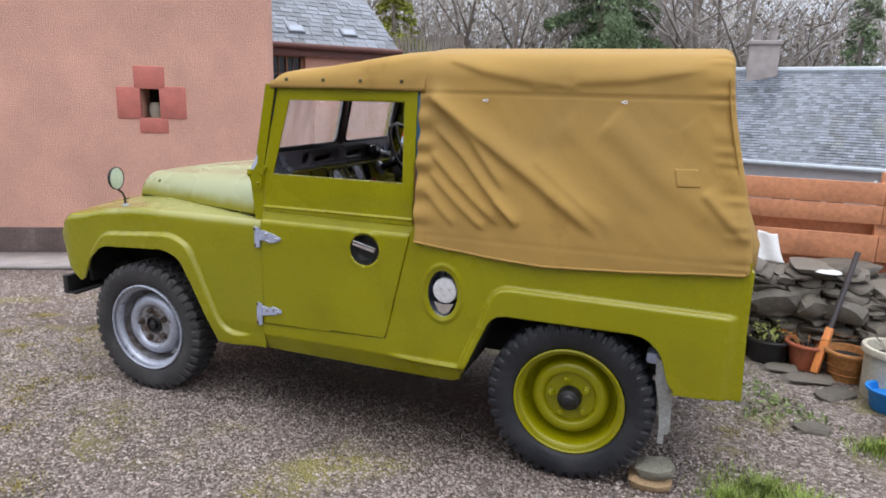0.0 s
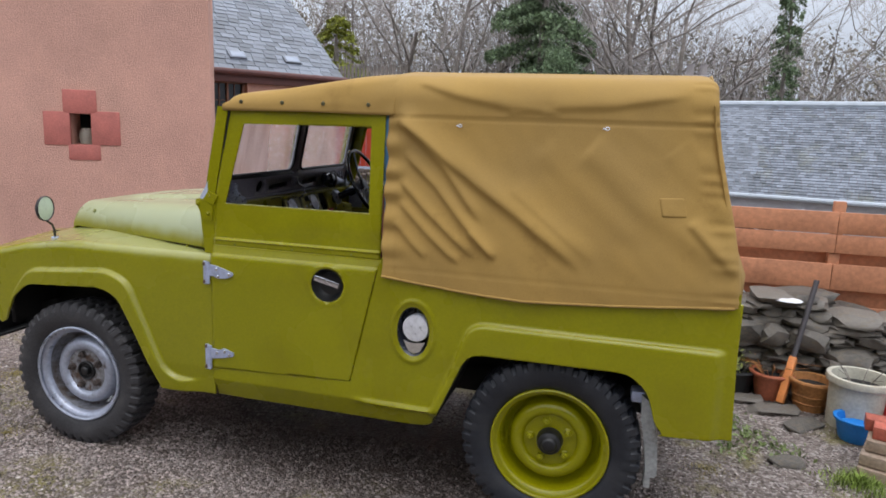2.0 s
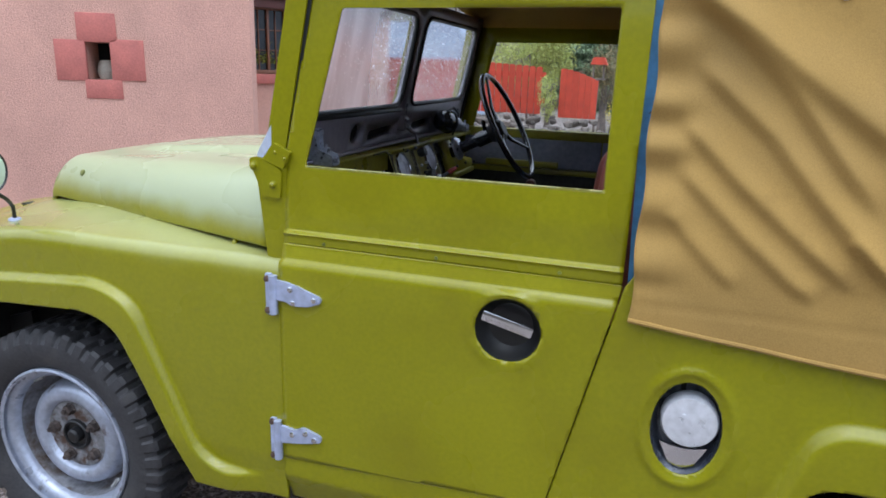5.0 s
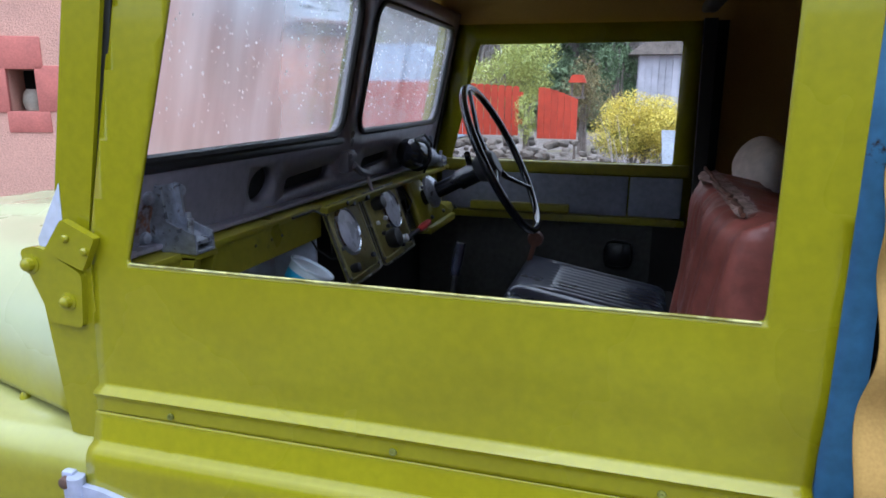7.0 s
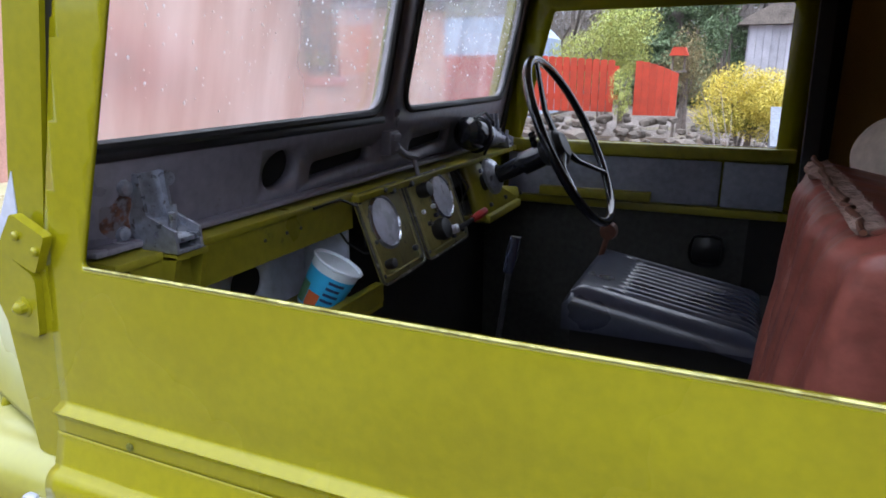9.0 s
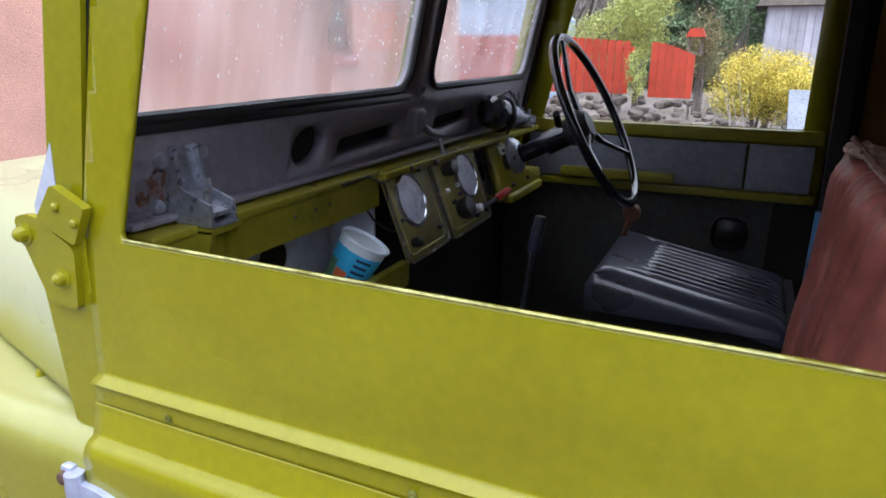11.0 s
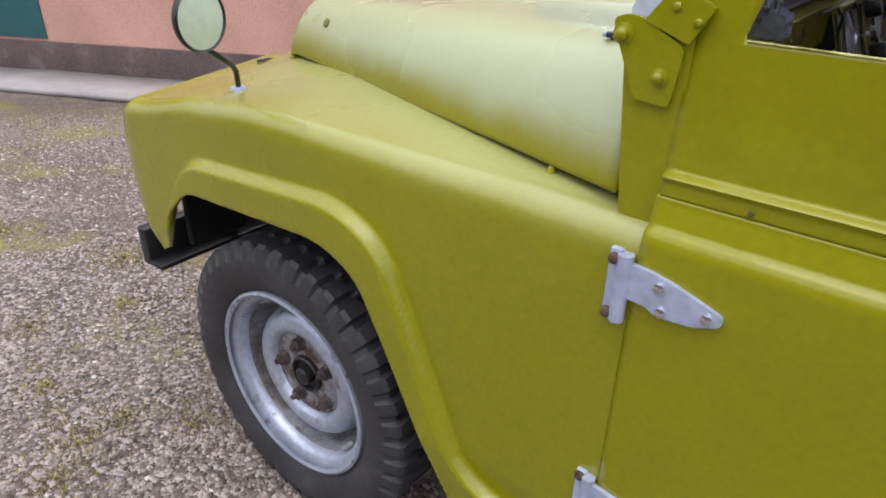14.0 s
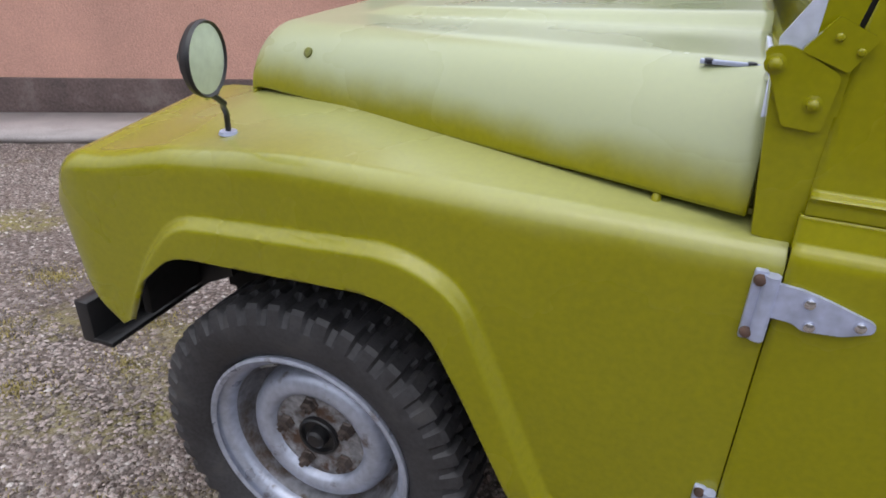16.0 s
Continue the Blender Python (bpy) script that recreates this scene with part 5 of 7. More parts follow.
for j in range(8):
    for i in range(N):
        bm.faces.new((rows[j][i], rows[j][i + 1], rows[j + 1][i + 1], rows[j + 1][i]))
thicken(part("canvas_back", bm, M_CANVAS, car, angle=80), 0.005, 0)
bm = BM()
box(bm, 2.935, 2.958, 0.065, FARY - 0.065, 0.50, 1.02, 0.003)
part("tailgate", bm, M_PAINT, car)
# blue hoop post behind the door
bm = BM()
prism(bm, [(1.568, 1.06), (1.602, 1.06), (1.584, 1.66), (1.550, 1.66)], 0.108, 0.150)
part("hood_post", bm, M_BLUE, car, "chipped blue painted post")
bm = BM()
prism(bm, [(1.568, 0.6), (1.602, 0.6), (1.584, 1.66), (1.550, 1.66)], FARY - 0.165, FARY - 0.125)
part("hood_post", bm, M_BLACK, car)
bm = BM()
prism(bm, [(1.548, 0.6), (1.600, 0.6), (1.596, 1.07), (1.552, 1.07)], FARY - 0.185, FARY - 0.167)
part("hood_post", bm, M_BLUE, car, "chipped blue painted post")
bm = BM()
box(bm, 1.54, 1.58, 0.15, FARY - 0.15, 1.675, 1.70, 0.006)
part("roof_bar", bm, M_BLACK, car)

# ---- inside the cab ----
bm = BM()
prism(bm, [(0.79, 1.238), (0.812, 1.238), (0.812, 1.180), (0.79, 1.180)], 0.16, 0.625)
box(bm, 0.752, 0.8145, 0.14, 0.628, 1.2315, 1.242, 0.002)
box(bm, 0.752, 0.83, 0.62, FARY - 0.14, 1.226, 1.238, 0.002)
rail = part("dash_rail", bm, M_OLIVE, car, "olive painted dash rail")
bm = BM()
prism(bm, [(0.800, 1.236), (0.835, 1.236), (0.818, 1.165), (0.800, 1.165)], 0.205, 0.212)
prism(bm, [(0.800, 1.236), (0.835, 1.236), (0.818, 1.165), (0.800, 1.165)], 0.248, 0.255)
box(bm, 0.800, 0.836, 0.205, 0.255, 1.232, 1.240, 0.001)
part("rail_bracket", bm, M_OLIVE, rail)
for y in (0.39, 0.44, 0.475):
    bm = BM()
    lathe(bm, [(0.003, 0), (0.0025, 0.0015), (0, 0.0015)], 8, pose(0.812, y, 1.212, 0, 0, -90))
    part("rail_screw", bm, M_DARKMETAL, rail)
# firewall with parcel shelf
hole = [(0.465 + 0.038 * math.cos(a), 1.112 + 0.033 * math.sin(a)) for a in [2 * math.pi * k / 20 for k in range(20)]]
bm = sheet([(0.135, 0.55), (FARY - 0.135, 0.55), (FARY - 0.135, 1.235), (0.135, 1.235)], [hole], 0.4, lambda u, v: Vector((0.705, u, v)))
thicken(part("firewall", bm, M_CABGREY, car, "blue-grey painted bulkhead"), 0.006, 0)
# near-black panels added where the footwell lies in shade
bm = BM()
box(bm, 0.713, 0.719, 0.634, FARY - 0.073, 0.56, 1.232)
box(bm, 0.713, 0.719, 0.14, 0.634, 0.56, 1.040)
part("footwell_mat", bm, M_VOID, car, "near-black panel painted for the footwell shade")
# near-black backing stands in for the dark inside the bulkhead hole
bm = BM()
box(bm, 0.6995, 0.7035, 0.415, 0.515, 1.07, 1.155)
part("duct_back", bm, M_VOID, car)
bm = BM()
box(bm, 0.708, 0.868, 0.12, 0.625, 1.044, 1.052)
box(bm, 0.860, 0.868, 0.12, 0.63, 1.052, 1.084, 0.002)
box(bm, 0.852, 0.868, 0.12, 0.63, 1.080, 1.086, 0.001)
part("parcel_shelf", bm, M_OLIVE, car)
bm = BM()
box(bm, 0.71, 0.80, 0.622, 0.630, 1.06, 1.23)
part("shelf_end", bm, M_CABGREY, car)
# kick panels, floor lining, tunnel
bm = BM()
box(bm, 0.72, 1.90, 0.62, 1.02, 0.54, 0.70, 0.03)
part("gearbox_tunnel", bm, M_VOID, car)


# instrument panel: two tilted plates
def ip(y, z, d=0.0):
    """A point on the tilted instrument panel, d proud of it."""
    return Vector((0.807 + 0.373 * (1.232 - z) + 0.94 * d, y, z + 0.35 * d))


IP_TILT = pose(0, 0, 0, 0, -20.5, 0)


def on_panel(y, z, d=0.0):
    """A frame whose local -y points out of the panel."""
    return Matrix.Translation(ip(y, z, d)) @ IP_TILT @ pose(0, 0, 0, 0, 0, 90)


for y0, y1, dial, dz in ((0.622, 0.792, (0.692, 1.176), 0), (0.800, 1.012, (0.940, 1.180), 0.004)):
    out = round_corners([(y0, 1.078), (y1, 1.080), (y1, 1.234), (y0, 1.232)], 0.016, 4)
    bm = sheet(out, (), 0.5, lambda u, v: ip(u, v, 0.008 + dz))
    pl = part("instrument_plate", bm, M_PANEL, car, "worn olive painted instrument plate")
    thicken(pl, 0.006, 0)
    bm = BM()
    tube(bm, [ip(u, v, 0.011 + dz) for u, v in out], 0.0028, 6, closed=True)
    part("plate_edge", bm, M_WORN, pl, "chipped dark edge")
    bm = BM()
    inner = round_corners([(y0 + 0.012, 1.090), (y1 - 0.012, 1.092), (y1 - 0.012, 1.222), (y0 + 0.012, 1.220)], 0.014, 4)
    tube(bm, [ip(u, v, 0.0105 + dz) for u, v in inner], 0.0022, 6, closed=True)
    part("plate_bead", bm, M_PANEL, pl)
    bm = BM()
    lathe(bm, [(0.051, 0.004), (0.051, -0.006), (0.046, -0.009), (0.044, -0.005), (0.0, -0.0045)], 36, on_panel(*dial, 0.008 + dz))
    g = part("gauge", bm, M_DULLCHROME, pl)
    bm = BM()
    lathe(bm, [(0.0445, -0.0055), (0.02, -0.0075), (0.0, -0.008)], 36, on_panel(*dial, 0.008 + dz))
    part("gauge_glass", bm, M_DIAL, g, "dusty round gauge glass")
    for y in (y0 + 0.012, y1 - 0.012):
        for z in (1.092, 1.220):
            bm = BM()
            lathe(bm, [(0.005, 0.002), (0.004, -0.004), (0, -0.005)], 10, on_panel(y, z, 0.008 + dz))
            part("plate_screw", bm, M_DARKMETAL, pl)
    for y, z, r, mat, h in ((0.653, 1.108, 0.010, M_BLACK, 0.02), (0.762, 1.112, 0.006, M_DARKMETAL, 0.01), (0.640, 1.150, 0.004, M_DARKMETAL, 0.006), (0.748, 1.222, 0.007, M_DARKMETAL, 0.012), (0.712, 1.226, 0.005, M_BLACK, 0.016)) if dz == 0 else ((0.850, 1.203, 0.016, M_BLACK, 0.03), (0.868, 1.122, 0.024, M_BLACK, 0.03), (0.905, 1.112, 0.010, M_CAP, 0.035), (0.835, 1.165, 0.005, M_CAP, 0.008), (0.985, 1.10, 0.006, M_DARKMETAL, 0.01), (0.845, 1.140, 0.005, M_DARKMETAL, 0.010), (0.882, 1.168, 0.005, M_CAP, 0.010), (0.882, 1.150, 0.005, M_DARKMETAL, 0.010), (0.815, 1.222, 0.006, M_BLACK, 0.014), (0.930, 1.098, 0.006, M_DARKMETAL, 0.010), (0.960, 1.112, 0.005, M_DARKMETAL, 0.010)):
        bm = BM()
        lathe(bm, [(r * 0.8, 0.0), (r, -h * 0.5), (r * 0.9, -h * 0.9), (0, -h)], 16, on_panel(y, z, 0.01 + dz))
        part("switch_knob", bm, mat, pl)
bm = BM()
tube(bm, [ip(0.93, 1.105, 0.02), ip(0.99, 1.110, 0.035), ip(1.01, 1.112, 0.04)], 0.006, 10)
stalk = part("choke_rod", bm, M_DARKMETAL, car)
bm = BM()
tube(bm, [ip(1.005, 1.112, 0.04), ip(1.025, 1.114, 0.045), ip(1.060, 1.118, 0.052)], [0.007, 0.010, 0.008], 12)
part("red_knob", bm, M_REDKNOB, stalk, "red plastic knob")
# column bracket
bm = BM()
bm2 = round_corners([(1.12, 1.09), (1.42, 1.10), (1.44, 1.125), (1.30, 1.15), (1.20, 1.232), (1.13, 1.225)], 0.012, 3)
bm = sheet(bm2, (), 0.5, lambda u, v: ip(u, v, 0.012))
thicken(part("column_bracket", bm, M_OLIVE, car, "olive painted steering bracket"), 0.02, 1)
for y, z in ((1.15, 1.12), (1.15, 1.20), (1.26, 1.12), (1.38, 1.112)):
    bm = BM()
    lathe(bm, [(0.006, 0.002), (0.005, -0.004), (0, -0.005)], 8, on_panel(y, z, 0.034))
    part("bracket_bolt", bm, M_DARKMETAL, car)
bm = BM()
lathe(bm, [(0.046, 0.0), (0.046, -0.008), (0.036, -0.018), (0.024, -0.024)], 28, on_panel(1.202, 1.180, 0.034))
part("column_flange", bm, M_PITTED, car, "bare metal column flange")
bm = BM()
box(bm, 0.835, 0.880, 1.15, 1.40, 1.084, 1.104, 0.004)
part("column_tray", bm, M_OLIVE, car)
# wires under the dash
for pts in ([(0.82, 0.50, 1.238), (0.83, 0.56, 1.243), (0.836, 0.60, 1.225), (0.83, 0.63, 1.18), (0.82, 0.655, 1.14)], [(0.80, 0.58, 1.20), (0.815, 0.60, 1.16), (0.83, 0.63, 1.135), (0.845, 0.66, 1.13)], [(0.82, 1.05, 1.23), (0.835, 1.06, 1.20), (0.83, 1.09, 1.16), (0.845, 1.07, 1.12)], [(0.82, 1.08, 1.22), (0.84, 1.10, 1.18), (0.835, 1.06, 1.14)]):
    bm = BM()
    tube(bm, pts, 0.0022, 6)
    part("wire", bm, M_BLACK, car)

# windscreen clamp of bare zinc with rust round it, and its twin
for sgn in (0, 1):
    bm = BM()
    side = [(0.776, 1.332), (0.792, 1.330), (0.797, 1.283), (0.838, 1.268), (0.840, 1.243), (0.786, 1.243), (0.768, 1.262)]
    for y0 in (0.203, 0.240):
        prism(bm, side, y0, y0 + 0.004)
    prism(bm, [(0.778, 1.330), (0.783, 1.330), (0.790, 1.276), (0.836, 1.258), (0.836, 1.253), (0.785, 1.272)], 0.206, 0.241)
    box(bm, 0.786, 0.839, 0.204, 0.243, 1.241, 1.2455, 0.001)
    tube(bm, [(0.822, 0.216, 1.250), (0.824, 0.216, 1.287)], 0.0045, 8)
    tube(bm, [(0.812, 0.232, 1.252), (0.808, 0.234, 1.292)], 0.004, 8)
    box(bm, 0.766, 0.776, 0.182, 0.262, 1.306, 1.326, 0.003)
    if sgn:
        mirrored(bm, MID)
    clamp = part("screen_clamp", bm, M_PITTED, car, "pitted zinc windscreen clamp", smooth=False)
    for y, z in ((0.192, 1.316), (0.254, 1.318), (0.192, 1.262)):
        bm = BM()
        lathe(bm, [(0.010, 0.0), (0.008, -0.006), (0.0, -0.009)], 10, Matrix.Translation(ws(FARY - y if sgn else y, z) + Vector((0.012, 0, 0))) @ pose(0, 0, 0, 0, 0, 90))
        part("clamp_bolt", bm, M_PITTED, clamp)
bm = BM()
bm2 = round_corners([(0.160, 1.272), (0.180, 1.256), (0.206, 1.262), (0.198, 1.280), (0.208, 1.300), (0.186, 1.310), (0.176, 1.296), (0.160, 1.300)], 0.008, 3)
bm = sheet(bm2, (), 0.5, lambda u, v: ws(u, v) + Vector((0.0125, 0, 0)))
part("rust_patch", bm, M_RUSTPATCH, ws_frame)
# middle catch
bm = BM()
box(bm, 0.772, 0.800, 0.792, 0.834, 1.284, 1.332, 0.005)
box(bm, 0.790, 0.806, 0.798, 0.828, 1.314, 1.326, 0.003)
tube(bm, [(0.802, 0.812, 1.300), (0.808, 0.835, 1.284), (0.812, 0.874, 1.276)], [0.009, 0.008, 0.010], 8)
tube(bm, [(0.812, 0.866, 1.278), (0.818, 0.868, 1.252), (0.826, 0.866, 1.226)], 0.007, 8, flat=0.5)
part("screen_catch", bm, M_GUN, car)
# wiper motor
bm = BM()
MOTOR = pose(0.818, 1.195, 1.294, -10, 0, -18)
lathe(bm, [(0.0, -0.050), (0.026, -0.048), (0.038, -0.036), (0.041, -0.018), (0.041, 0.022), (0.036, 0.030), (0.0, 0.031)], 28, MOTOR)
wm = part("wiper_motor", bm, M_WHEELBLACK, car, "glossy black wiper motor")
bm = BM()
lathe(bm, [(0.034, 0.028), (0.033, 0.040), (0.024, 0.070), (0.016, 0.090), (0.0, 0.092)], 24, MOTOR)
box(bm, -0.012, 0.012, 0.075, 0.115, -0.010, 0.010, 0.003, MOTOR)
part("motor_end", bm, M_PITTED, wm, "pale alloy tapered end")
bm = BM()
tube(bm, [MOTOR @ Vector((0.042 * math.cos(a), 0.012, 0.042 * math.sin(a))) for a in [2 * math.pi * k / 24 for k in range(24)]], 0.0035, 6, closed=True)
part("motor_strap", bm, M_DARKMETAL, wm)
bm = BM()
tube(bm, [(0.83, 1.16, 1.335), (0.842, 1.20, 1.348), (0.852, 1.235, 1.322), (0.85, 1.235, 1.285), (0.842, 1.20, 1.245)], 0.0035, 8)
part("motor_lead", bm, M_BLACK, wm)
bm = BM()
box(bm, 0.785, 0.82, 1.30, 1.40, 1.262, 1.285, 0.005)
part("motor_gearbox", bm, M_PITTED, wm)
# steering column and wheel
C = Vector((1.056, 1.205, 1.288))
AX = Vector((0.885, 0.0, 0.466)).normalized()
UPV = Vector((-0.466, 0, 0.885)).normalized()
bm = BM()
tube(bm, [Vector((0.76, 1.20, 1.13)), Vector((0.86, 1.202, 1.186)), C - AX * 0.06], 0.021, 16)
tube(bm, [C - AX * 0.13, C - AX * 0.055], 0.028, 16)
tube(bm, [C - AX * 0.10 + Vector((0, 0, 0.03)), C - AX * 0.10 + Vector((0.0, -0.03, 0.06))], 0.009, 8)
part("steering_column", bm, M_WHEELBLACK, car, "black steering column")
bm = BM()
Rw = 0.205
tube(bm, [C + Rw * (math.cos(a) * UPV + math.sin(a) * Vector((0, 1, 0))) for a in [2 * math.pi * k / 64 for k in range(64)]], 0.0105, 12, closed=True)
sw = part("steering_wheel", bm, M_WHEELBLACK, car, "black three-spoke steering wheel")
for a in (0, 122, 238):
    d = math.cos(radians(a)) * UPV + math.sin(radians(a)) * Vector((0, 1, 0))
    bm = BM()
    tube(bm, [C - AX * 0.03 + d * 0.03, C - AX * 0.028 + d * 0.09, C + d * (Rw - 0.008)], [0.014, 0.011, 0.009], 10, flat=0.6)
    part("spoke", bm, M_WHEELBLACK, sw)
bm = BM()
lathe(bm, [(0.0, 0.05), (0.030, 0.045), (0.044, 0.02), (0.045, 0.0), (0.030, -0.014), (0.0, -0.018)], 28, Matrix.Translation(C - AX * 0.03) @ AX.to_track_quat('-Y', 'Z').to_matrix().to_4x4())
part("horn_hub", bm, M_BLACK, sw)
# far door lining
for x0, x1 in ((0.80, 1.38), (1.385, 1.535)):
    bm = BM()
    box(bm, x0, x1, FARY - 0.118, FARY - 0.110, 1.098, 1.218, 0.003)
    part("door_lining", bm, M_LINING, far_door, "blue-grey door lining panel")
bm = BM()
box(bm, 0.78, 1.55, FARY - 0.122, FARY - 0.10, 1.222, 1.256, 0.004)
box(bm, 0.78, 1.55, FARY - 0.122, FARY - 0.085, 1.072, 1.094, 0.004)
part("door_rail", bm, M_OLIVE, far_door)
bm = BM()
box(bm, 0.90, 1.21, FARY - 0.140, FARY - 0.112, 1.100, 1.126, 0.004)
part("door_pull", bm, M_OLIVE, far_door)
bm = BM()
box(bm, 0.72, 1.55, FARY - 0.100, FARY - 0.074, 0.54, 1.07)
part("door_inner", bm, M_DARKLINE, far_door)
bm = BM()
box(bm, 1.32, 1.41, FARY - 0.12, FARY - 0.09, 0.93, 1.02, 0.03)
part("door_latch", bm, M_BLACK, far_door)
# gear lever
bm = BM()
tube(bm, [(0.985, 0.86, 0.70), (1.00, 0.868, 0.90), (1.018, 0.876, 1.06)], 0.006, 8)
gl_ = part("gear_lever", bm, M_DARKMETAL, car)
bm = BM()
tube(bm, [(1.016, 0.875, 1.055), (1.022, 0.879, 1.09), (1.028, 0.882, 1.128)], [0.010, 0.013, 0.011], 12)
part("lever_grip", bm, M_SEATBLACK, gl_)
bm = BM()
lathe(bm, [(0.0, -0.024), (0.020, -0.016), (0.023, 0.0), (0.020, 0.016), (0.0, 0.024)], 16, pose(1.14, 1.30, 1.06))
tube(bm, [(1.02, 1.36, 0.58), (1.09, 1.33, 0.86), (1.138, 1.302, 1.05)], 0.007, 8)
part("transfer_lever", bm, M_LEATHER, car)


# seats
def cushion(name, x0, x1, y0, y1, z0, z1, mat, ribs, label):
    """A padded cushion with rounded edges and sewn flutes along x."""
    nx, ny = 30, 90
    bm = BM()
    g = []
    for i in range(nx + 1):
        row = []
        for j in range(ny + 1):
            a, b = i / nx, j / ny
            x, y = x0 + (x1 - x0) * a, y0 + (y1 - y0) * b
            e = min(min(a, 1 - a) * (x1 - x0), min(b, 1 - b) * (y1 - y0))
            z = z1 - 0.045 * (1 - math.sqrt(max(0, 1 - (1 - min(e / 0.05, 1)) ** 2)))
            if ribs and 0.28 < a < 0.97 and 0.17 < b < 0.83:
                z -= 0.013 - 0.013 * abs(math.sin(math.pi * ribs * (b - 0.17) / 0.66)) ** 0.6
            z -= 0.012 * math.exp(-((min(b, 1 - b) - 0.15) / 0.012) ** 2) if ribs and a > 0.2 else 0
            z -= 0.075 * a
            row.append(bm.verts.new((x, y, z)))
        g.append(row)
    for i in range(nx):
        for j in range(ny):
            bm.faces.new((g[i][j], g[i + 1][j], g[i + 1][j + 1], g[i][j + 1]))
    ring = [g[i][0] for i in range(nx + 1)] + [g[nx][j] for j in range(1, ny + 1)] + [g[i][ny] for i in range(nx - 1, -1, -1)] + [g[0][j] for j in range(ny - 1, 0, -1)]
    low = [bm.verts.new((v.co.x, v.co.y, z0)) for v in ring]
    for k in range(len(ring)):
        q = (k + 1) % len(ring)
        bm.faces.new((ring[k], ring[q], low[q], low[k]))
    bm.faces.new(low)
    return part(name, bm, mat, car, label, angle=60)


cushion("driver_seat", 1.100, 1.51, 0.995, 1.39, 0.905, 1.006, M_SEATBLACK, 9, "black ribbed vinyl seat cushion")
bm = BM()
box(bm, 1.115, 1.52, 1.02, 1.40, 0.54, 0.91)
part("seat_box", bm, M_VOID, car)


def backrest(name, y0, y1, z0, z1, xb, xt, mat, label, wrinkle):
    bm = BM()
    ny, nz, th = 110, 44, 0.11
    g = []
    for i in range(nz + 1):
        row = []
        for j in range(ny + 1):
            a, b = i / nz, j / ny
            y = y0 + (y1 - y0) * b
            z = z0 + (z1 - z0) * a
            e = min(min(b, 1 - b) * (y1 - y0), (1 - a) * (z1 - z0))
            x = xb + (xt - xb) * a + 0.04 * (1 - math.sqrt(max(0, 1 - (1 - min(e / 0.045, 1)) ** 2)))
            if wrinkle:
                x -= 0.012 * noise.noise(Vector((y * 16 + 5.0 * z, z * 2.2, 0))) + 0.016 * abs(noise.noise(Vector((y * 26 + 9 * z, z * 2.5, 5))))
                z += 0.010 * noise.noise(Vector((y * 18, 3, 0))) * (a > 0.93)
                # long pleats drawn down from the torn corner
                for p, q in ((0.585, 0.20), (0.545, 0.24), (0.520, 0.12), (0.455, 0.10)):
                    x += 0.013 * math.exp(-((y - p + q * (z1 - z)) / 0.0055) ** 2) * smooth01((a - 0.35) / 0.3) * smooth01((0.97 - a) / 0.1)
            row.append(bm.verts.new((x, y, z)))
        g.append(row)
    for i in range(nz):
        for j in range(ny):
            bm.faces.new((g[i][j], g[i][j + 1], g[i + 1][j + 1], g[i + 1][j]))
    ring = [g[0][j] for j in range(ny + 1)] + [g[i][ny] for i in range(1, nz + 1)] + [g[nz][j] for j in range(ny - 1, -1, -1)] + [g[i][0] for i in range(nz - 1, 0, -1)]
    low = [bm.verts.new((v.co.x + th - 0.04 * (v.co.z > z1 - 0.05), v.co.y, v.co.z - 0.015 * (v.co.z > z1 - 0.05))) for v in ring]
    for k in range(len(ring)):
        q = (k + 1) % len(ring)
        bm.faces.new((ring[k], ring[q], low[q], low[k]))
    bm.faces.new(low)
    return part(name, bm, mat, car, label, angle=70)


back = backrest("passenger_backrest", 0.20, 0.68, 0.80, 1.325, 1.442, 1.488, M_REDVINYL, "torn red vinyl seat backrest", True)
rng = random.Random(8)
# crumbling padding bursts out along the torn top seam
bm = BM()
n_along, n_up = 60, 8
g = []
for k in range(n_along + 1):
    f = k / n_along
    y = 0.675 - 0.43 * f
    wide = (0.016 * (1 - smooth01((f - 0.12) / 0.25)) + 0.003) * (0.75 + 0.5 * abs(noise.noise(Vector((y * 40, 1, 2)))))
    row = []
    for i in range(n_up + 1):
        q = i / n_up
        lump = 0.006 * abs(noise.noise(Vector((y * 60, q * 3, 4)))) + 0.004 * noise.noise(Vector((y * 140, q * 7, 9)))
        z = 1.330 - wide * q - 0.006 * f
        x = 1.500 + 0.024 * (1 - q) ** 2 - 0.004 * (1 - smooth01((f - 0.12) / 0.25)) - 0.006 * math.sin(math.pi * q) - lump * math.sin(math.pi * q)
        row.append(bm.verts.new((x + 0.012 * (q == 1), y, z + lump * (1 - q))))
    g.append(row)
for k in range(n_along):
    for i in range(n_up):
        bm.faces.new((g[k][i], g[k + 1][i], g[k + 1][i + 1], g[k][i + 1]))
part("torn_padding", bm, M_FOAM, back, "torn crumbling seat padding")
# loose piping along the tear
bm = BM()
pts = [Vector((1.500 + 0.008 * rng.random(), 0.672 - 0.43 * k / 24, 1.329 - 0.006 * k / 24 + 0.006 * math.sin(k * 1.1) * (k < 9) + 0.003 * rng.random())) for k in range(25)]
tube(bm, pts, [0.0028] * len(pts), 8)
part("seat_piping", bm, M_LEATHER, back, "loose brown seat piping")
backrest("driver_backrest", 1.00, 1.42, 0.86, 1.16, 1.56, 1.60, M_SEATBLACK, "black vinyl seat backrest", False)
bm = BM()
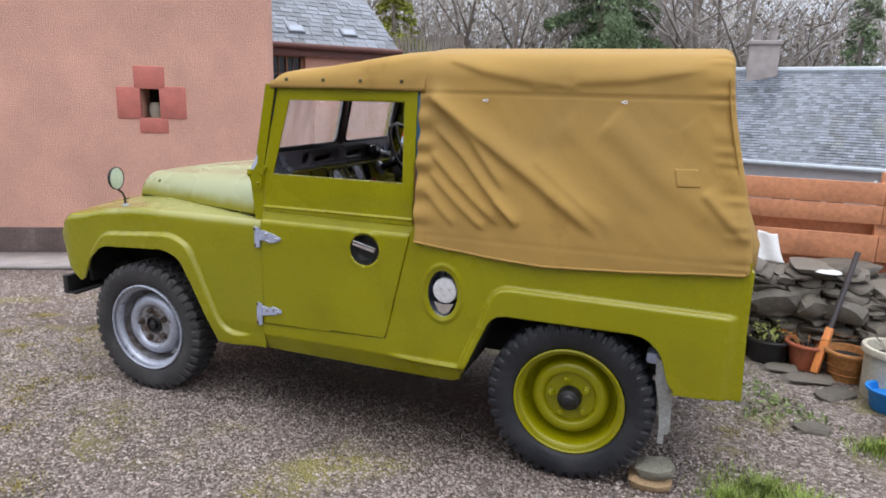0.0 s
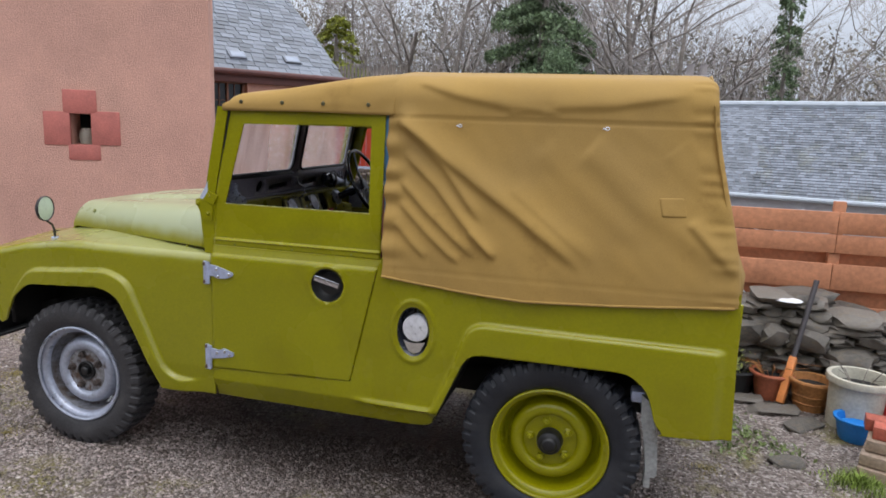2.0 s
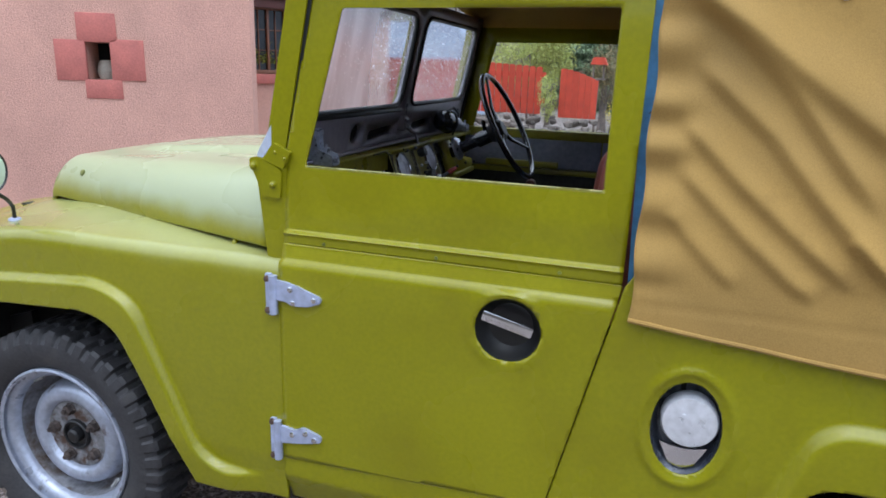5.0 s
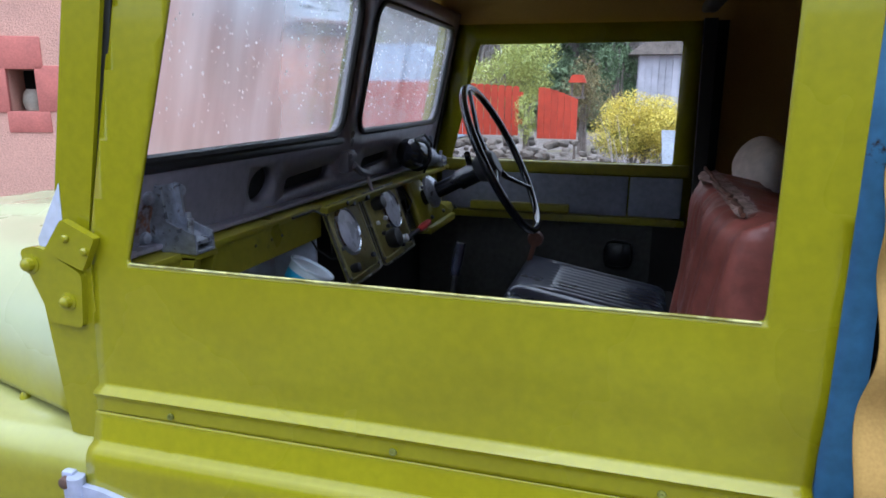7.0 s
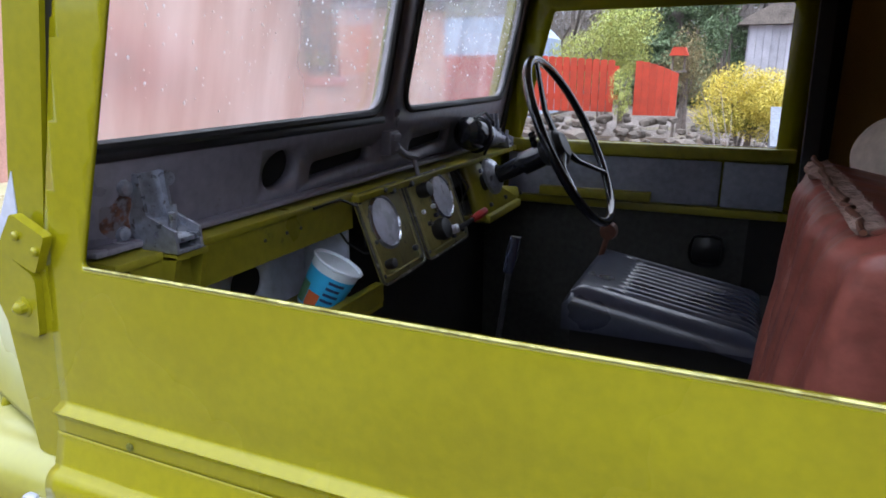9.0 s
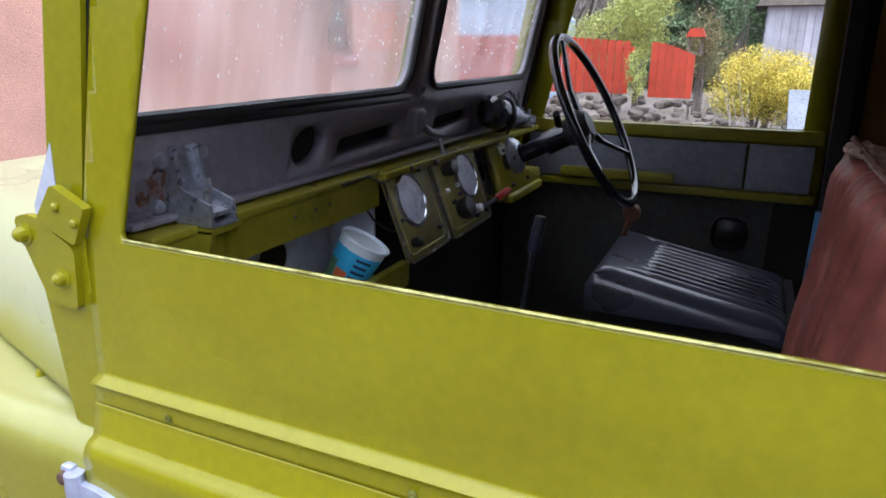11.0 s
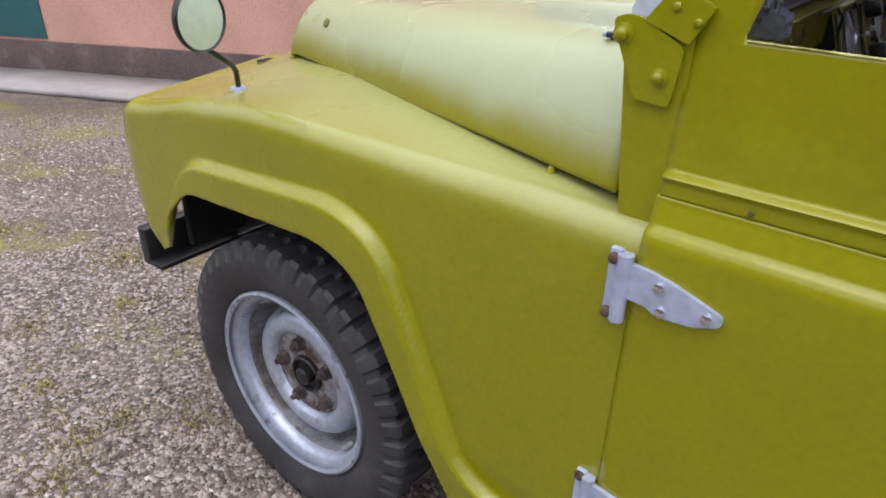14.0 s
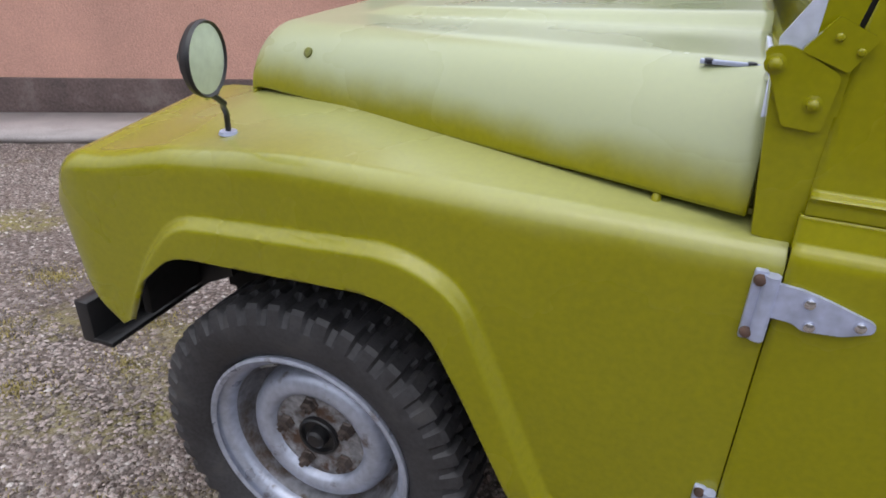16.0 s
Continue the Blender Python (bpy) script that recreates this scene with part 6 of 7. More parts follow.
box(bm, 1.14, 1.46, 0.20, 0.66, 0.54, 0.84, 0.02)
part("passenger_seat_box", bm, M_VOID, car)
# beige padded headrest behind the red backrest
bm = BM()
vs = bmesh.ops.create_uvsphere(bm, u_segments=28, v_segments=18, radius=1.0)["verts"]
bmesh.ops.transform(bm, matrix=Matrix.Translation((1.605, 0.765, 1.325)) @ Matrix.Diagonal((0.045, 0.075, 0.062, 1)), verts=vs)
for v in bm.verts:
    v.co += 0.006 * noise.noise_vector(v.co * 14)
part("headrest", bm, M_BEIGE, car, "worn beige padded headrest")
# near-black fills added behind seats and round the far door to darken the cab
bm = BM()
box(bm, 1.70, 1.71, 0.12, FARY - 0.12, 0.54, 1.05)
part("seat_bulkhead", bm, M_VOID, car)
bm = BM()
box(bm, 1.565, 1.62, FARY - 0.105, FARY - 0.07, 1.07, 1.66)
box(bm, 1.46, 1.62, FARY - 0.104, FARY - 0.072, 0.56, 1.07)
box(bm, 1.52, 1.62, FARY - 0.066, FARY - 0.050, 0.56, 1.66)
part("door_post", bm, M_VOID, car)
# ice-cream style paper tub on the parcel shelf, its print shown as plain bars
tub = thing("paper_tub", (0.80, 0.60, 1.056), "pale blue printed paper tub lying on the parcel shelf", "cup")
T_AX = Vector((0.44, 0.22, 0.87)).normalized()
mt = Matrix.Translation(Vector((0.832, 0.545, 1.140)) - 0.052 * T_AX) @ T_AX.to_track_quat('-Y', 'Z').to_matrix().to_4x4() @ Matrix.Diagonal((0.86, 1, 0.86, 1))
bm = BM()
lathe(bm, [(0.0, 0.033), (0.038, 0.033), (0.0475, -0.048), (0.051, -0.050), (0.051, -0.053), (0.047, -0.054), (0.046, -0.049), (0.0, -0.048)], 36, mt)
part("tub_body", bm, M_CUP, tub)


def tub_wrap(name, a0, a1, h0, h1, mat, lift, label=""):
    """A printed field on the tub between two angles and two heights."""
    bm = BM()
    n = max(2, int(abs(a1 - a0) * 8))
    cols = []
    for q in range(n + 1):
        a = a0 + (a1 - a0) * q / n
        cols.append([bm.verts.new(mt @ Vector(((0.038 + (0.033 - h) * 0.1173 + lift) * math.cos(a), h, (0.038 + (0.033 - h) * 0.1173 + lift) * math.sin(a)))) for h in (h0, h1)])
    for p, q in zip(cols, cols[1:]):
        bm.faces.new((p[0], p[1], q[1], q[0]))
    return part(name, bm, mat, tub, label)


face = mt.to_3x3().inverted() @ Vector((0.52, -0.80, 0.30))
T_A = math.atan2(face.z, face.x)
wards = mt.to_3x3().inverted() @ Vector((0.917, 0.40, 0.0))
T_S = 1 if math.cos(math.atan2(wards.z, wards.x) - T_A - math.pi / 2) > 0 else -1
tub_wrap("printed_band", 0, 2 * math.pi, 0.028, -0.036, M_CUPBLUE, 0.0005, "blue printed band")
for k in range(4):
    tub_wrap("print_bars", T_A + T_S * 0.05, T_A + T_S * (0.75 - 0.08 * (k % 2)), -0.030 + 0.011 * k, -0.025 + 0.011 * k, M_INK, 0.0010)
tub_wrap("orange_patch", T_A - T_S * 0.62, T_A - T_S * 0.02, 0.000, 0.026, M_CUPORANGE, 0.0010, "orange printed patch")
tub_wrap("green_patch", T_A - T_S * 1.3, T_A - T_S * 0.66, -0.010, 0.026, M_LEAFPRINT, 0.0010, "green printed patch")

# ---- the house's wing ----
W_A, W_DIR = Vector((-4.28, 7.5)), Vector((math.cos(radians(50)), math.sin(radians(50))))
W_NRM = Vector((-W_DIR.y, W_DIR.x))


def on_wing(s, d, z):
    """s along the wing's wall, d in front of it."""
    p = W_A + s * W_DIR - d * W_NRM
    return Vector((p.x, p.y, z))


WING_M = Matrix(((W_DIR.x, -W_NRM.x, 0, W_A.x), (W_DIR.y, -W_NRM.y, 0, W_A.y), (0, 0, 1, 0), (0, 0, 0, 1)))
opening = [(0.02, 1.36), (0.66, 1.36), (0.66, 2.34), (0.02, 2.34)]
bm = sheet([(-6.5, -1.0), (2.33, -1.0), (2.33, 2.46), (-6.5, 2.46)], [opening], 50, lambda u, v: on_wing(u, 0, v))
wing_wall = tagged(part("wall_wing", bm, M_RENDER, None, smooth=False), "pink rendered wall of the house wing", "wall", kind="structure")
thicken(wing_wall, 0.4, 1)
bm = BM()
box(bm, 2.0, 2.33, -4.4, -0.42, -1.0, 2.46, 0, WING_M)
part("wall_wing_end", bm, M_RENDER, wing_wall, smooth=False)
win = thing("window_1", on_wing(0.34, 0, 1.36), "brown wooden casement window with small panes", "window", kind="structure")
for a, b, c, d in ((0.02, 0.66, 1.36, 1.42), (0.02, 0.66, 2.28, 2.34), (0.02, 0.09, 1.42, 2.28), (0.59, 0.66, 1.42, 2.28), (0.325, 0.36, 1.42, 2.28)):
    bm = BM()
    box(bm, a, b, -0.16, -0.06, c, d, 0.006, WING_M)
    part("window_frame", bm, M_WINWOOD, win)
for a, b, c, d in ((0.20, 0.212, 1.42, 2.28), (0.46, 0.472, 1.42, 2.28), (0.09, 0.59, 1.70, 1.712), (0.09, 0.59, 1.99, 2.002)):
    bm = BM()
    box(bm, a, b, -0.125, -0.095, c, d, 0.002, WING_M)
    part("glazing_bar", bm, M_WINWOOD, win)
bm = BM()
box(bm, 0.03, 0.65, -0.14, -0.13, 1.37, 2.33, 0, WING_M)
part("pane", bm, M_WINDOWDARK, win)
bm = BM()
box(bm, -0.06, 0.74, -0.10, 0.06, 1.22, 1.36, 0.012, WING_M)
part("window_sill", bm, M_REDSTONE, win, "red painted stone sill")
rng = random.Random(3)


def leaf_cloud(n, sample, size, rng, droop=0.0):
    """n small leaf blades at places that sample() gives, turned at random: one mesh."""
    verts, faces = [], []
    for k in range(n):
        p = sample()
        a = Euler((rng.uniform(-1.2, 1.2), rng.uniform(-1.2, 1.2), rng.uniform(0, 6.28))).to_matrix()
        L = size * rng.uniform(0.6, 1.5)
        W = L * rng.uniform(0.28, 0.5)
        u, v = a @ Vector((L, 0, -droop * L)), a @ Vector((0, W, 0))
        w = a @ Vector((0, 0, 0.2 * L))
        i = len(verts)
        verts += [p - u * 0.5, p + v * 0.5 + w * 0.4, p + u * 0.5, p - v * 0.5 + w * 0.4]
        faces += [(i, i + 1, i + 2), (i, i + 2, i + 3)]
    return [tuple(v) for v in verts], faces


def cloud_mesh(name, n, sample, size, mat, rng, droop=0.0):
    v, f = leaf_cloud(n, sample, size, rng, droop)
    me = bpy.data.meshes.new(name)
    me.from_pydata(v, [], f)
    me.materials.append(mat)
    return me


def mesh_part(name, me, parent, label=""):
    ob = new(name, me)
    ob.parent = parent
    ob.matrix_parent_inverse = world_of(parent).inverted()
    if label:
        ob["label"] = label
    return ob


pot = thing("house_plant", on_wing(0.28, -0.11, 1.42), "green house plant behind the window panes", "plant")
mesh_part("foliage", cloud_mesh("foliage", 160, lambda: on_wing(0.30 + rng.gauss(0, 0.10), -0.11 + rng.gauss(0, 0.004), 1.52 + abs(rng.gauss(0, 0.09))), 0.05, M_LEAFGOLD, rng), pot)


# roofs of overlapping slates
def slate_roof(parent, e0, along, up, length, run, course, width, seed, first, last):
    """Courses of slates; those between first and last along the roof are parts, the rest one covering. e0 is the eaves' start."""
    r = random.Random(seed)
    nrm = along.cross(up).normalized()
    if nrm.z < 0:
        nrm = -nrm
    V, F = [], []
    count = 0
    for j in range(int(run / course)):
        s = -width * (j % 2) * 0.5
        while s < length:
            w = width * r.uniform(0.85, 1.15)
            a, b = max(0, s), min(length, s + w - 0.006)
            if b - a > 0.02:
                lift = 0.012 + 0.008 * r.random()
                slip = 0.012 * r.random()
                if first < a < last and count < 300:
                    ob = new("slate", SLATE_ONE)
                    x, y, z = along * (b - a), up * (course * 1.25 + slip), nrm
                    o = e0 + along * a + up * (j * course - slip) + nrm * lift
                    tip = up * (course * 1.25) - nrm * lift
                    ob.matrix_basis = Matrix(((x.x, tip.x, z.x, o.x), (x.y, tip.y, z.y, o.y), (x.z, tip.z, z.z, o.z), (0, 0, 0, 1)))
                    ob.parent = parent
                    ob.matrix_parent_inverse = world_of(parent).inverted()
                    count += 1
                else:
                    p = [e0 + along * a + up * (j * course - slip), e0 + along * b + up * (j * course - slip),
                         e0 + along * b + up * (j * course + course * 1.25), e0 + along * a + up * (j * course + course * 1.25)]
                    i = len(V)
                    V += [p[0] + nrm * (lift + 0.012), p[1] + nrm * (lift + 0.012), p[2] + nrm * 0.008, p[3] + nrm * 0.008, p[0] + nrm * lift, p[1] + nrm * lift]
                    F += [(i, i + 1, i + 2, i + 3), (i + 4, i + 5, i + 1, i)]
            s += w
    me = bpy.data.meshes.new("slate_covering")
    me.from_pydata([tuple(v) for v in V], [], F)
    me.materials.append(M_SLATE)
    ob = new("slate_covering", me)
    ob.parent = parent
    ob.matrix_parent_inverse = world_of(parent).inverted()
    ob["label"] = "overlapping grey slates"
    return tagged(ob, kind="stuff")


bm = BM()
box(bm, 0, 1, 0, 1, 0, 0.012)
SLATE_ONE = finish("slate", bm, M_SLATEONE, False)


def roof_base(name, e0, along, up, length, run, mat, label):
    bm = BM()
    q = [e0, e0 + along * length, e0 + along * length + up * run, e0 + up * run]
    lo = [bm.verts.new(p - Vector((0, 0, 0.09))) for p in q]
    hi = [bm.verts.new(p) for p in q]
    bm.faces.new(lo)
    bm.faces.new(hi)
    for i in range(4):
        bm.faces.new((lo[i], lo[(i + 1) % 4], hi[(i + 1) % 4], hi[i]))
    return solo(name, bm, mat, label, "roof", kind="structure", smooth=False)


along = Vector((W_DIR.x, W_DIR.y, 0))
pitch = radians(33)
up = (Vector((W_NRM.x, W_NRM.y, 0)) * math.cos(pitch) + Vector((0, 0, math.sin(pitch)))).normalized()
e0 = on_wing(-6.5, 0.12, 2.50)
roof_w = roof_base("roof_wing", e0, along, up, 8.95, 4.6, M_EAVES, "blue-grey slate roof of the wing")
slate_roof(roof_w, on_wing(-1.6, 0.12, 2.50), along, up, 4.05, 4.6, 0.16, 0.22, 4, 1.1, 4.05)
bm = BM()
tube(bm, [on_wing(-6.5, 0.17, 2.47), on_wing(2.48, 0.17, 2.47)], 0.05, 10)
part("gutter", bm, M_EAVES, roof_w)
bm = BM()
box(bm, -6.5, 2.33, -0.02, 0.10, 2.30, 2.46, 0.004, WING_M)
part("fascia", bm, M_EAVES, roof_w)
for s, t in ((0.42, 0.34), (1.42, 0.34)):
    p = on_wing(s, 0.12, 2.50) + up * t
    nrm = along.cross(up).normalized()
    m = Matrix(((along.x, up.x, nrm.x, p.x), (along.y, up.y, nrm.y, p.y), (along.z, up.z, nrm.z, p.z), (0, 0, 0, 1)))
    bm = BM()
    box(bm, 0, 0.30, 0, 0.24, 0.0, 0.06, 0.008, m)
    sk = part("skylight", bm, M_SLATE, roof_w)
    bm = BM()
    box(bm, 0.03, 0.27, 0.02, 0.20, 0.05, 0.068, 0.003, m)
    part("skylight_pane", bm, M_SKYLIGHT, sk)

# ---- the neighbour's cottage beyond the fence ----
C_E0, C_DIR = Vector((2.2, 17.95, 0.24)), Vector((math.cos(radians(-17)), math.sin(radians(-17)), 0))
C_BACK = Vector((-C_DIR.y, C_DIR.x, 0))
pitch = radians(38)
up = C_BACK * math.cos(pitch) + Vector((0, 0, math.sin(pitch)))
roof_c = roof_base("roof_cottage", C_E0, C_DIR, up, 13.0, 4.08, M_EAVES, "weathered grey slate roof of a cottage")
slate_roof(roof_c, C_E0, C_DIR, up, 9.5, 4.05, 0.115, 0.17, 9, 2.2, 3.7)
bm = BM()
tube(bm, [C_E0 + up * 4.08 + C_DIR * (1.0 * k) + Vector((0, 0, 0.02)) for k in range(14)], 0.10, 8)
part("ridge", bm, M_GREYPAINT, roof_c, "pale zinc ridge")
bm = BM()
tube(bm, [C_E0 - C_BACK * 0.06 + Vector((0, 0, -0.03)), C_E0 - C_BACK * 0.06 + C_DIR * 13 + Vector((0, 0, -0.03))], 0.06, 8)
part("gutter", bm, M_GREYPAINT, roof_c, "pale painted gutter")
CM = Matrix(((C_DIR.x, C_BACK.x, 0, C_E0.x), (C_DIR.y, C_BACK.y, 0, C_E0.y), (0, 0, 1, 0), (0, 0, 0, 1)))
bm = BM()
box(bm, 0.2, 12.8, 0.25, 6.0, -3.0, 0.15, 0, CM)
solo("wall_cottage", bm, M_COTTAGE, "pale harled cottage wall", "wall", kind="structure", smooth=False)
w = thing("window_2", CM @ Vector((3.65, 0.2, -0.9)), "wide white framed cottage window with three lights", "window", kind="structure")
for a, b, c, d in ((2.72, 4.62, -0.34, -0.24), (2.72, 4.62, -1.30, -1.20), (2.72, 2.82, -1.20, -0.34), (3.28, 3.40, -1.20, -0.34), (4.02, 4.14, -1.20, -0.34), (4.52, 4.62, -1.20, -0.34)):
    bm = BM()
    box(bm, a, b, 0.17, 0.25, c, d, 0.008, CM)
    part("window_frame", bm, M_WHITE, w)
for a, b in ((2.82, 3.28), (3.40, 4.02), (4.14, 4.52)):
    bm = BM()
    box(bm, a, b, 0.20, 0.235, -1.20, -0.34, 0, CM)
    part("pane", bm, M_WINDOWDARK, w)
bm = BM()
tube(bm, [CM @ Vector((5.15, -0.02, -0.06)), CM @ Vector((5.15, 0.18, -0.30)), CM @ Vector((5.15, 0.18, -2.9))], 0.045, 8)
part("downpipe", bm, M_WHITE, roof_c, "white downpipe")
bm = BM()
p = C_E0 + up * 4.0 + C_DIR * 1.5
box(bm, p.x - 0.42, p.x + 0.42, p.y - 0.3, p.y + 0.3, 1.6, 3.62, 0.02)
box(bm, p.x - 0.48, p.x + 0.48, p.y - 0.36, p.y + 0.36, 3.50, 3.62, 0.02)
ch = solo("chimney", bm, M_CONCRETE, "grey rendered chimney stack on the cottage", "chimney", kind="structure")
for dx in (-0.2, 0.2):
    bm = BM()
    lathe(bm, [(0.0, 0.0), (0.13, 0.0), (0.11, 0.3), (0.13, 0.36), (0.09, 0.36), (0.0, 0.3)], 14, pose(p.x + dx, p.y, 3.62, 90, 0, 0))
    part("chimney_pot", bm, M_CONCRETE, ch)

# ---- hit-and-miss timber fence ----
fence = thing("timber_fence", (3.97, 2.62, 0.0), "orange-brown stained timber board fence behind the stone wall", "fence")
for y, rows in ((2.585, ((1.005, 1.155), (0.872, 1.0), (0.615, 0.795), (0.335, 0.505))), (2.672, ((0.745, 0.90), (0.455, 0.635), (0.18, 0.35)))):
    for z0, z1 in rows:
        x = 1.6
        for L in (2.36, 2.2):
            bm = BM()
            box(bm, x, x + L - 0.004, y, y + 0.022, z0, z1, 0.003)
            part("board", bm, M_FENCE, fence)
            x += L
for x in (2.45, 3.965, 5.45):
    bm = BM()
    box(bm, x - 0.035, x + 0.035, 2.608, 2.670, -0.5, 1.225, 0.004)
    part("post", bm, M_FENCE, fence)

# ---- dry stone wall ----
def stone_mesh(seed, mat):
    r = random.Random(seed)
    bm = BM()
    bmesh.ops.create_icosphere(bm, subdivisions=2, radius=0.5)
    off = Vector((r.random() * 50, r.random() * 50, 0))
    for v in bm.verts:
        c = v.co.copy()
        q = max(abs(c.x), abs(c.y), abs(c.z))
        v.co = c * (0.25 + 0.75 * 0.5 / max(q, 0.2)) + 0.16 * noise.noise_vector(c * 1.7 + off) + 0.05 * noise.noise_vector(c * 5 + off)
        v.co.z = round(v.co.z * 5) / 5 * 0.5 + v.co.z * 0.5
    return finish("stone", bm, mat, True, 28)


STONES = [stone_mesh(20 + k, M_WALLSTONE) for k in range(9)]
ROCKS = [stone_mesh(40 + k, M_ROCKERY) for k in range(5)]
swall = thing("dry_stone_wall", (3.6, 2.2, 0.0), "low dry wall of rough grey whinstone blocks", "wall", kind="structure")
bm = BM()
prism(bm, [(2.17, -0.2), (2.50, -0.2), (2.50, 0.42), (2.26, 0.42)], 2.2, 5.6, "x")
part("wall_core", bm, M_VOID, swall)
rng = random.Random(11)


def lay(parent, x, y, z, sx, sy, sz, turn=0.0, name="stone", kinds=STONES):
    ob = new(name, rng.choice(kinds))
    ob.matrix_basis = Matrix.Translation((x, y, z)) @ Euler((rng.uniform(-0.12, 0.12), rng.uniform(-0.1, 0.1), turn + rng.uniform(-0.25, 0.25))).to_matrix().to_4x4() @ Matrix.Diagonal((sx, sy, sz, 1))
    if parent is not None:
        ob.parent = parent
        ob.matrix_parent_inverse = world_of(parent).inverted()
    return ob


z = 0.02
while z < 0.62:
    # coarse hidden stones at the ends and behind
    h = rng.uniform(0.05, 0.10)
    x = 2.3 + 0.1 * rng.random()
    while x < 5.4:
        w = h * rng.uniform(1.8, 4.2)
        top = 0.60 - 0.16 * max(0, x - 3.6)
        if z + h * 0.7 < top + 0.05 * rng.random() and (x < 3.0 or x > 4.5 or z > 0.45):
            lay(swall, x + w / 2, 2.16 + (0.24 if 3.0 < x < 4.5 else 0.0) + 0.12 * z + rng.uniform(-0.03, 0.03), z + h / 2, w * 1.12, 0.30, h * 1.2)
        x += w
    z += h * 0.92
z = 0.01
while z < 0.63:
    h = rng.uniform(0.026, 0.062)
    x = 2.98 + 0.08 * rng.random()
    while x < 4.55:
        w = h * rng.uniform(1.5, 4.6)
        tall = h * (1.7 if rng.random() < 0.12 else 1.0)
        top = 0.60 - 0.16 * max(0, x - 3.6)
        if z + h * 0.7 < top + 0.04 * rng.random():
            lay(swall, x + w / 2, 2.15 + 0.12 * z + rng.uniform(-0.035, 0.03), z + tall / 2, w * 1.10, rng.uniform(0.2, 0.32), tall * 1.22)
        x += w
    z += h * 0.93
for x, y, z, sx, sy, sz in ((3.30, 2.09, 0.37, 0.30, 0.22, 0.18), (3.72, 2.08, 0.37, 0.24, 0.22, 0.14), (3.96, 2.06, 0.28, 0.24, 0.22, 0.12), (3.52, 2.09, 0.39, 0.17, 0.2, 0.13), (4.05, 2.0, 0.10, 0.42, 0.36, 0.26), (4.45, 1.95, 0.12, 0.5, 0.4, 0.30), (4.9, 1.9, 0.10, 0.45, 0.4, 0.26)):
    lay(swall, x, y, z, sx, sy, sz)
# ---- pots and yard clutter by the wall ----
def pot_ob(name, x, y, r0, r1, h, mat, label, soil=True, lip=0.012, category="plant pot", rings=0, group=""):
    ob = thing(name, (x, y, 0.0), label, category, group)
    bm = BM()
    prof = [(0.0, 0.0), (r0, 0.0)]
    for k in range(rings):
        t = (k + 1) / (rings + 2)
        r = r0 + (r1 - r0) * t
        prof += [(r, h * (t - 0.02)), (r + 0.006, h * t), (r, h * (t + 0.02))]
    prof += [(r1 - 0.004, h * 0.86), (r1 + lip, h * 0.87), (r1 + lip + 0.004, h * 0.95), (r1 + lip, h), (r1 - 0.008, h), (r1 - 0.014, h * 0.88), (r0 * 0.9, h * 0.2)]
    lathe(bm, prof, 32, pose(x, y, ground_z(x, y), 90, 0, 0) @ Matrix.Diagonal((1, 1, 1, 1)))
    part("pot_body", bm, mat, ob)
    if soil:
        bm = BM()
        lathe(bm, [(0.0, h * 0.80), (r1 * 0.5, h * 0.82), (r1 - 0.014, h * 0.78)], 20, pose(x, y, ground_z(x, y), 90, 0, 0))
        part("soil", bm, M_VOID, ob)
    return ob


p1 = pot_ob("plant_pot", 3.52, 1.97, 0.085, 0.120, 0.175, M_TERRA, "terracotta plastic pot with dead stems", group="pots by the wall")
pot_ob("plant_pot", 3.72, 1.85, 0.085, 0.118, 0.19, M_TAN, "tan ribbed terracotta pot, empty", rings=2, group="pots by the wall")
p3 = pot_ob("stoneware_crock", 3.92, 1.68, 0.150, 0.158, 0.30, M_CROCK, "weathered cream stoneware crock beside the wall", lip=0.016, category="crock", group="pots by the wall")
p4 = pot_ob("plant_pot", 3.30, 2.02, 0.11, 0.135, 0.16, M_BLACK, "black plastic nursery pot with weeds", group="pots by the wall")
rng = random.Random(2)
for q, (x, y, z, n) in ((p1, (3.52, 1.97, 0.16, 14)), (p4, (3.30, 2.06, 0.12, 12)), (p3, (3.92, 1.68, 0.27, 6))):
    bm = BM()
    for k in range(n):
        a, L = rng.uniform(0, 6.28), rng.uniform(0.06, 0.2)
        b = Vector((x + 0.05 * math.cos(a), y + 0.05 * math.sin(a), z - 0.02))
        tube(bm, [b, b + Vector((0.4 * L * math.cos(a), 0.4 * L * math.sin(a), 0.6 * L)), b + Vector((1.1 * L * math.cos(a), 1.1 * L * math.sin(a), 0.5 * L + 0.03))], [0.003, 0.0025, 0.0015], 5)
    tagged(part("dead_stem_cluster", bm, M_TAN if q is p1 else M_BARK, q), kind="stuff")
    if q is p4:
        mesh_part("foliage", cloud_mesh("foliage", 130, lambda: Vector((x + rng.gauss(0, 0.07), y + rng.gauss(0, 0.06), z + abs(rng.gauss(0.03, 0.06)))), 0.045, M_LEAFLIME, rng), q)
bowl = thing("plastic_basin", (3.86, 1.47, 0), "bright blue plastic basin on the gravel", "basin")
bm = BM()
vs = lathe(bm, [(0.0, 0.005), (0.075, 0.0), (0.082, 0.01), (0.105, 0.115), (0.118, 0.118), (0.118, 0.128), (0.100, 0.126), (0.076, 0.016), (0.0, 0.014)], 32, pose(3.86, 1.47, ground_z(3.86, 1.47), 90, 0, 0))
part("basin_body", bm, M_BLUEPLASTIC, bowl)
bm = BM()
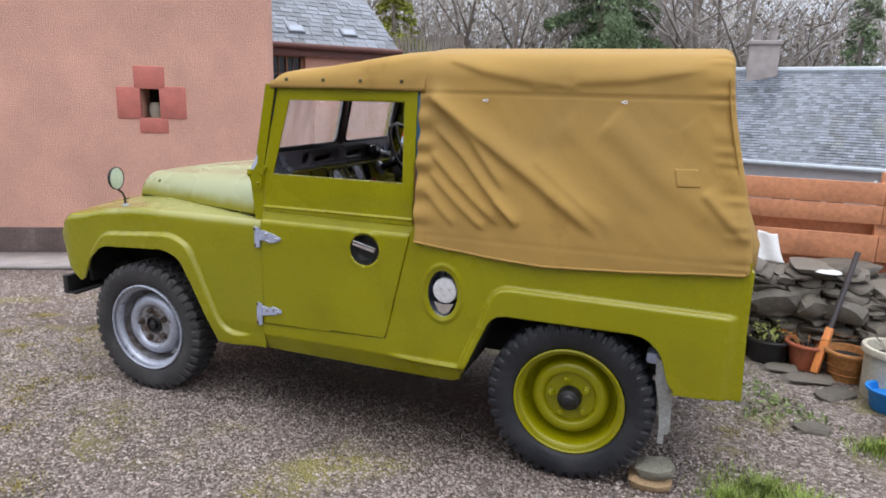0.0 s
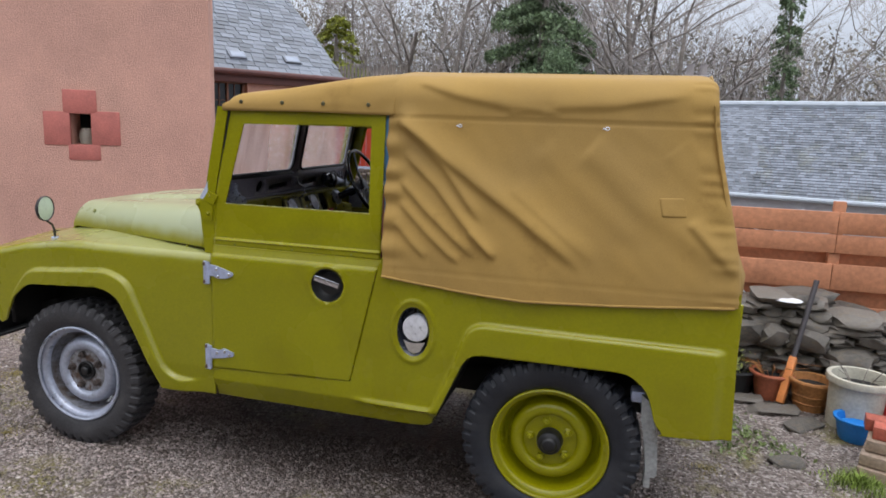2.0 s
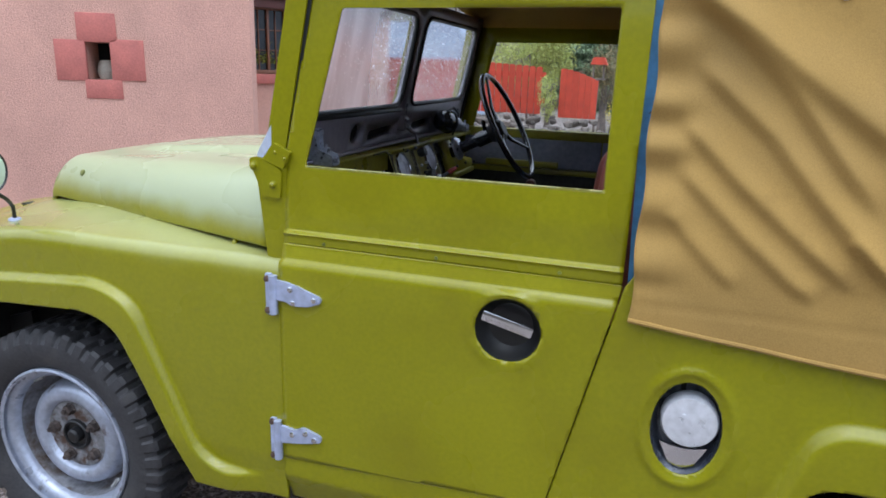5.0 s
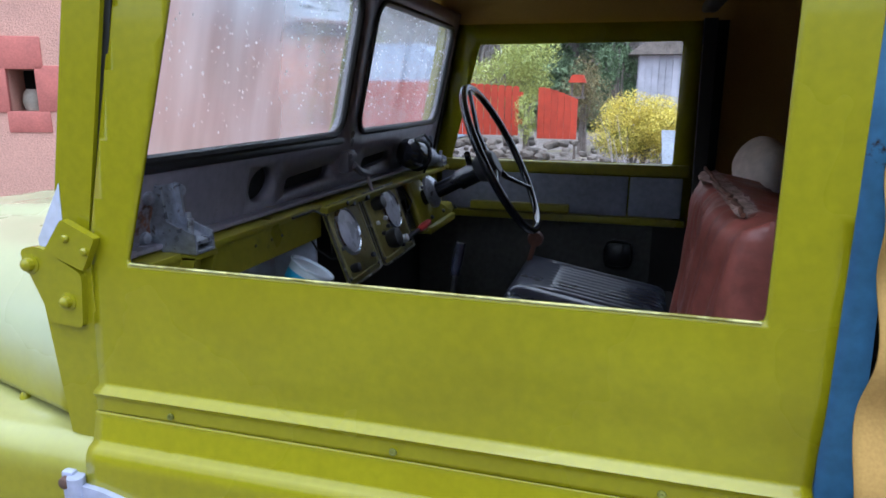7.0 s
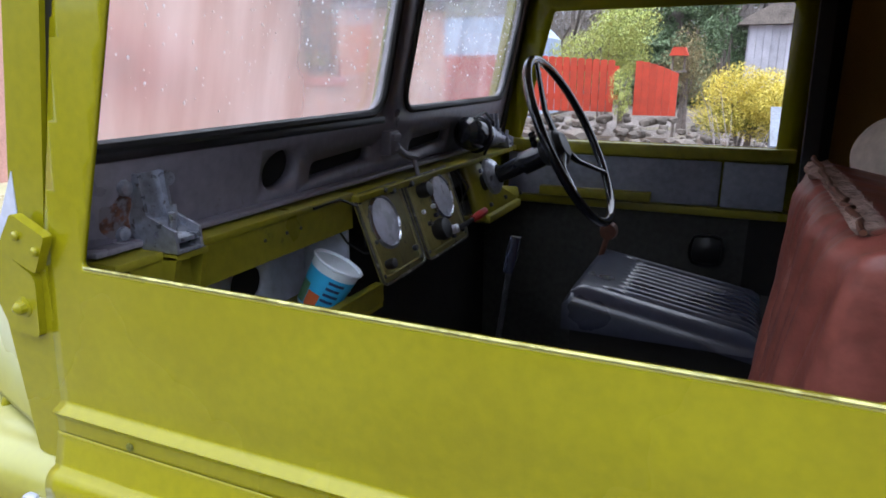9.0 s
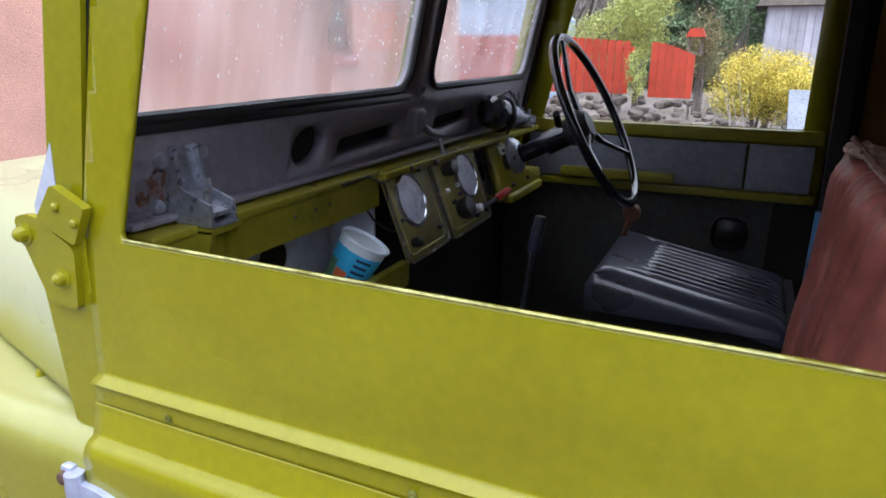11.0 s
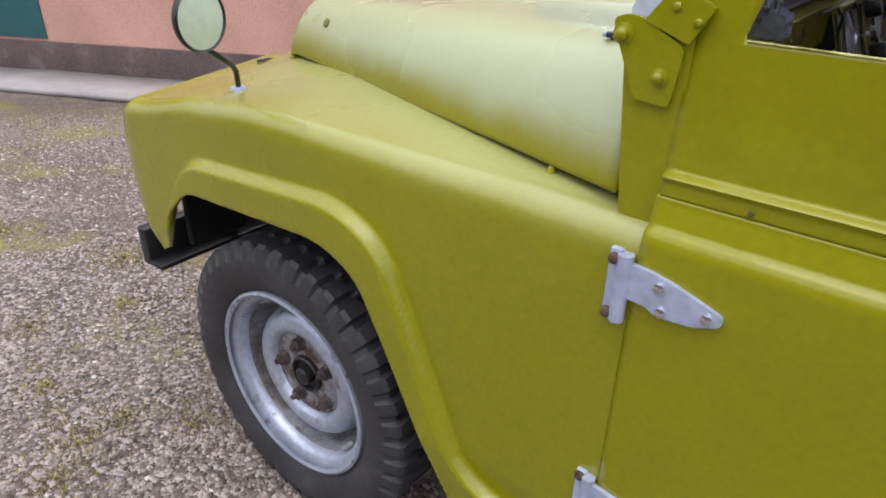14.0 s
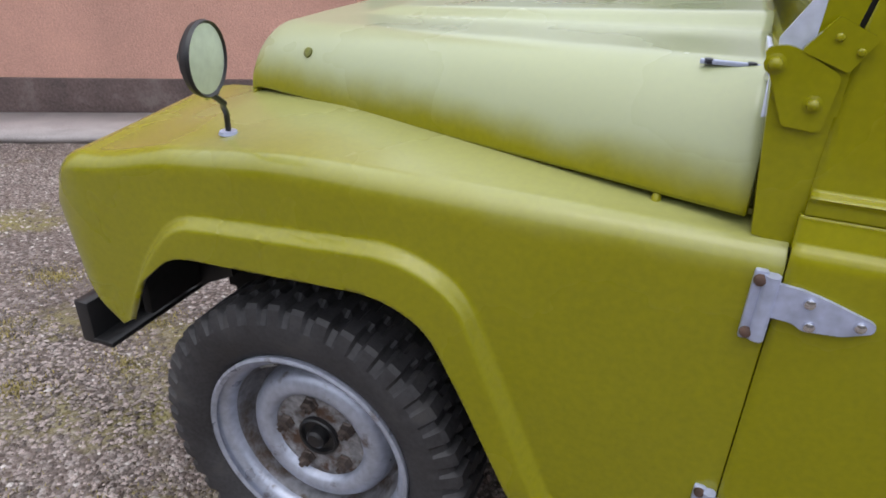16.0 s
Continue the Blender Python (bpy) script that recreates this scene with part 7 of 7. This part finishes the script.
lathe(bm, [(0.0, 0.08), (0.06, 0.10), (0.09, 0.085)], 18, pose(3.86, 1.47, ground_z(3.86, 1.47), 90, 0, 0))
part("basin_cloth", bm, M_BLUEPLASTIC, bowl)
can = thing("watering_can", (4.10, 1.58, 0), "bright red plastic watering can", "watering can")
bm = BM()
lathe(bm, [(0.0, 0.0), (0.085, 0.0), (0.09, 0.02), (0.08, 0.22), (0.05, 0.25), (0.0, 0.25)], 24, pose(4.10, 1.58, ground_z(4.1, 1.58), 90, 0, 0))
part("can_body", bm, M_REDPLASTIC, can)
bm = BM()
tube(bm, [(4.08, 1.52, 0.10), (4.02, 1.44, 0.2), (3.99, 1.40, 0.30)], [0.018, 0.014, 0.012], 10)
part("spout", bm, M_REDPLASTIC, can)
bm = BM()
tube(bm, [(4.10, 1.58, 0.25), (4.12, 1.60, 0.33), (4.17, 1.62, 0.30), (4.18, 1.63, 0.12)], 0.010, 8)
part("can_handle", bm, M_REDPLASTIC, can)
# long-handled tool leaning on the wall
tool = thing("leaning_tool", (3.53, 1.80, 0.0), "long dark shafted tool with orange wooden foot leaning on the wall", "tool")
T0, T1 = Vector((3.545, 1.80, 0.035)), Vector((3.745, 2.12, 0.755))
bm = BM()
tube(bm, [T0 + (T1 - T0) * 0.30, T1], 0.017, 12)
part("shaft", bm, M_DARKSHAFT, tool)
bm = BM()
box(bm, -0.022, 0.022, -0.018, 0.018, 0, 0.30, 0.006, Matrix.Translation(T0) @ (T1 - T0).to_track_quat('Z', 'Y').to_matrix().to_4x4())
part("wooden_foot", bm, M_ORANGEWOOD, tool, "orange wooden foot")
# white enamel lid and bent white sheet on the wall
bm = BM()
lathe(bm, [(0.0, 0.010), (0.04, 0.012), (0.072, 0.007), (0.084, 0.0), (0.084, -0.005), (0.0, 0.0)], 32, pose(3.585, 2.08, 0.622, 87, 0, 0))
solo("enamel_lid", bm, M_WHITE, "round white enamel lid lying on the stone wall", "lid")
bm = BM()
rows = []
for i in range(13):
    t = i / 12
    right = 3.375 - 0.065 * t ** 0.6
    row = []
    for j in range(17):
        q = j / 16
        x = 3.185 + (right - 3.185) * q
        row.append(bm.verts.new((x, 2.30 + 0.05 * t + 0.018 * math.sin(5 * q + 1.5 * t) + 0.03 * q * q, 0.60 + 0.205 * t - 0.02 * q * t + 0.006 * noise.noise(Vector((x * 20, t * 4, 1))))))
    rows.append(row)
for p, q in zip(rows, rows[1:]):
    for j in range(16):
        bm.faces.new((p[j], p[j + 1], q[j + 1], q[j]))
thicken(solo("plastic_sheet", bm, M_WHITE, "bent white plastic sheet standing on the stone wall", "sheet"), 0.006, 0)
# stacked boards and bricks
stack = thing("board_stack", (4.05, 1.12, 0.0), "stack of weathered boards on the gravel", "boards")
for k, (x0, y0, dz, tw) in enumerate(((3.72, 0.98, 0.0, 8), (3.73, 1.0, 0.062, 6), (3.76, 1.03, 0.124, 9))):
    bm = BM()
    box(bm, 0, 0.62, 0, 0.26, 0, 0.056, 0.004, pose(x0, y0, 0.004 + dz, 0, 0, tw - 30))
    part("plank", bm, M_CRATE, stack)
for k in range(4):
    bm = BM()
    box(bm, 0, 0.215, 0, 0.10, 0, 0.062, 0.004, pose(3.79 + 0.19 * (k % 2), 1.05 - 0.11 * (k % 2) + 0.10 * (k // 2), 0.186, 0, 0, -20 + 3 * k))
    solo("brick", bm, M_BRICK, "loose red brick lying on stacked boards", "brick", group="bricks on the boards")
# slate slabs lying about, and the chocks behind the rear wheel
rng = random.Random(21)
for x, y, sx, sy in ((3.50, 1.72, 0.30, 0.16), (3.62, 1.55, 0.26, 0.14), (3.36, 1.84, 0.2, 0.14), (3.42, 1.02, 0.16, 0.10)):
    ob = lay(None, x, y, ground_z(x, y) + 0.012, sx, sy, 0.035, 0.4, "slate_slab")
    tagged(ob, "flat grey slate slab lying on the gravel", "stone", "slabs on the gravel")
for x, y, z, sx, sy, sz, lab in ((2.655, 0.165, 0.028, 0.185, 0.14, 0.060, "tan"), (2.672, 0.172, 0.083, 0.165, 0.13, 0.065, "grey")):
    ob = lay(None, x, y, z, sx, sy, sz, 0.2, "chock_stone", [stone_mesh(61, M_TANSTONE if lab == "tan" else M_GREYSTONE)])
    tagged(ob, "%s flat stone wedged behind the rear wheel" % lab, "stone", "wheel chocks")


# ---- gravel, grass and moss ----
def scatter(name, n, area, size, mat, label, seed, keep=None, category="gravel"):
    r = random.Random(seed)
    oct_v = [(1, 0, 0), (-1, 0, 0), (0, 1, 0), (0, -1, 0), (0, 0, 1), (0, 0, -1)]
    oct_f = [(0, 2, 4), (2, 1, 4), (1, 3, 4), (3, 0, 4), (2, 0, 5), (1, 2, 5), (3, 1, 5), (0, 3, 5)]
    V, F = [], []
    k = 0
    while k < n:
        x, y = r.uniform(area[0], area[1]), r.uniform(area[2], area[3])
        if keep and not keep(x, y):
            k += 1
            continue
        s = size * r.uniform(0.45, 1.5)
        a = r.uniform(0, 6.28)
        c, q = math.cos(a), math.sin(a)
        z = ground_z(x, y) + s * 0.12
        sx, sy, sz = s * r.uniform(0.7, 1.2), s * r.uniform(0.5, 0.9), s * r.uniform(0.35, 0.65)
        i = len(V)
        for vx, vy, vz in oct_v:
            vx, vy, vz = vx * sx * r.uniform(0.75, 1.15), vy * sy * r.uniform(0.75, 1.15), vz * sz
            V.append((x + c * vx - q * vy, y + q * vx + c * vy, z + vz + 0.25 * vx * (a - 3) / 3))
        F += [tuple(i + j for j in f) for f in oct_f]
        k += 1
    me = bpy.data.meshes.new(name)
    me.from_pydata(V, [], F)
    me.materials.append(mat)
    return tagged(new(name, me), label, category, kind="stuff")


front_of = lambda x, y: to_wall(x, y) > 0.95 and (y < 2.1 or x < 1)
scatter("gravel", 52000, (-5.5, 4.6, -1.7, 4.2), 0.0100, M_PEBBLE, "loose wet grey and brown gravel", 1, front_of)
scatter("gravel_near", 52000, (-1.9, 3.4, -1.4, 0.6), 0.0088, M_PEBBLE, "fine wet gravel chips", 2, front_of)
scatter("pale_chips", 6000, (-5.0, 4.3, -1.7, 3.0), 0.009, M_PALEPEBBLE, "scattered pale stone chips", 3, lambda x, y: front_of(x, y) and not (-0.1 < x < 2.5 and y > -0.25 and y < 1.9))


def tuft(name, spots, n, height, mat, label, seed, category="grass"):
    r = random.Random(seed)
    V, F = [], []
    for x0, y0, rad in spots:
        for k in range(int(n * rad * rad / 0.04)):
            a, d = r.uniform(0, 6.28), rad * abs(r.gauss(0, 0.5))
            x, y = x0 + d * math.cos(a) * 1.3, y0 + d * math.sin(a)
            h = height * r.uniform(0.4, 1.3) * max(0.3, 1 - d / rad * 0.5)
            b = r.uniform(0, 6.28)
            lx, ly = math.cos(b), math.sin(b)
            w = 0.0016 + 0.0012 * r.random()
            z = ground_z(x, y) - 0.003
            i = len(V)
            V += [(x - w * ly, y + w * lx, z), (x + w * ly, y - w * lx, z), (x + 0.25 * h * lx - w * 0.7 * ly, y + 0.25 * h * ly + w * 0.7 * lx, z + 0.6 * h),
                  (x + 0.25 * h * lx + w * 0.7 * ly, y + 0.25 * h * ly - w * 0.7 * lx, z + 0.6 * h), (x + 0.6 * h * lx, y + 0.6 * h * ly, z + h * 0.9)]
            F += [(i, i + 1, i + 3, i + 2), (i + 2, i + 3, i + 4)]
    me = bpy.data.meshes.new(name)
    me.from_pydata(V, [], F)
    me.materials.append(mat)
    return tagged(new(name, me), label, category, kind="stuff")


tuft("grass", [(3.12, 0.30, 0.22), (3.30, 0.22, 0.18), (2.98, 0.18, 0.12), (3.72, 0.92, 0.16), (3.9, 0.75, 0.22), (3.22, 0.1, 0.22)], 1200, 0.07, M_GRASS, "tufts of bright green grass in the gravel", 5)
tuft("moss", [(1.32, -0.18, 0.13), (-0.63, -0.2, 0.25), (3.02, 0.83, 0.17), (0.19, -0.87, 0.25), (-1.32, -0.05, 0.28), (-0.64, -0.07, 0.2), (-1.0, 0.5, 0.25), (-0.3, -0.55, 0.22), (1.9, -0.35, 0.14), (2.4, -0.1, 0.12), (-1.8, 0.9, 0.3), (-0.45, 0.05, 0.22), (-0.8, -0.5, 0.25), (-1.2, 0.25, 0.22), (0.9, -1.0, 0.16), (-2.3, 0.2, 0.3), (-0.95, -0.15, 0.3), (-0.55, -0.3, 0.25), (-1.15, 0.75, 0.28), (-1.6, 0.45, 0.3)], 520, 0.016, M_MOSS, "low yellow green moss on the gravel", 6, "moss")
r7 = random.Random(7)
weeds = thing("weeds", (3.3, 1.27, 0.0), "low broad leaved green weeds on the gravel", "weeds")
for cx, cy in ((3.28, 1.28), (3.16, 1.10), (3.42, 1.16), (3.22, 1.45)):
    mesh_part("rosette", cloud_mesh("rosette", 70, lambda: Vector((cx + r7.gauss(0, 0.07), cy + r7.gauss(0, 0.07), ground_z(cx, cy) + 0.008 + abs(r7.gauss(0, 0.012)))), 0.034, M_LEAFGREEN, r7), weeds)


# ---- garden seen through the far window ----
red = thing("picket_fence", (-2.5, 12.0, 0.78), "bright red painted picket fence on the rockery", "fence")
x = -6.6
k = 0
while x < -0.68:
    t = 1.63 + 0.10 * min(1, max(0, (-0.7 - x) / 1.6))
    bm = BM()
    z0 = 0.74
    prism(bm, [(x, z0), (x + 0.122, z0), (x + 0.122, t - 0.01), (x + 0.061, t + 0.01), (x, t - 0.01)], 12.0, 12.02)
    part("picket", bm, M_REDFENCE, red, smooth=False)
    x += 0.135
for z in (0.95, 1.45):
    bm = BM()
    box(bm, -6.6, -0.6, 12.025, 12.06, z, z + 0.09)
    part("rail", bm, M_REDFENCE, red)
gate = thing("garden_gate", (0.07, 11.9, 0.75), "bright red boarded gate with curved top", "gate")
for k in range(6):
    x = -0.30 + 0.12 * k
    bm = BM()
    t = 1.62 - 0.16 * (k / 5) ** 1.5
    prism(bm, [(x, 0.70), (x + 0.116, 0.70), (x + 0.116, t - 0.01 * k), (x, t)], 11.9, 11.93)
    part("board", bm, M_REDFENCE, gate, smooth=False)
bt = thing("bird_table", (0.34, 12.6, 0.8), "small bird table with red pitched roof", "bird table")
bm = BM()
prism(bm, [(0.18, 1.72), (0.50, 1.72), (0.44, 1.86), (0.24, 1.86)], 12.45, 12.75)
part("roof", bm, M_REDFENCE, bt)
for dx in (0.24, 0.44):
    bm = BM()
    box(bm, dx - 0.015, dx + 0.015, 12.58, 12.62, 1.45, 1.72)
    part("roof_post", bm, M_BARK, bt)
bm = BM()
box(bm, 0.20, 0.48, 12.45, 12.75, 1.43, 1.46)
part("tray", bm, M_BARK, bt)
bm = BM()
box(bm, 0.315, 0.365, 12.57, 12.63, 0.0, 1.44)
part("pole", bm, M_BARK, bt)
bm = BM()
bx, by = [-5.5 + 0.3 * k for k in range(30)], [9.4 + 0.2 * k for k in range(14)]
bed = [[bm.verts.new((x, y, ground_z(x, y) + 0.035 + 0.03 * noise.noise(Vector((x * 3, y * 3, 2))))) for x in bx] for y in by]
for j in range(len(by) - 1):
    for i in range(len(bx) - 1):
        bm.faces.new((bed[j][i], bed[j][i + 1], bed[j + 1][i + 1], bed[j + 1][i]))
solo("soil_bed", bm, M_SOIL, "dark damp garden soil bank", "soil", kind="structure")
rock = thing("rockery", (0.0, 11.4, 0.5), "bank of rough grey rockery stones below the red fence", "rockery")
rng = random.Random(31)
for k in range(300):
    x = rng.uniform(-4.2, 2.6)
    y = rng.uniform(10.5, 11.85)
    s = rng.uniform(0.07, 0.22) * (1.6 if rng.random() < 0.12 else 1)
    lay(rock, x, y, ground_z(x, y) + 0.10 + 0.25 * (y - 10.6), s, s * 0.8, s * 0.6, rng.uniform(0, 3), kinds=ROCKS)


def bush(name, c, r, n, size, mat, label, seed, lobes=7, category="shrub", stems=True):
    g = random.Random(seed)
    ob = thing(name, (c[0], c[1], ground_z(c[0], c[1])), label, category)
    balls = [(Vector((g.uniform(-0.6, 0.6) * r[0], g.uniform(-0.6, 0.6) * r[1], g.uniform(-0.5, 0.6) * r[2])), g.uniform(0.35, 0.6)) for _ in range(lobes)]

    def sample():
        b, q = g.choice(balls)
        d = Vector((g.gauss(0, 1), g.gauss(0, 1), g.gauss(0, 1))).normalized() * q * g.uniform(0.55, 1.08)
        return Vector(c) + b + Vector((d.x * r[0], d.y * r[1], d.z * r[2]))
    tagged(mesh_part("crown", cloud_mesh("crown", n, sample, size, mat, g), ob), kind="stuff")
    if stems:
        bm = BM()
        gz = ground_z(c[0], c[1]) - 0.1
        for k in range(9):
            b, q = g.choice(balls)
            tube(bm, [(c[0] + g.uniform(-0.1, 0.1), c[1], gz), Vector(c) + b * 0.5, Vector(c) + b], [0.03, 0.018, 0.008], 5)
        tagged(part("branching_stem", bm, M_BARK, ob), kind="stuff")
    return ob


bush("bamboo_clump", (-1.15, 13.6, 2.05), (1.15, 0.7, 0.9), 14000, 0.05, M_LEAFLIME, "feathery lime green bamboo behind the red fence", 41, 9)
bush("trailing_shrub", (-0.46, 11.65, 1.05), (0.22, 0.2, 0.6), 1600, 0.035, M_LEAFLIME, "pale trailing shrub hanging over the rockery", 42, 6)
bush("golden_shrub", (1.66, 10.0, 0.98), (0.80, 0.55, 0.55), 30000, 0.030, M_LEAFYELLOW, "golden yellow conifer shrub on the bank", 43, 14, stems=False)
bush("golden_shrub", (1.50, 10.25, 0.80), (0.60, 0.40, 0.38), 9000, 0.030, M_LEAFGOLD, "olive green underside growth of the golden shrub", 46, 8)
sap = thing("bare_sapling", (1.30, 9.0, ground_z(1.30, 9.0)), "thin bare sapling with pale twigs", "sapling")
sg = random.Random(12)
for k in range(9):
    bm = BM()
    b = Vector((1.30 + 0.02 * k, 9.0, ground_z(1.30, 9.0)))
    lean = sg.uniform(-0.28, 0.42)
    L = sg.uniform(0.7, 1.7)
    pts = [b + Vector((lean * L * t ** 1.3 + 0.03 * sg.gauss(0, 1) * t, 0.1 * sg.gauss(0, 1) * t, L * t)) for t in (0, 0.3, 0.6, 0.85, 1.0)]
    tube(bm, pts, [0.012, 0.010, 0.007, 0.004, 0.002], 5)
    part("stem", bm, M_TWIG, sap)
bush("twiggy_shrub", (0.42, 13.6, 1.55), (0.55, 0.4, 0.75), 7000, 0.035, M_BROWNTWIG, "bushy shrub with olive brown winter twigs", 47, 9)
bush("evergreen_shrub", (1.05, 15.2, 2.55), (0.75, 0.7, 1.3), 12000, 0.06, M_SOFTGREEN, "soft green evergreen shrub behind the rockery", 44, 7)
shed = thing("garden_shed", (2.1, 15.5, 0.5), "grey boarded garden shed with low roof", "shed")
for k in range(10):
    bm = BM()
    box(bm, 1.45 + 0.14 * k, 1.45 + 0.14 * k + 0.132, 15.0, 15.03, 0.0, 2.35)
    part("board", bm, M_SHEDGREY, shed, smooth=False)
bm = BM()
prism(bm, [(1.2, 2.36), (3.0, 2.36), (2.9, 2.52), (2.1, 2.9), (1.4, 2.52)], 14.85, 17.0)
part("roof", bm, M_BARK, shed, smooth=False)
bm = BM()
box(bm, 1.42, 2.86, 15.04, 16.8, -1.0, 2.35)
part("shed_body", bm, M_SHEDGREY, shed, smooth=False)
slab = thing("cold_frame", (2.15, 8.6, 0.3), "pale grey slate covered cold frame", "cold frame")
bm = BM()
prism(bm, [(8.2, 0.62), (9.2, 1.02), (9.2, 0.98), (8.2, 0.58)], 1.78, 2.7, "x")
part("lid", bm, M_SLATE, slab)
bm = BM()
prism(bm, [(8.2, 0.0), (9.2, 0.0), (9.2, 0.98), (8.2, 0.58)], 1.80, 2.68, "x")
part("frame_body", bm, M_SLATE, slab)
tun = thing("polytunnel", (-4.6, 17.0, 0.8), "pale blue plastic covered greenhouse", "greenhouse")
bm = BM()
prism(bm, [(-6.2, 0.3), (-3.4, 0.3), (-3.4, 2.3), (-3.9, 2.75), (-5.7, 2.75), (-6.2, 2.3)], 16.2, 19.0)
part("cover", bm, M_POLY, tun)


# ---- trees behind ----
def bare_tree(seed, base, height, trunk_r, depth=4, spread=0.55, label="tall bare winter tree with fine twigs", lean=0.0):
    g = random.Random(seed)
    ob = thing("bare_tree", base, label, "tree", "bare trees behind the yard")
    V1, V2 = BM(), BM()

    def grow(bm_t, p, d, L, r, lev):
        pts, rad = [p], [r]
        n = 4 if lev < 2 else 3
        q = p.copy()
        for k in range(n):
            d = (d + Vector((g.gauss(0, 0.13), g.gauss(0, 0.13), g.gauss(0.03, 0.08)))).normalized()
            q = q + d * L / n
            pts.append(q.copy())
            rad.append(r * (1 - 0.55 * (k + 1) / n))
        tube(bm_t, pts, rad, 7 if lev == 0 else 5 if lev == 1 else 3, caps=False)
        if lev >= depth:
            return
        kids = (7, 5, 5, 4, 3)[lev]
        for k in range(kids):
            t = g.uniform(0.25 if lev else 0.18, 1.0)
            i = min(int(t * n), n - 1)
            pp = pts[i].lerp(pts[i + 1], t * n - i)
            a = g.uniform(0, 6.28)
            side = Vector((math.cos(a), math.sin(a), g.uniform(-0.1, 0.6)))
            nd = (d * (1 - spread) + side * spread).normalized()
            grow(V2 if lev >= 1 else V1, pp, nd, L * g.uniform(0.42, 0.66), rad[i] * 0.55, lev + 1)

    grow(V1, Vector(base) + Vector((0, 0, -0.3)), Vector((lean, 0, 1)), height, trunk_r, 0)
    part("trunk", V1, M_BARK, ob, angle=80)
    tagged(part("twig_crown", V2, M_TWIG, ob, angle=80), kind="stuff")
    return ob


rng = random.Random(77)
spots = [(-14, 33), (-9, 35), (0.3, 34), (2.4, 24.5), (5.5, 33), (8, 35), (-7, 28), (-3.6, 29), (11.5, 35), (-15.5, 27), (-12.5, 24), (-10.5, 29), (-8.2, 25), (-6.0, 31), (-4.6, 26), (1.6, 27), (3.2, 31), (4.6, 26), (6.4, 29), (8.8, 27), (10.8, 31), (12.5, 27), (-2.6, 32), (14.5, 30)]
for k, (x, y) in enumerate(spots):
    bare_tree(100 + k, (x, y, ground_z(x, y)), rng.uniform(7, 10), rng.uniform(0.08, 0.16), 4, 0.58)


def conifer(name, base, height, radius, n, size, mat, label, seed, low=0.0):
    g = random.Random(seed)
    ob = thing(name, base, label, "tree")
    bm = BM()
    tube(bm, [Vector(base) + Vector((0, 0, -0.2)), Vector(base) + Vector((0, 0, height * 0.95))], [radius * 0.1, 0.03], 8)
    part("trunk", bm, M_BARK, ob)
    layers = [(g.uniform(low, 0.97), g.uniform(0, 6.28), g.uniform(0.75, 1.15)) for _ in range(150)]

    def sample():
        t, a, q = g.choice(layers)
        R = radius * (1 - t) ** 0.7 * q
        d = R * math.sqrt(g.random())
        w = 0.25 + 0.5 * d / max(R, 0.01)
        a2 = a + g.gauss(0, 0.22)
        return Vector(base) + Vector((d * math.cos(a2), d * math.sin(a2), t * height - 0.35 * d + g.gauss(0, 0.05 * height / 8)))
    tagged(mesh_part("crown", cloud_mesh("crown", n, sample, size, mat, g, 0.3), ob), kind="stuff")
    return ob


conifer("dark_conifer", (-0.9, 25.0, ground_z(-0.9, 25.0)), 11.0, 3.4, 62000, 0.16, M_LEAFDARK, "large dark green conifer tree behind the yard", 51)
conifer("golden_conifer", (-6.9, 18.5, ground_z(-6.9, 18.5)), 6.0, 3.0, 9000, 0.14, M_LEAFGOLD, "golden green conifer behind the slate roof", 52)
conifer("ivy_column", (7.9, 24.5, ground_z(7.9, 24.5)), 13.0, 1.0, 8000, 0.15, M_LEAFDARK, "tall ivy covered tree trunk", 53)
conifer("dark_conifer", (14.5, 25.0, ground_z(14.5, 25.0)), 12.0, 2.6, 6000, 0.24, M_LEAFDARK, "dark green conifer at the wood's edge", 54)
slats = thing("slatted_screen", (-5.2, 16.5, 1.0), "tall dark slatted timber screen", "fence")
for k in range(24):
    bm = BM()
    x = -6.6 + 0.12 * k
    box(bm, x, x + 0.075, 16.5, 16.53, 0.0, 3.45 + 0.04 * math.sin(k * 1.7))
    part("slat", bm, M_BARK, slats, smooth=False)
# undergrowth: a low thicket closing the view under the trees
g9 = random.Random(9)
thick = thing("thicket", (0, 34, 0), "dense brown winter undergrowth on the hillside", "undergrowth", kind="stuff")
bm = BM()
for k in range(4200):
    x, y = g9.uniform(-26, 22), g9.uniform(27, 40)
    z = ground_z(x, y)
    h = g9.uniform(2.0, 9.5)
    a = g9.uniform(-0.35, 0.35)
    tube(bm, [(x, y, z - 0.2), (x + a * h * 0.5, y, z + h * 0.6), (x + a * h + g9.uniform(-0.3, 0.3), y, z + h)], [0.035, 0.022, 0.008], 3, caps=False)
tagged(part("stalk_mass", bm, M_TWIG, thick, angle=80), kind="stuff")
tagged(mesh_part("brush", cloud_mesh("brush", 60000, lambda: (lambda x, y: Vector((x, y, ground_z(x, y) + 9.0 * g9.random() ** 1.5)))(g9.uniform(-24, 20), g9.uniform(27, 38)), 0.24, M_BRUSH, g9), thick), kind="stuff")
